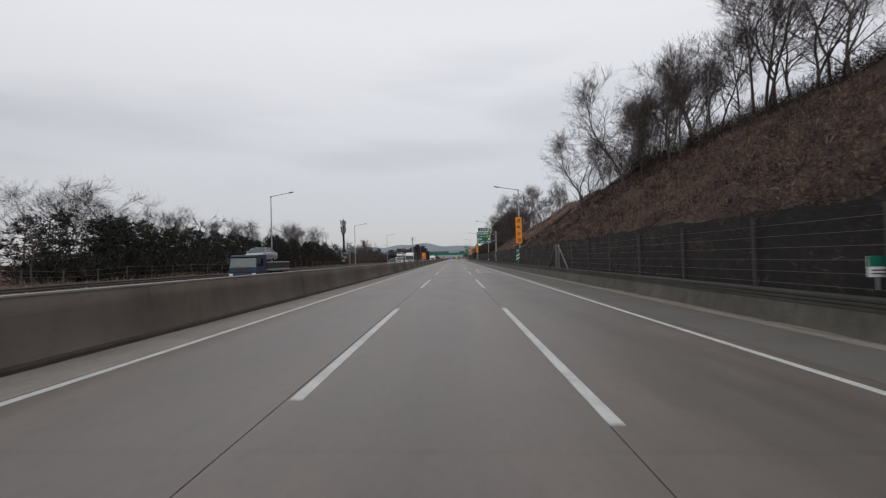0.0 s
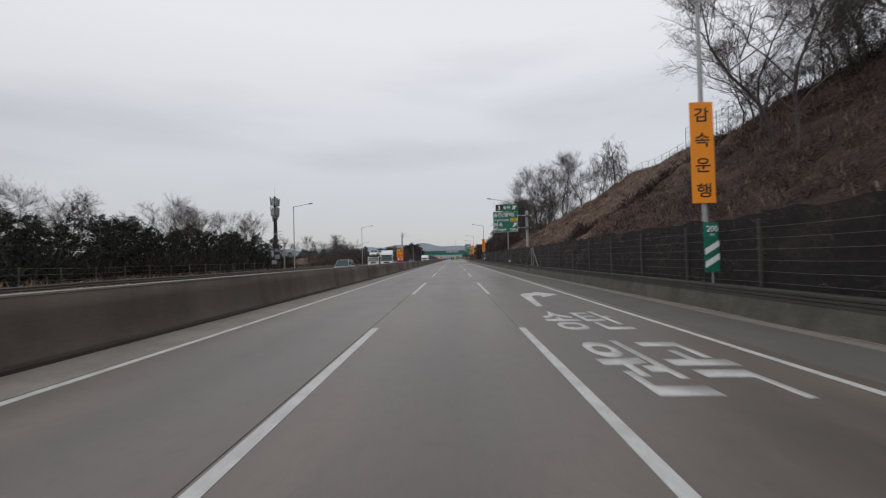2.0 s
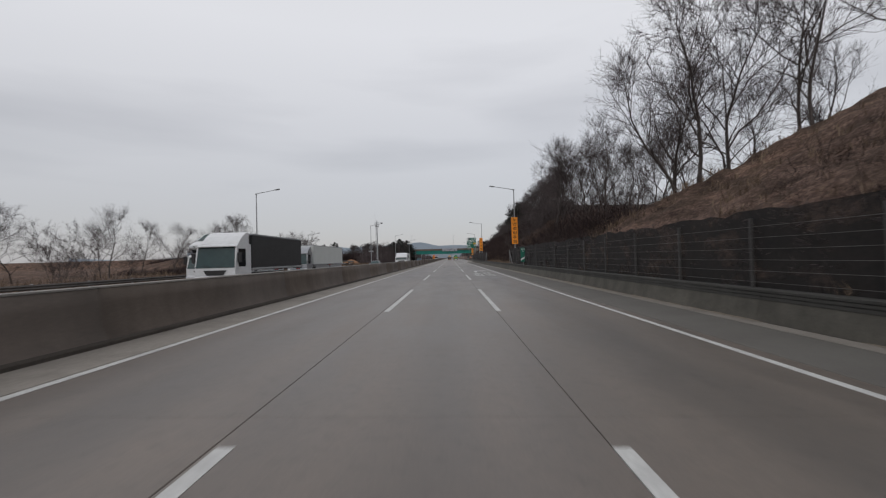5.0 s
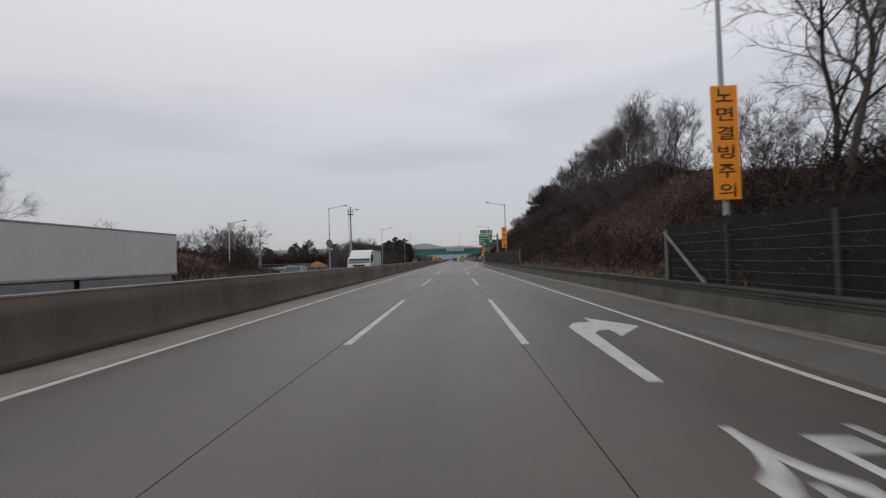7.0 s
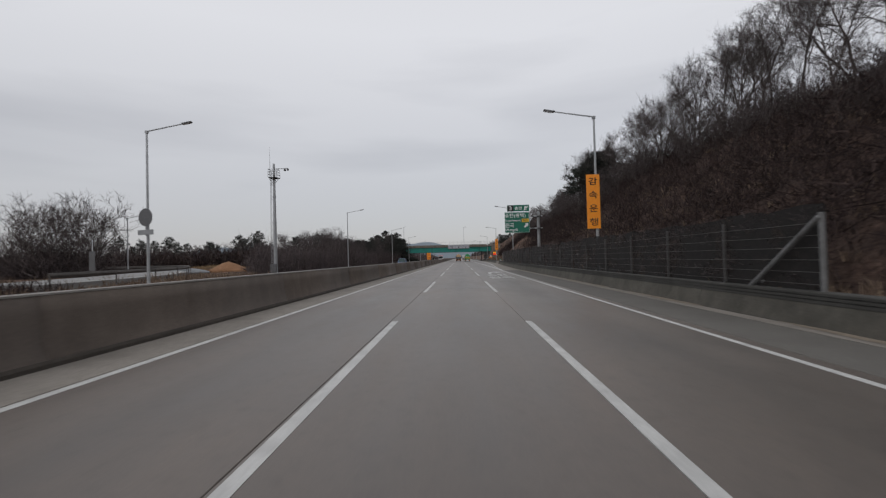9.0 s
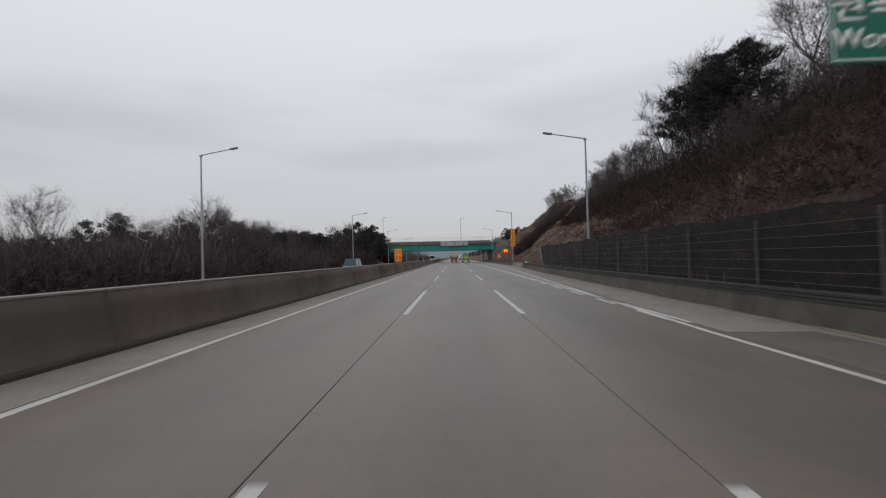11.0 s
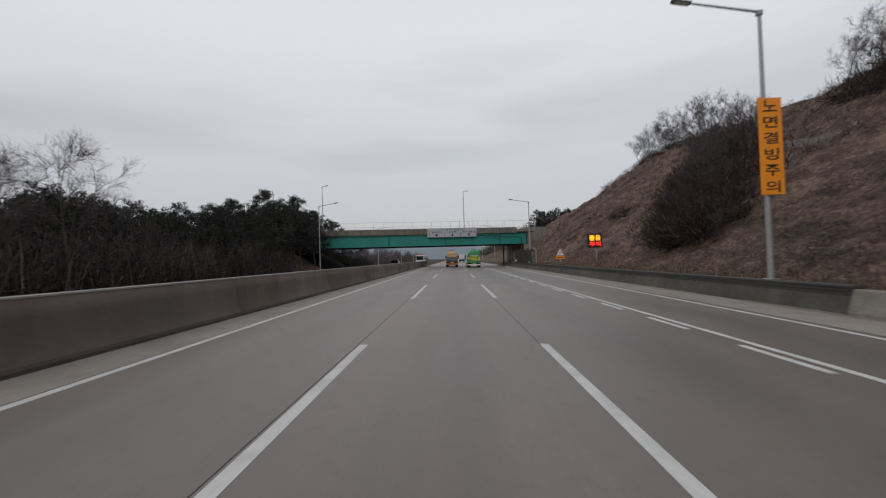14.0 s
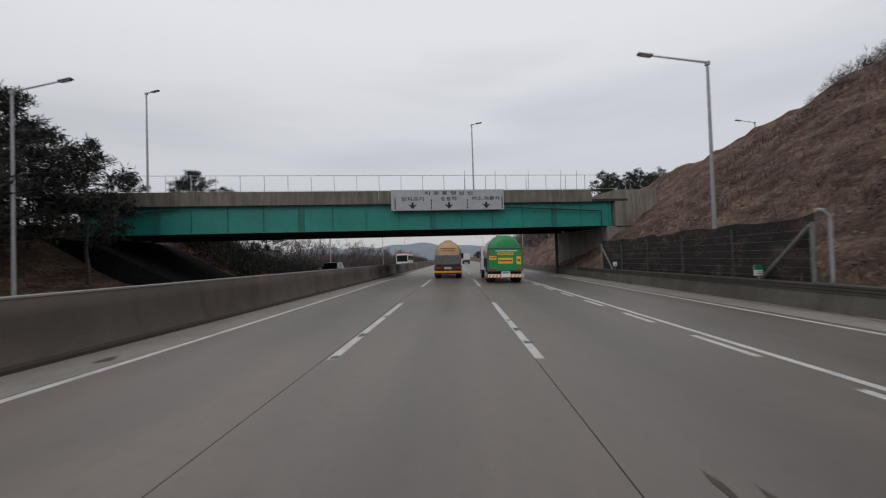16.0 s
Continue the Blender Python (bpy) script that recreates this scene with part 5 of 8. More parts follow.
# dark steps up the slope, with side walls
# riser colour: shade between the treads is painted in as a darker tone
M_STEP = surface("old_step_concrete", (0.06, 0.052, 0.046), (0.12, 0.105, 0.092), 9, 1.0, 0.95, wear=0.4)
steps = thing("slope_steps", "weathered concrete steps up the cut slope", "steps", pose(0, 0, 0))
M_STEPSIDE = surface("old_step_side_concrete", (0.09, 0.078, 0.066), (0.17, 0.15, 0.128), 9, 1.0, 0.95, wear=0.5)
M_STEPRAIL = surface("pale_step_rail_concrete", (0.17, 0.152, 0.13), (0.27, 0.245, 0.212), 9, 1.0, 0.95, wear=0.4)
step_rng = random.Random(12)
for k in range(44):
    y = 334.2 - 0.04 * k + step_rng.uniform(-0.04, 0.04)
    x = wall_x(y) + 1.1 + 0.39 * k
    z = 0.55 + grade(y) * (x - wall_x(y) - TOE) + 0.22 + step_rng.uniform(-0.04, 0.04)
    part("step", Build().box(-0.14, 0.14, -0.5, 0.5, -0.1, 0, 0.02), M_STEPSIDE, steps, m=pose(x, y, z, step_rng.uniform(-3, 3), step_rng.uniform(-4, 4), step_rng.uniform(-3, 3)))
    part("riser", Build().box(x + 0.02, x + 0.08, y - 0.46, y + 0.46, z - 0.6, z - 0.1), M_STEP, steps)
for off, lift in ((-0.62, -0.05), (0.62, 0.26)):
    for k in range(8):
        xa, xb = (wall_x(334) + 0.9 + 2.15 * (k + f) for f in (0, 0.985))
        ya, yb = (334.25 + off - 0.215 * (k + f) + step_rng.uniform(-0.03, 0.03) for f in (0, 0.985))
        za, zb = (0.55 + grade(334) * (x - wall_x(334) - TOE) + lift + step_rng.uniform(-0.05, 0.05) for x in (xa, xb))
        part("side_wall", Build().loft([[(xa, ya - 0.08, za - 0.6), (xa, ya + 0.08, za - 0.6), (xa, ya + 0.08, za + 0.14), (xa, ya - 0.08, za + 0.14)],
                                        [(xb, yb - 0.08, zb - 0.6), (xb, yb + 0.08, zb - 0.6), (xb, yb + 0.08, zb + 0.14), (xb, yb - 0.08, zb + 0.14)]]), M_STEPSIDE if off < 0 else M_STEPRAIL, steps)

# drain channel that winds down from the crest
M_CHANNEL = surface("channel_concrete", (0.15, 0.132, 0.115), (0.27, 0.245, 0.215), 8, 0.8, 0.9, wear=0.5)
channel = thing("drain_channel", "weathered concrete drain channel winding down the slope", "drain", pose(0, 0, 0))
bends = [(25.6, 385.0), (23.4, 379.6), (20.6, 374.0), (17.6, 369.4), (15.2, 366.0), (13.6, 362.6), (12.4, 358.4), (11.8, 354.0), (11.0, 349.6)]
course = []
for p0, p1, p2, p3 in zip(bends, bends[1:], bends[2:], bends[3:]):
    for f in (0, 1 / 6, 2 / 6, 3 / 6, 4 / 6, 5 / 6):
        course.append(tuple(0.5 * (2 * b + f * (c - a) + f * f * (2 * a - 5 * b + 4 * c - d) + f ** 3 * (3 * b - a - 3 * c + d)) for a, b, c, d in zip(p0, p1, p2, p3)))
course = [(wall_x(y) + TOE + sv, y) for sv, y in course]
course = [(x, y, sum(ground_z(x + dx, y + dy) for dx in (-0.6, 0, 0.6) for dy in (-1.2, 0, 1.2)) / 9) for x, y in course]
for p, q in zip(course, course[1:]):
    ring = [[(x + 0.62 * a, y - 0.34 * a, z + h) for a, h in ((-0.6, -0.5), (0.6, -0.5), (0.6, 0.3), (0.42, 0.32), (0.34, 0.02), (-0.34, 0.02), (-0.42, 0.3), (-0.6, 0.27))] for x, y, z in (p, q)]
    part("channel_piece", Build().loft(ring), M_CHANNEL, channel)

# chips of paint, tar patches and litter on the road
for x, y, w, h, mat_ in ((-0.85, 189.1, 0.42, 0.3, M_DARKBROWN), (-0.8, 189.7, 0.16, 0.5, M_DARKBROWN), (-0.95, 190.2, 0.14, 0.3, M_DARKBROWN), (-0.1, 188.65, 0.22, 0.24, M_PAINT), (-0.1, 187.95, 0.24, 0.26, M_PAINT), (2.43, 189.05, 0.3, 0.3, M_DARKBROWN), (4.1, 188.35, 0.4, 0.2, M_GUTTER), (-1.82, 188.5, 0.24, 0.14, M_DARKBROWN), (-1.8, 387.9, 0.2, 0.5, M_ASPHALT), (1.8, 388.6, 0.2, 0.45, M_ASPHALT), (1.8, 386.9, 0.2, 0.3, M_ASPHALT), (-1.8, 385.6, 0.2, 0.25, M_ASPHALT), (1.8, 390.2, 0.2, 0.25, M_ASPHALT), (-1.8, 391.2, 0.2, 0.3, M_ASPHALT),
                         (3.55, 200.9, 0.36, 0.22, M_PAINT), (3.75, 200.2, 0.4, 0.24, M_PAINT), (2.35, 381.1, 0.07, 0.5, M_DARKBROWN), (2.62, 380.9, 0.06, 0.42, M_DARKBROWN),
                         (-5.9, 385.5, 0.35, 0.5, M_DARKBROWN), (4.75, 188.1, 0.42, 0.3, M_DARKBROWN)):
    z = road_z(x)
    pts_ = [(x + w * (0.5 + 0.14 * math.sin(9 * a + x)) * math.cos(a), y + h * (0.5 + 0.14 * math.sin(7 * a + y)) * math.sin(a)) for a in (k * math.pi / 6 for k in range(12))]
    part("road_patch", Build().prism(pts_, "z", z - 0.05, z + 0.006), mat_, road)

# far hills
def far_hills():
    b = Build()
    n = 90
    for layer, (dist, hgt, seed) in enumerate(((2300, 75, 3.0), (3300, 150, 11.0))):
        vs, fs = [], []
        for i in range(n + 1):
            x = -1900 + 3800 * i / n
            h = hgt * (0.55 + 0.5 * noise.noise((x * 0.0016, seed, 0)) + 0.22 * noise.noise((x * 0.006, seed, 2))) * (1.1 - 0.5 * smoothstep(200, 1500, x))
            vs += [(x, dist, -30), (x, dist, h), (x, dist + 300, h * 0.6), (x, dist + 300, -30)]
        fs = [(4 * i + k, 4 * i + k + 1, 4 * i + 5 + k, 4 * i + 4 + k) for i in range(n) for k in range(3)]
        b.add(vs, fs)
    tagged(part("backdrop", b, M_FAR), "pale blue wooded hills far away", "hills", kind="structure")


far_hills()


# spoil heaps beside the ramp
def heap(label, x, y, rx, ry, h, material, seed):
    rng = random.Random(seed)
    root = thing("soil_heap", label, "heap", pose(x, y, ground_z(x, y) - 0.1))
    rings = []
    for k in range(6):
        f = k / 5
        rr = (1 - f) ** 0.8
        rings.append([(rx * (rr + 0.02) * math.cos(a) * rng.uniform(0.85, 1.12), ry * (rr + 0.02) * math.sin(a) * rng.uniform(0.85, 1.12), h * f ** 0.85) for a in (2 * math.pi * i / 16 for i in range(16))])
    part("mound", Build().loft(rings), material, root, smooth=True)


M_CLAY = surface("orange_clay", (0.2, 0.1, 0.05), (0.3, 0.16, 0.085), 4, 0.8, 0.95, bump=0.6, dist=0.1)
M_TARP = surface("grey_sheeting", (0.13, 0.14, 0.15), (0.2, 0.21, 0.22), 3, 0.8, 0.6, bump=0.5, dist=0.08)
heap("heap of bare orange clay beside the ramp", -35.3, 270, 3.2, 2.4, 1.7, M_CLAY, 3)
heap("low heap covered with pale grey sheeting", -41.0, 268, 4.2, 2.0, 0.9, M_TARP, 4)


# wind-blown sand along the foot of the wall
def sand_strip(y0, y1):
    b = Build()
    n = int((y1 - y0) / 0.6)
    vs = []
    for i in range(n + 1):
        y = y0 + (y1 - y0) * i / n
        xw = wall_x(y) - 0.02
        w = 0.12 + 0.34 * max(0.0, noise.noise((y * 0.21, 3.0, 0.0)) + 0.35) + 0.1 * noise.noise((y * 1.3, 7.0, 0.0))
        w = max(0.06, w)
        vs += [(xw - w, y, road_z(xw - w) + 0.016), (xw - w * 0.45, y, road_z(xw) + 0.035 + 0.02 * noise.noise((y, 1, 0))), (xw, y, road_z(xw) + 0.05 + 0.03 * noise.noise((y * 0.8, 2, 0)))]
    b.add(vs, [(3 * i + k, 3 * i + k + 1, 3 * i + k + 4, 3 * i + k + 3) for i in range(n) for k in (0, 1)])
    part("sand_strip", b, M_SAND, road, "pale blown sand", smooth=True)


sand_strip(-20, 300)
sand_strip(300, 418)


# litter by the fence's end
def litter(x, y, size, material, label, seed):
    rng = random.Random(seed)
    bm = bmesh.new()
    bmesh.ops.create_icosphere(bm, subdivisions=2, radius=1.0)
    for v in bm.verts:
        k = 1 + 0.35 * noise.noise(v.co * 2.2 + Vector((seed, 0, 0)))
        v.co = (v.co.x * size * k, v.co.y * size * 0.8 * k, max(-0.2, v.co.z) * size * 0.55 * k + size * 0.1)
    me = bpy.data.meshes.new("bag")
    bm.to_mesh(me)
    bm.free()
    me.materials.append(material)
    root = thing("litter_bag", label, "litter", pose(x, y, ground_z(x, y) - 0.02, 0, 0, rng.uniform(0, 360)), "litter on the verge")
    part("bag", me, None, root)


for k, (x, y, size, mat_, label) in enumerate(((12.75, 389.9, 0.26, M_WHITE, "crumpled white plastic bag in the weeds"), (13.0, 389.2, 0.2, M_WHITE, "crumpled white plastic bag in the weeds"), (12.6, 389.3, 0.18, M_BLUEVAN, "crumpled blue plastic bag in the weeds"), (13.9, 386.4, 0.16, M_WHITE, "crumpled white plastic bag in the weeds"),
                                               (9.75, 218.0, 0.2, M_WHITE, "crumpled white plastic bag in the weeds"), (12.6, 326.8, 0.2, M_TEAL, "crumpled green plastic bag behind the wall"))):
    litter(x, y, size, mat_, label, k)


# vegetation
def tree_paths(rng, height, width, fork=0.3, limbs=6, side=7, subs=6, twigs=5, rise=0.1, stems=1, droop=0.0, ragged=0.2, bushy=2):
    """Limbs of a bare tree as (points, radii), and its twigs as (root, tip, width): all grow out to the rim of a rounded crown."""
    tubes, slivers = [], []
    mid = height * (0.5 + 0.5 * fork * 0.75)
    high, wide = height - mid, width / 2
    lump = rng.uniform(0, 50)

    def inside(p, slack):
        d = Vector((p.x / wide, p.y / wide, (p.z - mid) / (high if p.z > mid else mid * 1.02)))
        return d.length < slack * (1.0 + ragged * noise.noise(Vector((p.x, p.y, p.z)) * (5.0 / height) + Vector((lump, 0, 0))))

    def grow(p, d, length, steps, bend, r0, r1, lift, slack):
        pts, rad = [p.copy()], [r0]
        for i in range(steps):
            d = (d + Vector((rng.gauss(0, bend), rng.gauss(0, bend), rng.gauss(0, bend * 0.7) + lift))).normalized()
            p = p + d * (length / steps)
            if i > 0 and not inside(p, slack):
                break
            pts.append(p.copy())
            rad.append(r0 + (r1 - r0) * (i + 1) / steps)
        return pts, rad

    def along(pts, f):
        u = f * (len(pts) - 1)
        k = min(len(pts) - 2, int(u))
        return pts[k].lerp(pts[k + 1], u - k), (pts[k + 1] - pts[k]).normalized(), k

    def off(d, angle):
        """A way that leaves d by about that angle, to any side, rather up than down."""
        a = d.orthogonal().normalized()
        a.rotate(Matrix.Rotation(rng.uniform(0, 6.283), 3, d))
        return (d * math.cos(angle) + a * math.sin(angle) + Vector((0, 0, rise - droop))).normalized()

    def spray(pts, size):
        """Twigs and fine twigs on a thin branch."""
        for e in range(twigs):
            q, d, k = along(pts, rng.uniform(0.1, 1.0))
            dd = off(d, rng.uniform(0.35, 0.95)) if not droop else (off(d, 0.9) * 0.5 + Vector((0, 0, -1.0))).normalized()
            tip = q + dd * size * rng.uniform(0.5, 1.0)
            slivers.append((q, tip, 1.0))
            for f in range(bushy):
                q2 = q.lerp(tip, rng.uniform(0.25, 0.95))
                d2 = off(dd, rng.uniform(0.3, 0.8)) if not droop else (dd + Vector((rng.gauss(0, 0.25), rng.gauss(0, 0.25), 0))).normalized()
                slivers.append((q2, q2 + d2 * size * rng.uniform(0.35, 0.75), 0.7))

    r = height * 0.0125 / stems ** 0.5
    heads = []
    for st in range(stems):
        az = st * 2.4 + rng.uniform(-0.5, 0.5)
        tilt = rng.uniform(0.0, 0.12) if stems == 1 else rng.uniform(0.12, 0.75)
        d0 = Vector((math.cos(az) * tilt, math.sin(az) * tilt, 1)).normalized()
        foot = Vector((0, 0, -0.3)) if stems == 1 else Vector((math.cos(az) * 0.14 * wide * rng.random(), math.sin(az) * 0.14 * wide * rng.random(), -0.2))
        pts, rad = grow(foot, d0, height * 0.97, 9, 0.13 if stems == 1 else 0.17, r, r * 0.12, 0.03, 0.97)
        tubes.append((pts, rad))
        heads.append((pts, rad))
        for b in range(limbs):
            f = fork + (0.93 - fork) * (b + rng.random() * 0.8) / limbs
            p, d, k = along(pts, f)
            az = b * 2.4 + rng.uniform(-0.4, 0.4)
            el = rng.uniform(0.45, 0.85) + 0.45 * f
            out = Vector((math.cos(az) * math.cos(el), math.sin(az) * math.cos(el), math.sin(el)))
            br = rad[k] * (0.62 - 0.2 * f)
            heads.append(grow(p, out, height * (0.75 - 0.35 * f), 7, 0.2, br, br * 0.16, 0.02 - droop * 0.3, 0.98))
            tubes.append(heads[-1])
    for pts, rad in heads:
        if len(pts) < 3:
            continue
        for c in range(side):
            f = 0.16 + 0.84 * (c + rng.random()) / side
            p, d, k = along(pts, f)
            if p.z < height * fork * 0.55:
                continue
            bp, brad = grow(p, off(d, rng.uniform(0.5, 0.95)), height * rng.uniform(0.16, 0.3) * (1.15 - 0.5 * f), 3, 0.2, max(rad[k] * 0.5, 0.012), 0.008, 0.03 - droop * 0.5, 1.0)
            if len(bp) < 2:
                continue
            tubes.append((bp, brad))
            for e in range(subs):
                q, d2, _ = along(bp, rng.uniform(0.15, 1.0))
                dd = off(d2, rng.uniform(0.4, 0.85))
                tip = q + dd * height * rng.uniform(0.06, 0.13)
                slivers.append((q, tip, 1.8))
                spray([q, tip], height * 0.085 * (1 + 1.4 * droop))
    return tubes, slivers


def tube_mesh(name, paths, sides, material):
    verts, loops, sizes = [], [], []
    for pts, rad in paths:
        base = len(verts)
        for i, p in enumerate(pts):
            d = (pts[min(i + 1, len(pts) - 1)] - pts[max(i - 1, 0)]).normalized()
            a = d.orthogonal().normalized()
            c = d.cross(a)
            for s in range(sides):
                t = 2 * math.pi * s / sides
                verts.append(p + rad[i] * (math.cos(t) * a + math.sin(t) * c))
        for i in range(len(pts) - 1):
            for s in range(sides):
                n = (s + 1) % sides
                loops += [base + i * sides + s, base + i * sides + n, base + (i + 1) * sides + n, base + (i + 1) * sides + s]
                sizes.append(4)
    return raw_mesh(name, verts, loops, sizes, material)


def sliver_mesh(name, twigs, width, material, seed):
    """Fine twigs as tapering slivers."""
    rng = np.random.default_rng(seed)
    a = np.array([tuple(t[0]) for t in twigs])
    b = np.array([tuple(t[1]) for t in twigs])
    side = np.cross(b - a, rng.normal(0, 1, a.shape))
    side /= np.linalg.norm(side, axis=1, keepdims=True) + 1e-9
    side *= (width * np.array([t[2] for t in twigs]) * rng.uniform(0.7, 1.2, len(a)))[:, None]
    verts = np.stack([a - side, a + side, b], 1).reshape(-1, 3)
    return raw_mesh(name, verts, np.arange(len(verts)), np.full(len(a), 3), material)


def bare_tree(seed, label, thick=0.0092, kind="tree", **kw):
    tubes, twigs = tree_paths(random.Random(seed), **kw)
    if kind == "shrub":
        tubes = [(pts[::3], rad[::3]) if len(pts) == 4 else (pts, rad) for pts, rad in tubes]
    root = thing(kind, label, kind, pose(0, 0, -500), "bare trees" if kind == "tree" else "bare shrubs")
    part("trunk", tube_mesh("trunk", tubes, 3, M_BARK), None, root)
    part("crown", sliver_mesh("crown", twigs, thick, M_TWIG, seed), None, root, "bare winter twigs")
    return root


def pine_tree(seed, height, width, base, needles=28, fine=1.1):
    rng = random.Random(seed)
    root = thing("pine_tree", "dark green pine tree with ragged crown", "tree", pose(0, 0, -500), "pine trees")
    trunk = [Vector((0, 0, -0.3))]
    for i in range(7):
        trunk.append(trunk[-1] + Vector((rng.gauss(0, 0.08), rng.gauss(0, 0.08), height * 0.97 / 7)))
    paths = [(trunk, [height * 0.018 * (1 - i / 8.5) for i in range(8)])]
    clumps = []
    nb = 30
    for b in range(nb):
        f = base + (1.0 - base) * (b + rng.random() * 0.6) / nb
        k = min(6, int(f * 7))
        p = trunk[k].lerp(trunk[k + 1], f * 7 - k)
        az = b * 2.4 + rng.uniform(-0.4, 0.4)
        reach = width * (1.0 - ((f - base) / (1 - base)) ** 3.0) * rng.uniform(0.5, 1.15) + 0.25
        q = p + Vector((math.cos(az) * reach, math.sin(az) * reach, reach * rng.uniform(0.05, 0.4)))
        paths.append(([p, p.lerp(q, 0.5) - Vector((0, 0, 0.08)), q], [0.05, 0.035, 0.015]))
        for c in range(3):
            g = (0.5, 0.8, 1.02)[c]
            clumps.append((p.lerp(q, g) + Vector((rng.gauss(0, 0.16), rng.gauss(0, 0.16), rng.gauss(0.08, 0.1))), rng.uniform(0.45, 0.75) * (1.2 - 0.45 * f)))
    part("trunk", tube_mesh("trunk", paths, 3, M_BARK), None, root)
    verts, loops, sizes = [], [], []
    for c, r in clumps:
        for k in range(needles):
            d = Vector((rng.gauss(0, 1), rng.gauss(0, 1), rng.gauss(0.25, 0.7))).normalized()
            o = c + d * r * rng.uniform(0.1, 0.95)
            d = (d * 0.55 + Vector((rng.gauss(0, 0.6), rng.gauss(0, 0.6), rng.gauss(0.3, 0.5)))).normalized()
            tip = o + d * r * rng.uniform(0.3, 0.6)
            side = d.orthogonal().normalized()
            side.rotate(Matrix.Rotation(rng.uniform(0, 6.28), 3, d))
            w = r * rng.uniform(0.2, 0.38) * fine
            n = len(verts)
            verts += [o - side * w * 0.5, o + side * w * 0.5, tip]
            loops += [n, n + 1, n + 2]
            sizes.append(3)
    part("crown", raw_mesh("crown", verts, loops, sizes, M_NEEDLE), None, root, "dark green needle tufts")
    return root


ROUND = [bare_tree(s, "leafless broad tree with fine grey-brown twigs", height=10, width=8.6, fork=0.24, limbs=7, side=6, subs=5, twigs=5) for s in (1, 2, 3)]
TALL = [bare_tree(s, "leafless slender tree with upright branches", height=11, width=5.4, fork=0.3, limbs=8, side=5, subs=5, twigs=5, rise=0.3, ragged=0.4) for s in (11, 12, 13)]
BUSHY = [bare_tree(s, "leafless many-stemmed grey-brown shrub", kind="shrub", height=5.5, width=5.6, fork=0.12, limbs=2, side=5, subs=3, twigs=4, stems=6, rise=0.2, ragged=0.5) for s in (21, 22)]
LOW = [bare_tree(s, "leafless distant tree with a hazy grey crown", thick=0.03, height=9, width=7.0, fork=0.2, limbs=5, side=4, subs=3, twigs=3, bushy=1) for s in (51, 52, 53)]
VINE = bare_tree(31, "drooping leafless tree hung with vines", thick=0.016, height=9.5, width=3.6, fork=0.2, limbs=8, side=5, subs=4, twigs=4, droop=0.35, ragged=0.7)
PINES = [pine_tree(s, 8.0, 2.4, 0.12, 32, 0.9) for s in (41, 42, 43)] + [pine_tree(44, 9.0, 2.7, 0.3, 32, 0.9)]
PINES_NEAR = [pine_tree(s, 8.0, 2.5, 0.3, 84, 0.46) for s in (45, 46)] + [pine_tree(47, 8.6, 2.6, 0.36, 84, 0.46)]
plant_rng = random.Random(5)
originals = set()


def plant(kind, x, y, size, z=None, turn=None):
    """Stands a copy of a tree on the land; the first use of each takes its original."""
    z = ground_z(x, y) if z is None else z
    a = plant_rng.uniform(0, 360) if turn is None else turn
    ob = copy_thing(kind, pose(x, y, z - 0.1, 0, 0, a))
    ob.scale = (size * plant_rng.uniform(0.92, 1.1), size * plant_rng.uniform(0.92, 1.1), size)
    originals.add(kind)
    return ob


woods = []


def far_tree(x, y, size, z=None):
    """Notes a tree of the far woods, which are joined later."""
    woods.append((LOW[len(woods) % 3], x, y, ground_z(x, y) if z is None else z, size, plant_rng.uniform(0, 6.28)))


def crest(y, back=0.0):
    return wall_x(y) + TOE + ridge(y) / grade(y) + back


def lobe(y):
    """x of the tongue of dark brush that reaches down the bare slope."""
    return max(15.6, 15.2 + (y - 355) * 0.64)


# cut slope: trees along its crest
plant(ROUND[0], crest(45.6, -1.5), 45.6, 1.6)
for k in range(27):
    y = 14 + 2.7 * k
    plant((ROUND + ROUND + TALL)[k * 5 % 9], crest(y, plant_rng.uniform(-2.2, 1.5)), y + plant_rng.uniform(-1.0, 1.0), plant_rng.uniform(1.15, 1.55) if y < 70 else plant_rng.uniform(0.9, 1.2))
for k in range(8):
    y = 16 + 8.6 * k
    plant((TALL + ROUND)[k * 5 % 6], crest(y, plant_rng.uniform(2.5, 5)), y, plant_rng.uniform(1.2, 1.6))
for k in range(10):
    y = 40 + 4.5 * k
    plant(BUSHY[k % 2], crest(y, plant_rng.uniform(-4, -1)), y, plant_rng.uniform(0.4, 0.7))
for x, y, size in ((23.5, 60, 1.7), (25, 66, 1.5), (36.5, 364, 0.5), (35.5, 360, 0.55), (37, 368, 0.45), (34.5, 356, 0.6), (22.5, 75, 1.4), (20, 70, 1.3), (24, 79, 1.2)):
    plant(ROUND[int(y) % 3], x, y, size)
for k in range(12):
    y = 52 + 3.3 * k
    plant(BUSHY[k % 2], crest(y, plant_rng.uniform(-5, 0)), y, plant_rng.uniform(0.5, 0.8) if y < 66 else plant_rng.uniform(0.9, 1.2))
for k in range(9):
    y = 56 + 3.4 * k
    plant(TALL[k % 3], crest(y, plant_rng.uniform(-5, 2)), y, plant_rng.uniform(0.95, 1.25))
for y, size in ((387, 0.55), (391, 0.5), (396, 0.45)):
    plant(VINE, crest(y, -0.5), y, size)
for y, off, size in ((79, 1.0, 1.15), (84, -1.5, 1.2), (88.5, 0.5, 1.05)):
    plant(ROUND[int(y) % 3], crest(y, off), y, size)
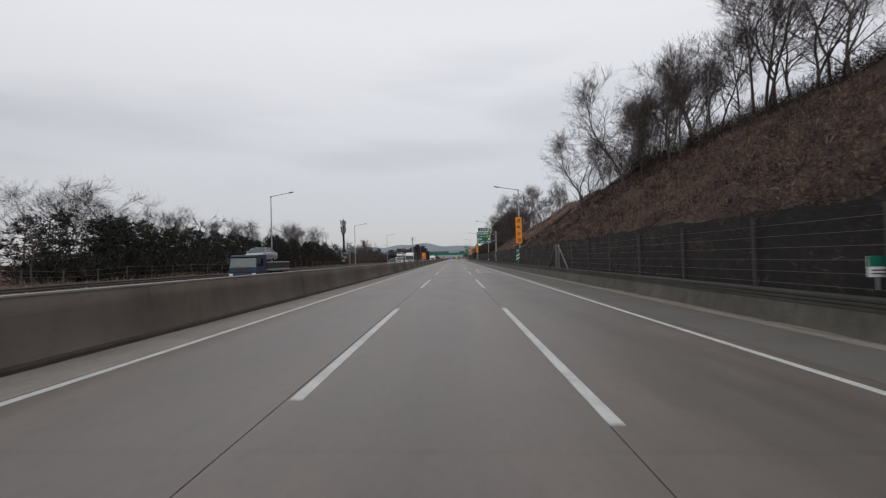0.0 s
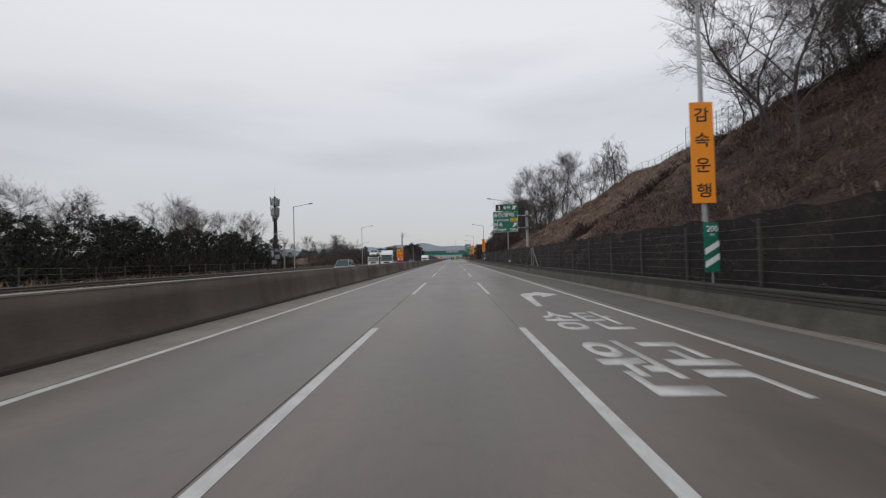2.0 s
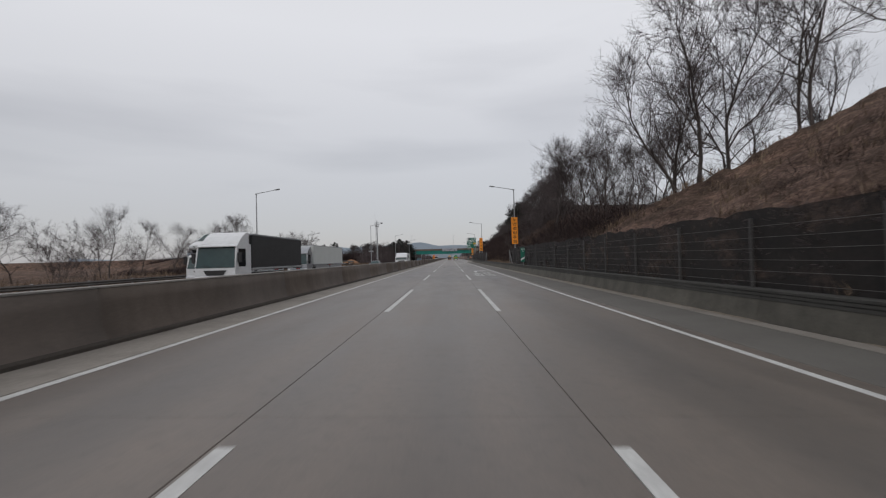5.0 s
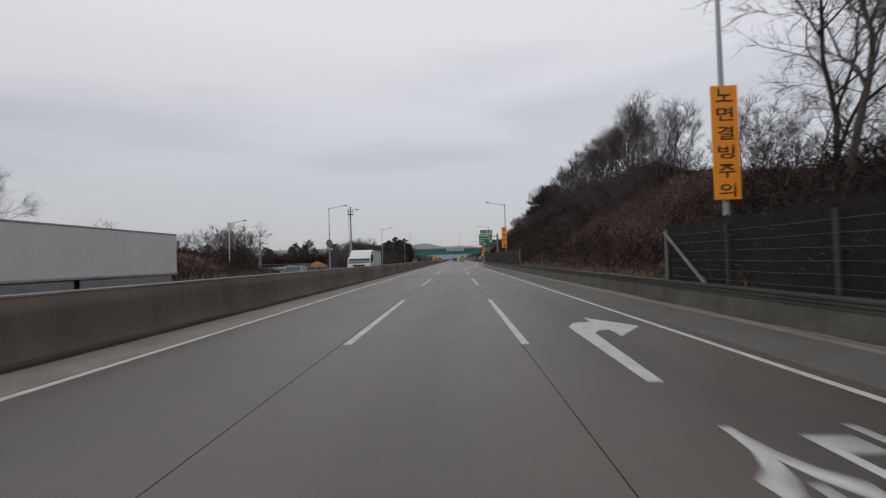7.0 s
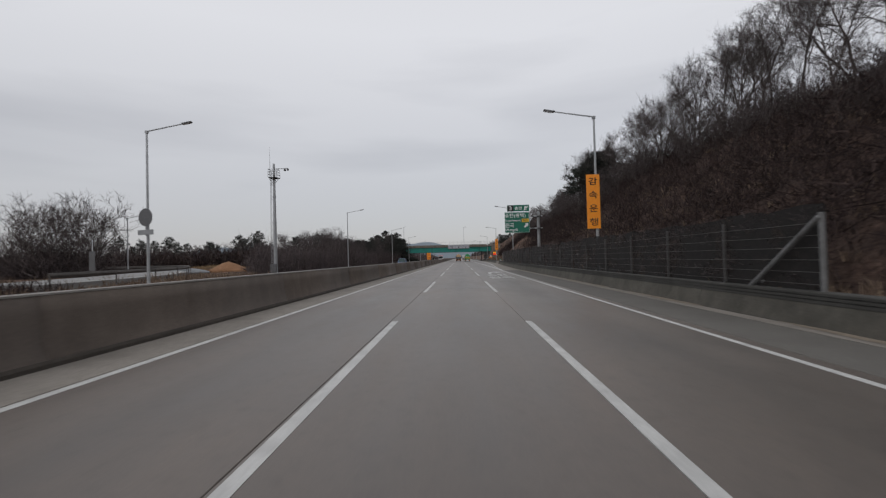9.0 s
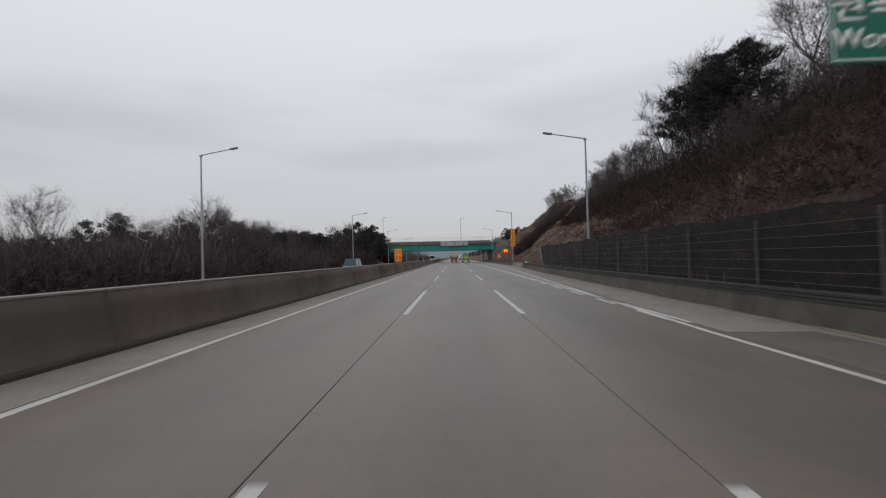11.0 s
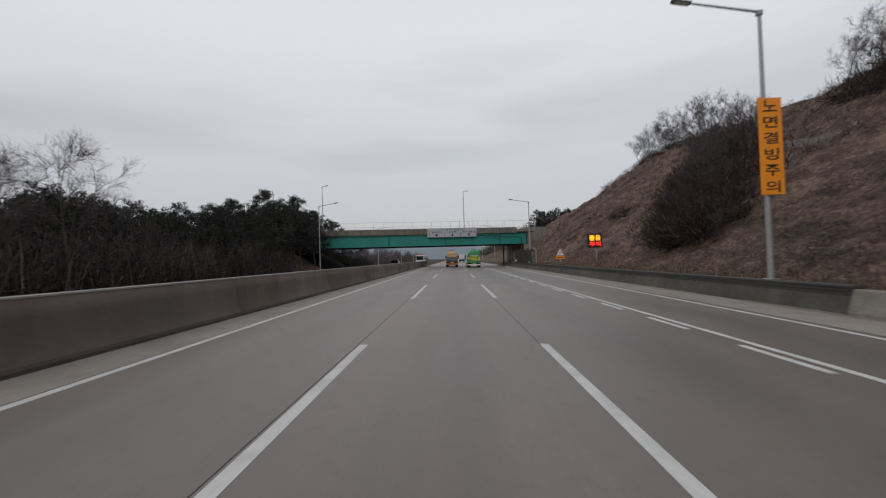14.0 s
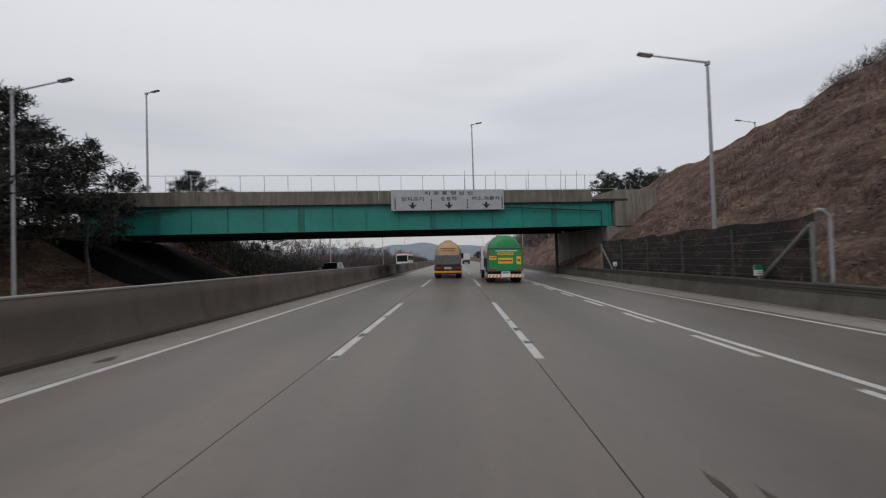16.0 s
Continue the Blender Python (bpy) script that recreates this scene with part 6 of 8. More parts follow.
for y, off, size in ((80, -3, 0.8), (85, -3, 0.75), (89, -2.5, 0.7), (92, -1.5, 0.55), (91, 1.0, 0.8)):
    plant(BUSHY[int(y) % 2], crest(y, off), y, size)
for x, y, kind, size in ((30.6, 91.0, ROUND[2], 0.92), (33.0, 92.6, ROUND[0], 0.95), (29.3, 90.6, BUSHY[0], 0.6), (31.2, 88.6, BUSHY[1], 0.9), (32.6, 90.6, BUSHY[0], 0.85)):
    plant(kind, x, y, size)
plant(VINE, 30.6, 127.4, 1.3)
plant(VINE, 29.0, 131.5, 0.8)
plant(VINE, 31.0, 130.0, 0.95)
plant(TALL[0], 28, 134, 0.65)
for y, off, kind, size in ((136, 5, ROUND[0], 1.2), (140, 2, ROUND[1], 1.4), (145, -3, ROUND[2], 1.5), (143, 4, TALL[1], 1.5), (149, -2, ROUND[0], 1.55), (154, 0, TALL[0], 1.4), (147, 1, TALL[0], 1.5), (151, 3, ROUND[1], 1.4), (158, 3, ROUND[1], 1.1), (147, 8, TALL[2], 1.25), (138, 10, TALL[0], 1.2), (152, 6, ROUND[2], 1.2), (162, 0, ROUND[1], 1.0)):
    plant(kind, 22 + off, y, size)
for y, x, kind, size in ((176, 16.5, ROUND[1], 1.3), (173, 15, TALL[0], 1.25), (180, 20, ROUND[0], 0.95), (187, 25, TALL[2], 0.62), (190, 22, TALL[1], 0.55), (193, 28, ROUND[0], 0.55), (178, 29, TALL[1], 0.85), (183, 33, TALL[2], 0.7), (187, 30, ROUND[1], 0.65), (168, 20, ROUND[2], 1.2), (170, 27, TALL[0], 1.2)):
    plant(kind, x, y, size)
for k in range(12):
    y = 224 + 3.4 * k
    plant(plant_rng.choice(TALL + ROUND), crest(y, plant_rng.uniform(-3.0, 4.0)), y, plant_rng.uniform(0.95, 1.3))
for k in range(48):
    y = 198 + 3.0 * k
    plant(plant_rng.choice(TALL + ROUND), crest(y, plant_rng.uniform(-4.0, 2.0)), y, plant_rng.uniform(0.55, 0.75) if y < 214 else plant_rng.uniform(0.75, 1.1) if y < 292 else plant_rng.uniform(0.5, 0.78) if y < 352 else plant_rng.uniform(0.4, 0.6))
for k in range(34):
    y = 203 + 3.1 * k
    plant(BUSHY[k % 2], crest(y, plant_rng.uniform(-11, -2)), y, plant_rng.uniform(0.7, 1.1))
for k in range(36):
    y = 296 + 1.36 * k
    plant(BUSHY[k % 2], crest(y, plant_rng.uniform(-8, 2.5)), y, plant_rng.uniform(0.6, 1.0))
for k in range(8):
    y = 338 + 3.1 * k
    plant((ROUND + TALL)[k % 6], crest(y, plant_rng.uniform(-1.5, 2)), y, plant_rng.uniform(0.52, 0.66))
for k in range(17):
    y = 343 + 1.5 * k
    plant(BUSHY[k % 2], crest(y, plant_rng.uniform(-2.2, 1.5)), y, plant_rng.uniform(0.6, 0.95))
for k in range(12):
    y = 384 + 1.7 * k
    plant(BUSHY[k % 2], crest(y, plant_rng.uniform(-1.8, 0.8)), y, plant_rng.uniform(0.65, 1.05))
for k in range(20):
    y = 352 + 1.4 * k
    plant(BUSHY[k % 2], lobe(y) + plant_rng.uniform(-1.2, 2.2), y, plant_rng.uniform(0.3, 0.45) if y < 358 else plant_rng.uniform(0.45, 0.7) if y < 366 else plant_rng.uniform(0.65, 0.85))
for x, y, kind, size in ((25.0, 367, ROUND[0], 0.42), (27.5, 370, TALL[1], 0.46), (24.5, 371, ROUND[2], 0.4), (29.5, 373, ROUND[1], 0.42), (28.0, 376, TALL[2], 0.4), (26.5, 373.5, TALL[0], 0.42), (24.5, 363, ROUND[2], 0.52), (26.0, 365.5, ROUND[1], 0.52), (27.5, 367, TALL[2], 0.5)):
    plant(kind, x, y, size)
for k in range(9):
    y = 321 + 2.6 * k
    plant((TALL + ROUND)[k % 6], crest(y, plant_rng.uniform(-3, 2)), y, plant_rng.uniform(0.62, 0.8))
for x, y, kind, size in ((19, 164, TALL[1], 1.15), (22, 166, ROUND[0], 1.1), (25, 164, TALL[2], 1.2), (18, 171, TALL[0], 1.1), (23, 172, ROUND[1], 1.15), (28, 167, TALL[1], 1.25), (21, 175, TALL[2], 1.1), (17.5, 168, BUSHY[0], 1.0), (20.5, 173, BUSHY[1], 1.0), (24, 169, BUSHY[0], 1.1)):
    plant(kind, x, y, size)
for k in range(10):
    y = 252 + 3.6 * k
    plant((TALL + ROUND + BUSHY)[k * 3 % 8], crest(y, plant_rng.uniform(-6, 2)), y, plant_rng.uniform(0.85, 1.1))
for x, y, size in ((-40, 221, 0.75), (-41.5, 223, 0.7), (-39, 219, 0.65), (-58, 256, 0.6)):
    plant(BUSHY[int(y) % 2], x, y, size)
for y, off in ((298, -3), (301, -5), (304, -2), (307, -4), (303, 0.5), (305.5, -0.5), (308.5, 1.5)):
    plant(PINES_NEAR[int(y) % 3], crest(y, off), y, 1.25)
for y, off, kind, size in ((303, -2, ROUND[1], 1.1), (309, -2, TALL[0], 1.15), (311.5, 1, ROUND[0], 1.1), (314, -1.5, TALL[2], 1.1), (306, -3, TALL[1], 1.05), (317, 1.5, ROUND[2], 1.0)):
    plant(kind, crest(y, off), y, size)
for k in range(26):
    plant(PINES[k % 4], 22.0 + 0.8 * k, 443 + plant_rng.uniform(-2, 5), plant_rng.uniform(0.64, 0.76), 8.1)
for k in range(12):
    plant(BUSHY[k % 2], plant_rng.uniform(30, 60), plant_rng.uniform(200, 222), plant_rng.uniform(0.6, 0.9))
for k in range(12):
    plant(BUSHY[k % 2], plant_rng.uniform(12, 22), plant_rng.uniform(176, 214), plant_rng.uniform(0.5, 0.8))

# far side, first stretch: a belt of pines with bare trees behind
for k in range(46):
    y = 41 + 2.05 * k
    plant(PINES[k % 4], -37 + plant_rng.uniform(-2.5, 2.0), y + plant_rng.uniform(-1, 1), plant_rng.uniform(0.68, 0.84))
for k in range(24):
    plant(PINES[k % 4], -41 + plant_rng.uniform(-2, 2), 42 + 3.8 * k, plant_rng.uniform(0.8, 1.0))
for k in range(31):
    if k % 3 == 1:
        far_tree(-45 + plant_rng.uniform(-4, 2), 40 + 3.3 * k, plant_rng.uniform(1.0, 1.3))
        continue
    plant(plant_rng.choice(ROUND + TALL[:1]), -43 + plant_rng.uniform(-5, 4), 40 + 3.3 * k, plant_rng.uniform(0.85, 1.15))
plant(ROUND[1], -34.0, 35.5, 0.82)
for k in range(10):
    y = 150 + 5.0 * k
    plant(plant_rng.choice(ROUND), -40 + plant_rng.uniform(-4, 4), y, plant_rng.uniform(0.55, 0.85))
for k in range(14):
    plant(BUSHY[k % 2], -32 + plant_rng.uniform(-3, 2), 146 + 4.0 * k, plant_rng.uniform(0.6, 1.05))
# second stretch: shrubs on the mound, far wood behind the ramp
for x, y, s in ((-36, 176, 1.0), (-33, 181, 0.9), (-38, 186, 1.0), (-51, 262, 2.1), (-55, 264, 2.0), (-49, 259, 1.7), (-58, 261, 1.9), (-53, 258, 1.9), (-56, 258, 1.7), (-50, 265, 1.8), (-36, 218, 0.5), (-61, 264, 1.1)):
    plant(BUSHY[int(y) % 2], x, y, s)
for k in range(30):
    plant(PINES[k % 4], -36 - 2.4 * k + plant_rng.uniform(-3, 3), 330 + plant_rng.uniform(-8, 20), plant_rng.uniform(0.95, 1.2))
for k in range(26):
    far_tree(-48 - 2.0 * k, 300 + plant_rng.uniform(-6, 8), plant_rng.uniform(0.55, 0.75))
    far_tree(-30 - 2.2 * k, 312 + plant_rng.uniform(-6, 8), plant_rng.uniform(0.55, 0.8))
# third stretch: thicket edge with pines behind, up to the bridge
for k in range(27):
    plant(PINES[k % 4], -36 + plant_rng.uniform(-3, 2), 341 + 2.5 * k, plant_rng.uniform(0.85, 1.0))
for k in range(20):
    plant(PINES[k % 4], -40 + plant_rng.uniform(-2, 2), 338 + 3.3 * k, plant_rng.uniform(0.95, 1.08))
for k in range(26):
    plant((TALL + ROUND)[k % 6], -34.5 + plant_rng.uniform(-4, 3), 307 + 1.6 * k, plant_rng.uniform(0.66, 0.88))
for k in range(18):
    plant(PINES[k % 4], -31.5 + plant_rng.uniform(-2, 2), 350 + 2.8 * k, plant_rng.uniform(0.85, 1.0))
for k in range(14):
    plant(PINES[k % 4], -34.5 + plant_rng.uniform(-1.5, 1.5), 349 + 2.9 * k, plant_rng.uniform(0.98, 1.1))
for x, y, s in ((-27.8, 396.5, 1.45), (-26.2, 402, 1.35), (-28.5, 405, 1.55), (-26.0, 409, 1.35), (-29.5, 437, 1.05), (-32, 439, 1.1), (-35, 437, 1.1), (-26.5, 440, 0.9), (-38, 440, 1.1), (-31, 399, 1.3), (-30.5, 409, 1.2), (-33, 404, 1.35), (-28.2, 390, 1.15), (-27.6, 384, 1.1), (-33, 393, 1.25), (-29, 379, 1.15), (-36, 398, 1.3), (-28.6, 401, 1.2), (-34, 424, 0.85), (-30, 432, 0.7), (-38, 412, 1.0)):
    plant(PINES_NEAR[int(y) % 3], x, y, s)
for k in range(30):
    plant(plant_rng.choice(BUSHY + TALL[:1]), -28 + plant_rng.uniform(-2, 2.5), 276 + 4.0 * k, plant_rng.uniform(0.55, 0.85))
for k in range(10):
    plant(plant_rng.choice(ROUND + TALL), -42 + plant_rng.uniform(-4, 4), 308 + 5 * k, plant_rng.uniform(0.7, 0.9))
for x, y, size in ((-26, 355.4, 1.03), (-29.5, 351, 0.95)):
    plant(ROUND[int(y) % 3], x, y, size)
# beyond the bridge
for k in range(34):
    far_tree(-28 + plant_rng.uniform(-7, 3), 446 + 7 * k, plant_rng.uniform(0.55, 0.9))
    far_tree(-36 + plant_rng.uniform(-7, 3), 446 + 7 * k, plant_rng.uniform(0.6, 0.95))
for k in range(24):
    if k % 2:
        plant(PINES[k % 4], 20 + plant_rng.uniform(-2, 8), 450 + 8 * k, plant_rng.uniform(0.7, 1.0), 1.0)
    else:
        far_tree(19 + plant_rng.uniform(-2, 8), 450 + 8 * k, plant_rng.uniform(0.7, 1.0), 1.0)


def join_woods():
    """The far trees as one mesh of trunks and one of twigs."""
    for name, which, material in (("far_wood_trunks", "trunk", M_BARK), ("far_wood_twigs", "crown", M_TWIG)):
        cos, loops, sizes, base = [], [], [], 0
        for kind, x, y, z, size, turn in woods:
            me = next(o for o in kind.children if o.name.startswith(which)).data
            co = np.empty(len(me.vertices) * 3, np.float32)
            me.vertices.foreach_get("co", co)
            co = co.reshape(-1, 3) * size
            c, sn = math.cos(turn), math.sin(turn)
            cos.append(np.stack([co[:, 0] * c - co[:, 1] * sn + x, co[:, 0] * sn + co[:, 1] * c + y, co[:, 2] + z - 0.1], 1))
            lp = np.empty(len(me.loops), np.int32)
            me.loops.foreach_get("vertex_index", lp)
            loops.append(lp + base)
            sz = np.empty(len(me.polygons), np.int32)
            me.polygons.foreach_get("loop_total", sz)
            sizes.append(sz)
            base += len(co)
        ob = part(name, raw_mesh(name, np.concatenate(cos), np.concatenate(loops), np.concatenate(sizes), material))
        tagged(ob, "far grey-brown winter wood of bare trees", "trees", kind="stuff")


join_woods()
originals |= set(LOW)
for kind in list(originals):
    for o in (*kind.children_recursive, kind):
        bpy.data.objects.remove(o)


def scatter(name, label, points, heights, spread, blades, width, material, seed, lean=0.5):
    """Blades or twigs in tufts: each a bent, tapering sliver; one sheet of them all."""
    rng = np.random.default_rng(seed)
    pts = np.repeat(np.asarray(points, float), blades, 0)
    hs = np.repeat(np.asarray(heights, float), blades) * rng.uniform(0.45, 1.1, len(pts))
    pts[:, :2] += rng.normal(0, 1, (len(pts), 2)) * np.repeat(np.asarray(heights) * spread, blades)[:, None]
    az = rng.uniform(0, 2 * np.pi, len(pts))
    out = np.stack([np.cos(az), np.sin(az)], 1) * (hs * rng.uniform(0.1, lean, len(pts)))[:, None]
    side = np.stack([-np.sin(az), np.cos(az), 0 * az], 1)
    a2 = rng.uniform(0, 2 * np.pi, len(pts))
    side = np.stack([np.cos(a2), np.sin(a2), 0 * a2], 1) * (width * rng.uniform(0.5, 1.3, len(pts)))[:, None]
    root = pts - [0, 0, 0.08]
    mid = pts + np.c_[out * 0.4, hs * 0.6]
    tip = pts + np.c_[out, hs]
    verts = np.stack([root - side, root + side, mid + side * 0.7, mid - side * 0.7, tip], 1).reshape(-1, 3)
    k = np.arange(len(pts))[:, None] * 5
    loops = np.concatenate([k + [0, 1, 2, 3], k + [3, 2, 4]], 1).ravel()
    sizes = np.tile([4, 3], len(pts))
    tagged(part(name, raw_mesh(name, verts, loops, sizes, material)), label, "plants", kind="stuff")


def field(count, seed, fx, y0, y1):
    """Places on the land; fx gives x for a y and two random numbers, or None."""
    rng = random.Random(seed)
    pts = []
    for _ in range(count):
        y = rng.uniform(y0, y1)
        x = fx(y, rng)
        if x is not None:
            pts.append((x, y, ground_z(x, y)))
    return pts


def slope_x(y, rng):
    return wall_x(y) + 1.0 + rng.random() * (ridge(y) / grade(y) + 1.5)


def patchy(level, seed):
    def f(y, rng):
        x = slope_x(y, rng)
        return x if noise.noise((x * 0.11, y * 0.07, seed)) > level else None
    return f


def clumpy(level, seed):
    """Like patchy, in clumps of two or three metres that lie along the slope."""
    def f(y, rng):
        x = slope_x(y, rng)
        return x if noise.noise((x * 0.42 + 0.1 * y, y * 0.26, seed)) + 0.5 * noise.noise((x * 0.9, y * 0.7, seed + 7)) > level else None
    return f


def tangle(name, label, points, heights, per, width, material, seed, wide=0.42, reach=1.0):
    """Masses of criss-cross twigs: clumps of slivers thrown about a dome, joined in one sheet."""
    rng = np.random.default_rng(seed)
    h = np.repeat(np.asarray(heights, float), per)
    pts = np.repeat(np.asarray(points, float), per, 0)
    n = len(pts)
    d = rng.normal(0, 1, (n, 3))
    d[:, 2] = np.abs(d[:, 2])
    d /= np.linalg.norm(d, axis=1, keepdims=True)
    r = rng.uniform(0.05, 1.0, n) ** 0.6
    root = pts + d * (r * h)[:, None] * [wide, wide, 0.72] - [0, 0, 0.1]
    way = d * 0.7 + rng.normal(0, 0.55, (n, 3)) + [0, 0, 0.35]
    way /= np.linalg.norm(way, axis=1, keepdims=True)
    tip = root + way * (h * reach * rng.uniform(0.16, 0.4, n))[:, None]
    side = np.cross(way, rng.normal(0, 1, (n, 3)))
    side /= np.linalg.norm(side, axis=1, keepdims=True) + 1e-9
    side *= (width * rng.uniform(0.5, 1.3, n))[:, None]
    verts = np.stack([root - side, root + side, tip], 1).reshape(-1, 3)
    tagged(part(name, raw_mesh(name, verts, np.arange(3 * n), np.full(n, 3), material)), label, "plants", kind="stuff")


def stretch_x(lo, hi):
    """x between two shares of the slope, from its foot (0) to its crest (1)."""
    return lambda y, rng: wall_x(y) + TOE + ridge(y) / grade(y) * rng.uniform(lo, hi)


def sizes(pts, lo, hi):
    return [seedling.uniform(lo, hi) for _ in pts]


seedling = random.Random(9)
grass_pts = [p for p in field(6500, 1, patchy(-0.2, 3.0), -20, 300) + field(2200, 16, patchy(0.05, 5.0), 300, 412) if abs(p[1] - 95.4) > 2.0]
scatter("dry_grass", "dry brown grass tufts on the slope", grass_pts, [seedling.uniform(0.25, 0.6) for _ in grass_pts], 0.35, 6, 0.028, M_GRASS, 1, 0.9)
brush_pts = field(6000, 2, patchy(0.05, 8.0), -20, 425) + field(900, 15, lambda y, rng: rng.uniform(28, 62), 198, 226)
scatter("brushwood", "tangled brown brushwood on the slope", brush_pts, sizes(brush_pts, 0.4, 1.0), 0.4, 8, 0.013, M_BRUSH, 2, 1.3)
low_pts = field(2600, 21, patchy(0.12, 21.0), -20, 300) + field(1500, 72, clumpy(0.2, 51.0), 300, 414)
tangle("bramble", "low brown brambles in patches on the slope", low_pts, sizes(low_pts, 0.5, 1.1), 20, 0.02, M_BRUSH, 21)
dark_pts = (field(3300, 22, stretch_x(0.0, 1.05), 168, 300) + field(500, 52, lambda y, rng: wall_x(y) + rng.uniform(1, 22), 152, 180) + field(1700, 23, stretch_x(0.1, 1.05), 5, 90)
            + field(200, 25, stretch_x(0.95, 1.05), 10, 93) + field(300, 26, stretch_x(0.96, 1.03), 384, 412) + field(70, 29, lambda y, rng: rng.uniform(19, 22), 378, 384))
ditch_pts = field(620, 24, lambda y, rng: wall_x(y) + rng.uniform(3.5, 24), 95.0, 96.4)
tangle("bramble", "dark brambles down in the slope's ditch", ditch_pts, sizes(ditch_pts, 1.3, 2.5), 44, 0.032, M_BRUSH, 24, 0.4)
open_patch = lambda p: 182 < p[1] < 207 and 12.0 < p[0] < 22 and noise.noise((p[0] * 0.22, p[1] * 0.2, 3.0)) > -0.22
dark_pts = [p for p in dark_pts if not open_patch(p)]
tangle("bramble", "dark brown brambles over the slope", dark_pts, sizes(dark_pts, 0.7, 1.7), 32, 0.019, M_BRUSH, 22)
tuft_pts = field(4200, 61, clumpy(0.16, 31.0), 300, 414) + field(1500, 62, patchy(0.1, 32.0), 84, 132)
in_ditch = lambda p: abs(p[1] - 95.4) < 2.3
tuft_pts = [p for p in tuft_pts if not in_ditch(p)] + [p for p in field(900, 67, lambda y, rng: rng.uniform(11.5, 22), 182, 207) if open_patch(p)]
tangle("bramble", "low clumps of reddish-brown dry brush", tuft_pts, sizes(tuft_pts, 0.45, 1.05), 22, 0.022, M_TUFT, 61, 0.6)
straw_pts = field(2600, 63, clumpy(0.18, 41.0), 300, 414) + field(1500, 64, patchy(0.12, 42.0), 84, 132) + field(1500, 65, stretch_x(0.22, 0.62), 8, 56) + field(1100, 69, lambda y, rng: wall_x(y) + 0.5 + 2.6 * rng.random() ** 1.6, 306, 392) + field(300, 70, lambda y, rng: wall_x(y) + 0.5 + 1.6 * rng.random(), 176, 212)
straw_pts = [p for p in straw_pts if not in_ditch(p)]
tangle("straw", "flattened straw-coloured grass clumps", straw_pts, sizes(straw_pts, 0.35, 0.8), 20, 0.024, M_GRASS, 63, 0.8)
high_pts = (field(760, 66, stretch_x(0.05, 1.1), 150, 236) + field(850, 27, stretch_x(0.5, 1.2), 296, 344) + field(820, 28, lambda y, rng: max(wall_x(y) + 3.6, lobe(y) + rng.gauss(0, 2.1)), 353, 379) + field(150, 38, stretch_x(0.36, 0.62), 288, 313) + field(240, 39, stretch_x(0.5, 0.8), 311, 332) + field(360, 35, stretch_x(0.5, 1.0), 328, 343) + field(160, 71, stretch_x(0.85, 1.12), 318, 346) + field(380, 73, stretch_x(0.74, 1.06), 336, 363) + field(1100, 30, stretch_x(0.15, 1.1), 205, 300) + field(420, 31, stretch_x(0.88, 1.1), 8, 86))
high_pts = [p for p in high_pts if not open_patch(p)]
tangle("thicket", "tall dark brush below the crest", high_pts, sizes(high_pts, 1.6, 3.6), 50, 0.024, M_BRUSH, 27)
haze_pts = field(300, 74, stretch_x(0.94, 1.14), 248, 299)
tangle("thicket", "grey-brown tops of crowded saplings on the crest", haze_pts, [h * (0.75 + 0.006 * (p[1] - 248)) for h, p in zip(sizes(haze_pts, 5.0, 8.5), haze_pts)], 80, 0.02, M_THICKET, 74, 0.3, 0.7)
fence_pts = []
for a, c in ((-20, 92), (93.5, 175), (214.5, 304.5), (391.5, 412)):
    for _ in range(int((c - a) * 7)):
        y = seedling.uniform(a, c)
        x = wall_x(y) + 0.38
        fence_pts.append((x, y, road_z(x) + 0.85 + (seedling.uniform(0, 1.6) if seedling.random() < 0.5 else seedling.uniform(1.5, 2.0))))
tangle("dry_vines", "dry brown vines grown through the screen fence", fence_pts, sizes(fence_pts, 0.35, 0.9), 22, 0.008, M_THICKET, 31, 0.5)
def clods(points, lo, hi, seed):
    """Loose lumps of soil: squat six-cornered stones, joined in one sheet."""
    rng = np.random.default_rng(seed)
    pts = np.asarray(points, float)
    n = len(pts)
    unit = np.array([(1, 0, 0), (0, 1, 0), (-1, 0, 0), (0, -1, 0), (0, 0, 0.75), (0, 0, -0.75)])
    size = lo + (hi - lo) * rng.uniform(0, 1, n) ** 2.5
    shape = unit[None] * rng.uniform(0.55, 1.3, (n, 6, 1)) * size[:, None, None]
    turn = rng.uniform(0, 6.28, n)
    c, sn = np.cos(turn)[:, None], np.sin(turn)[:, None]
    verts = np.stack([shape[..., 0] * c - shape[..., 1] * sn, shape[..., 0] * sn + shape[..., 1] * c, shape[..., 2]], -1) + pts[:, None]
    tri = np.array([(0, 1, 4), (1, 2, 4), (2, 3, 4), (3, 0, 4), (1, 0, 5), (2, 1, 5), (3, 2, 5), (0, 3, 5)])
    loops = (np.arange(n)[:, None, None] * 6 + tri[None]).ravel()
    tagged(part("soil_clods", raw_mesh("soil_clods", verts.reshape(-1, 3), loops, np.full(8 * n, 3), M_CLOD)), "loose clods and stones on the bare slope", "stones", kind="stuff")


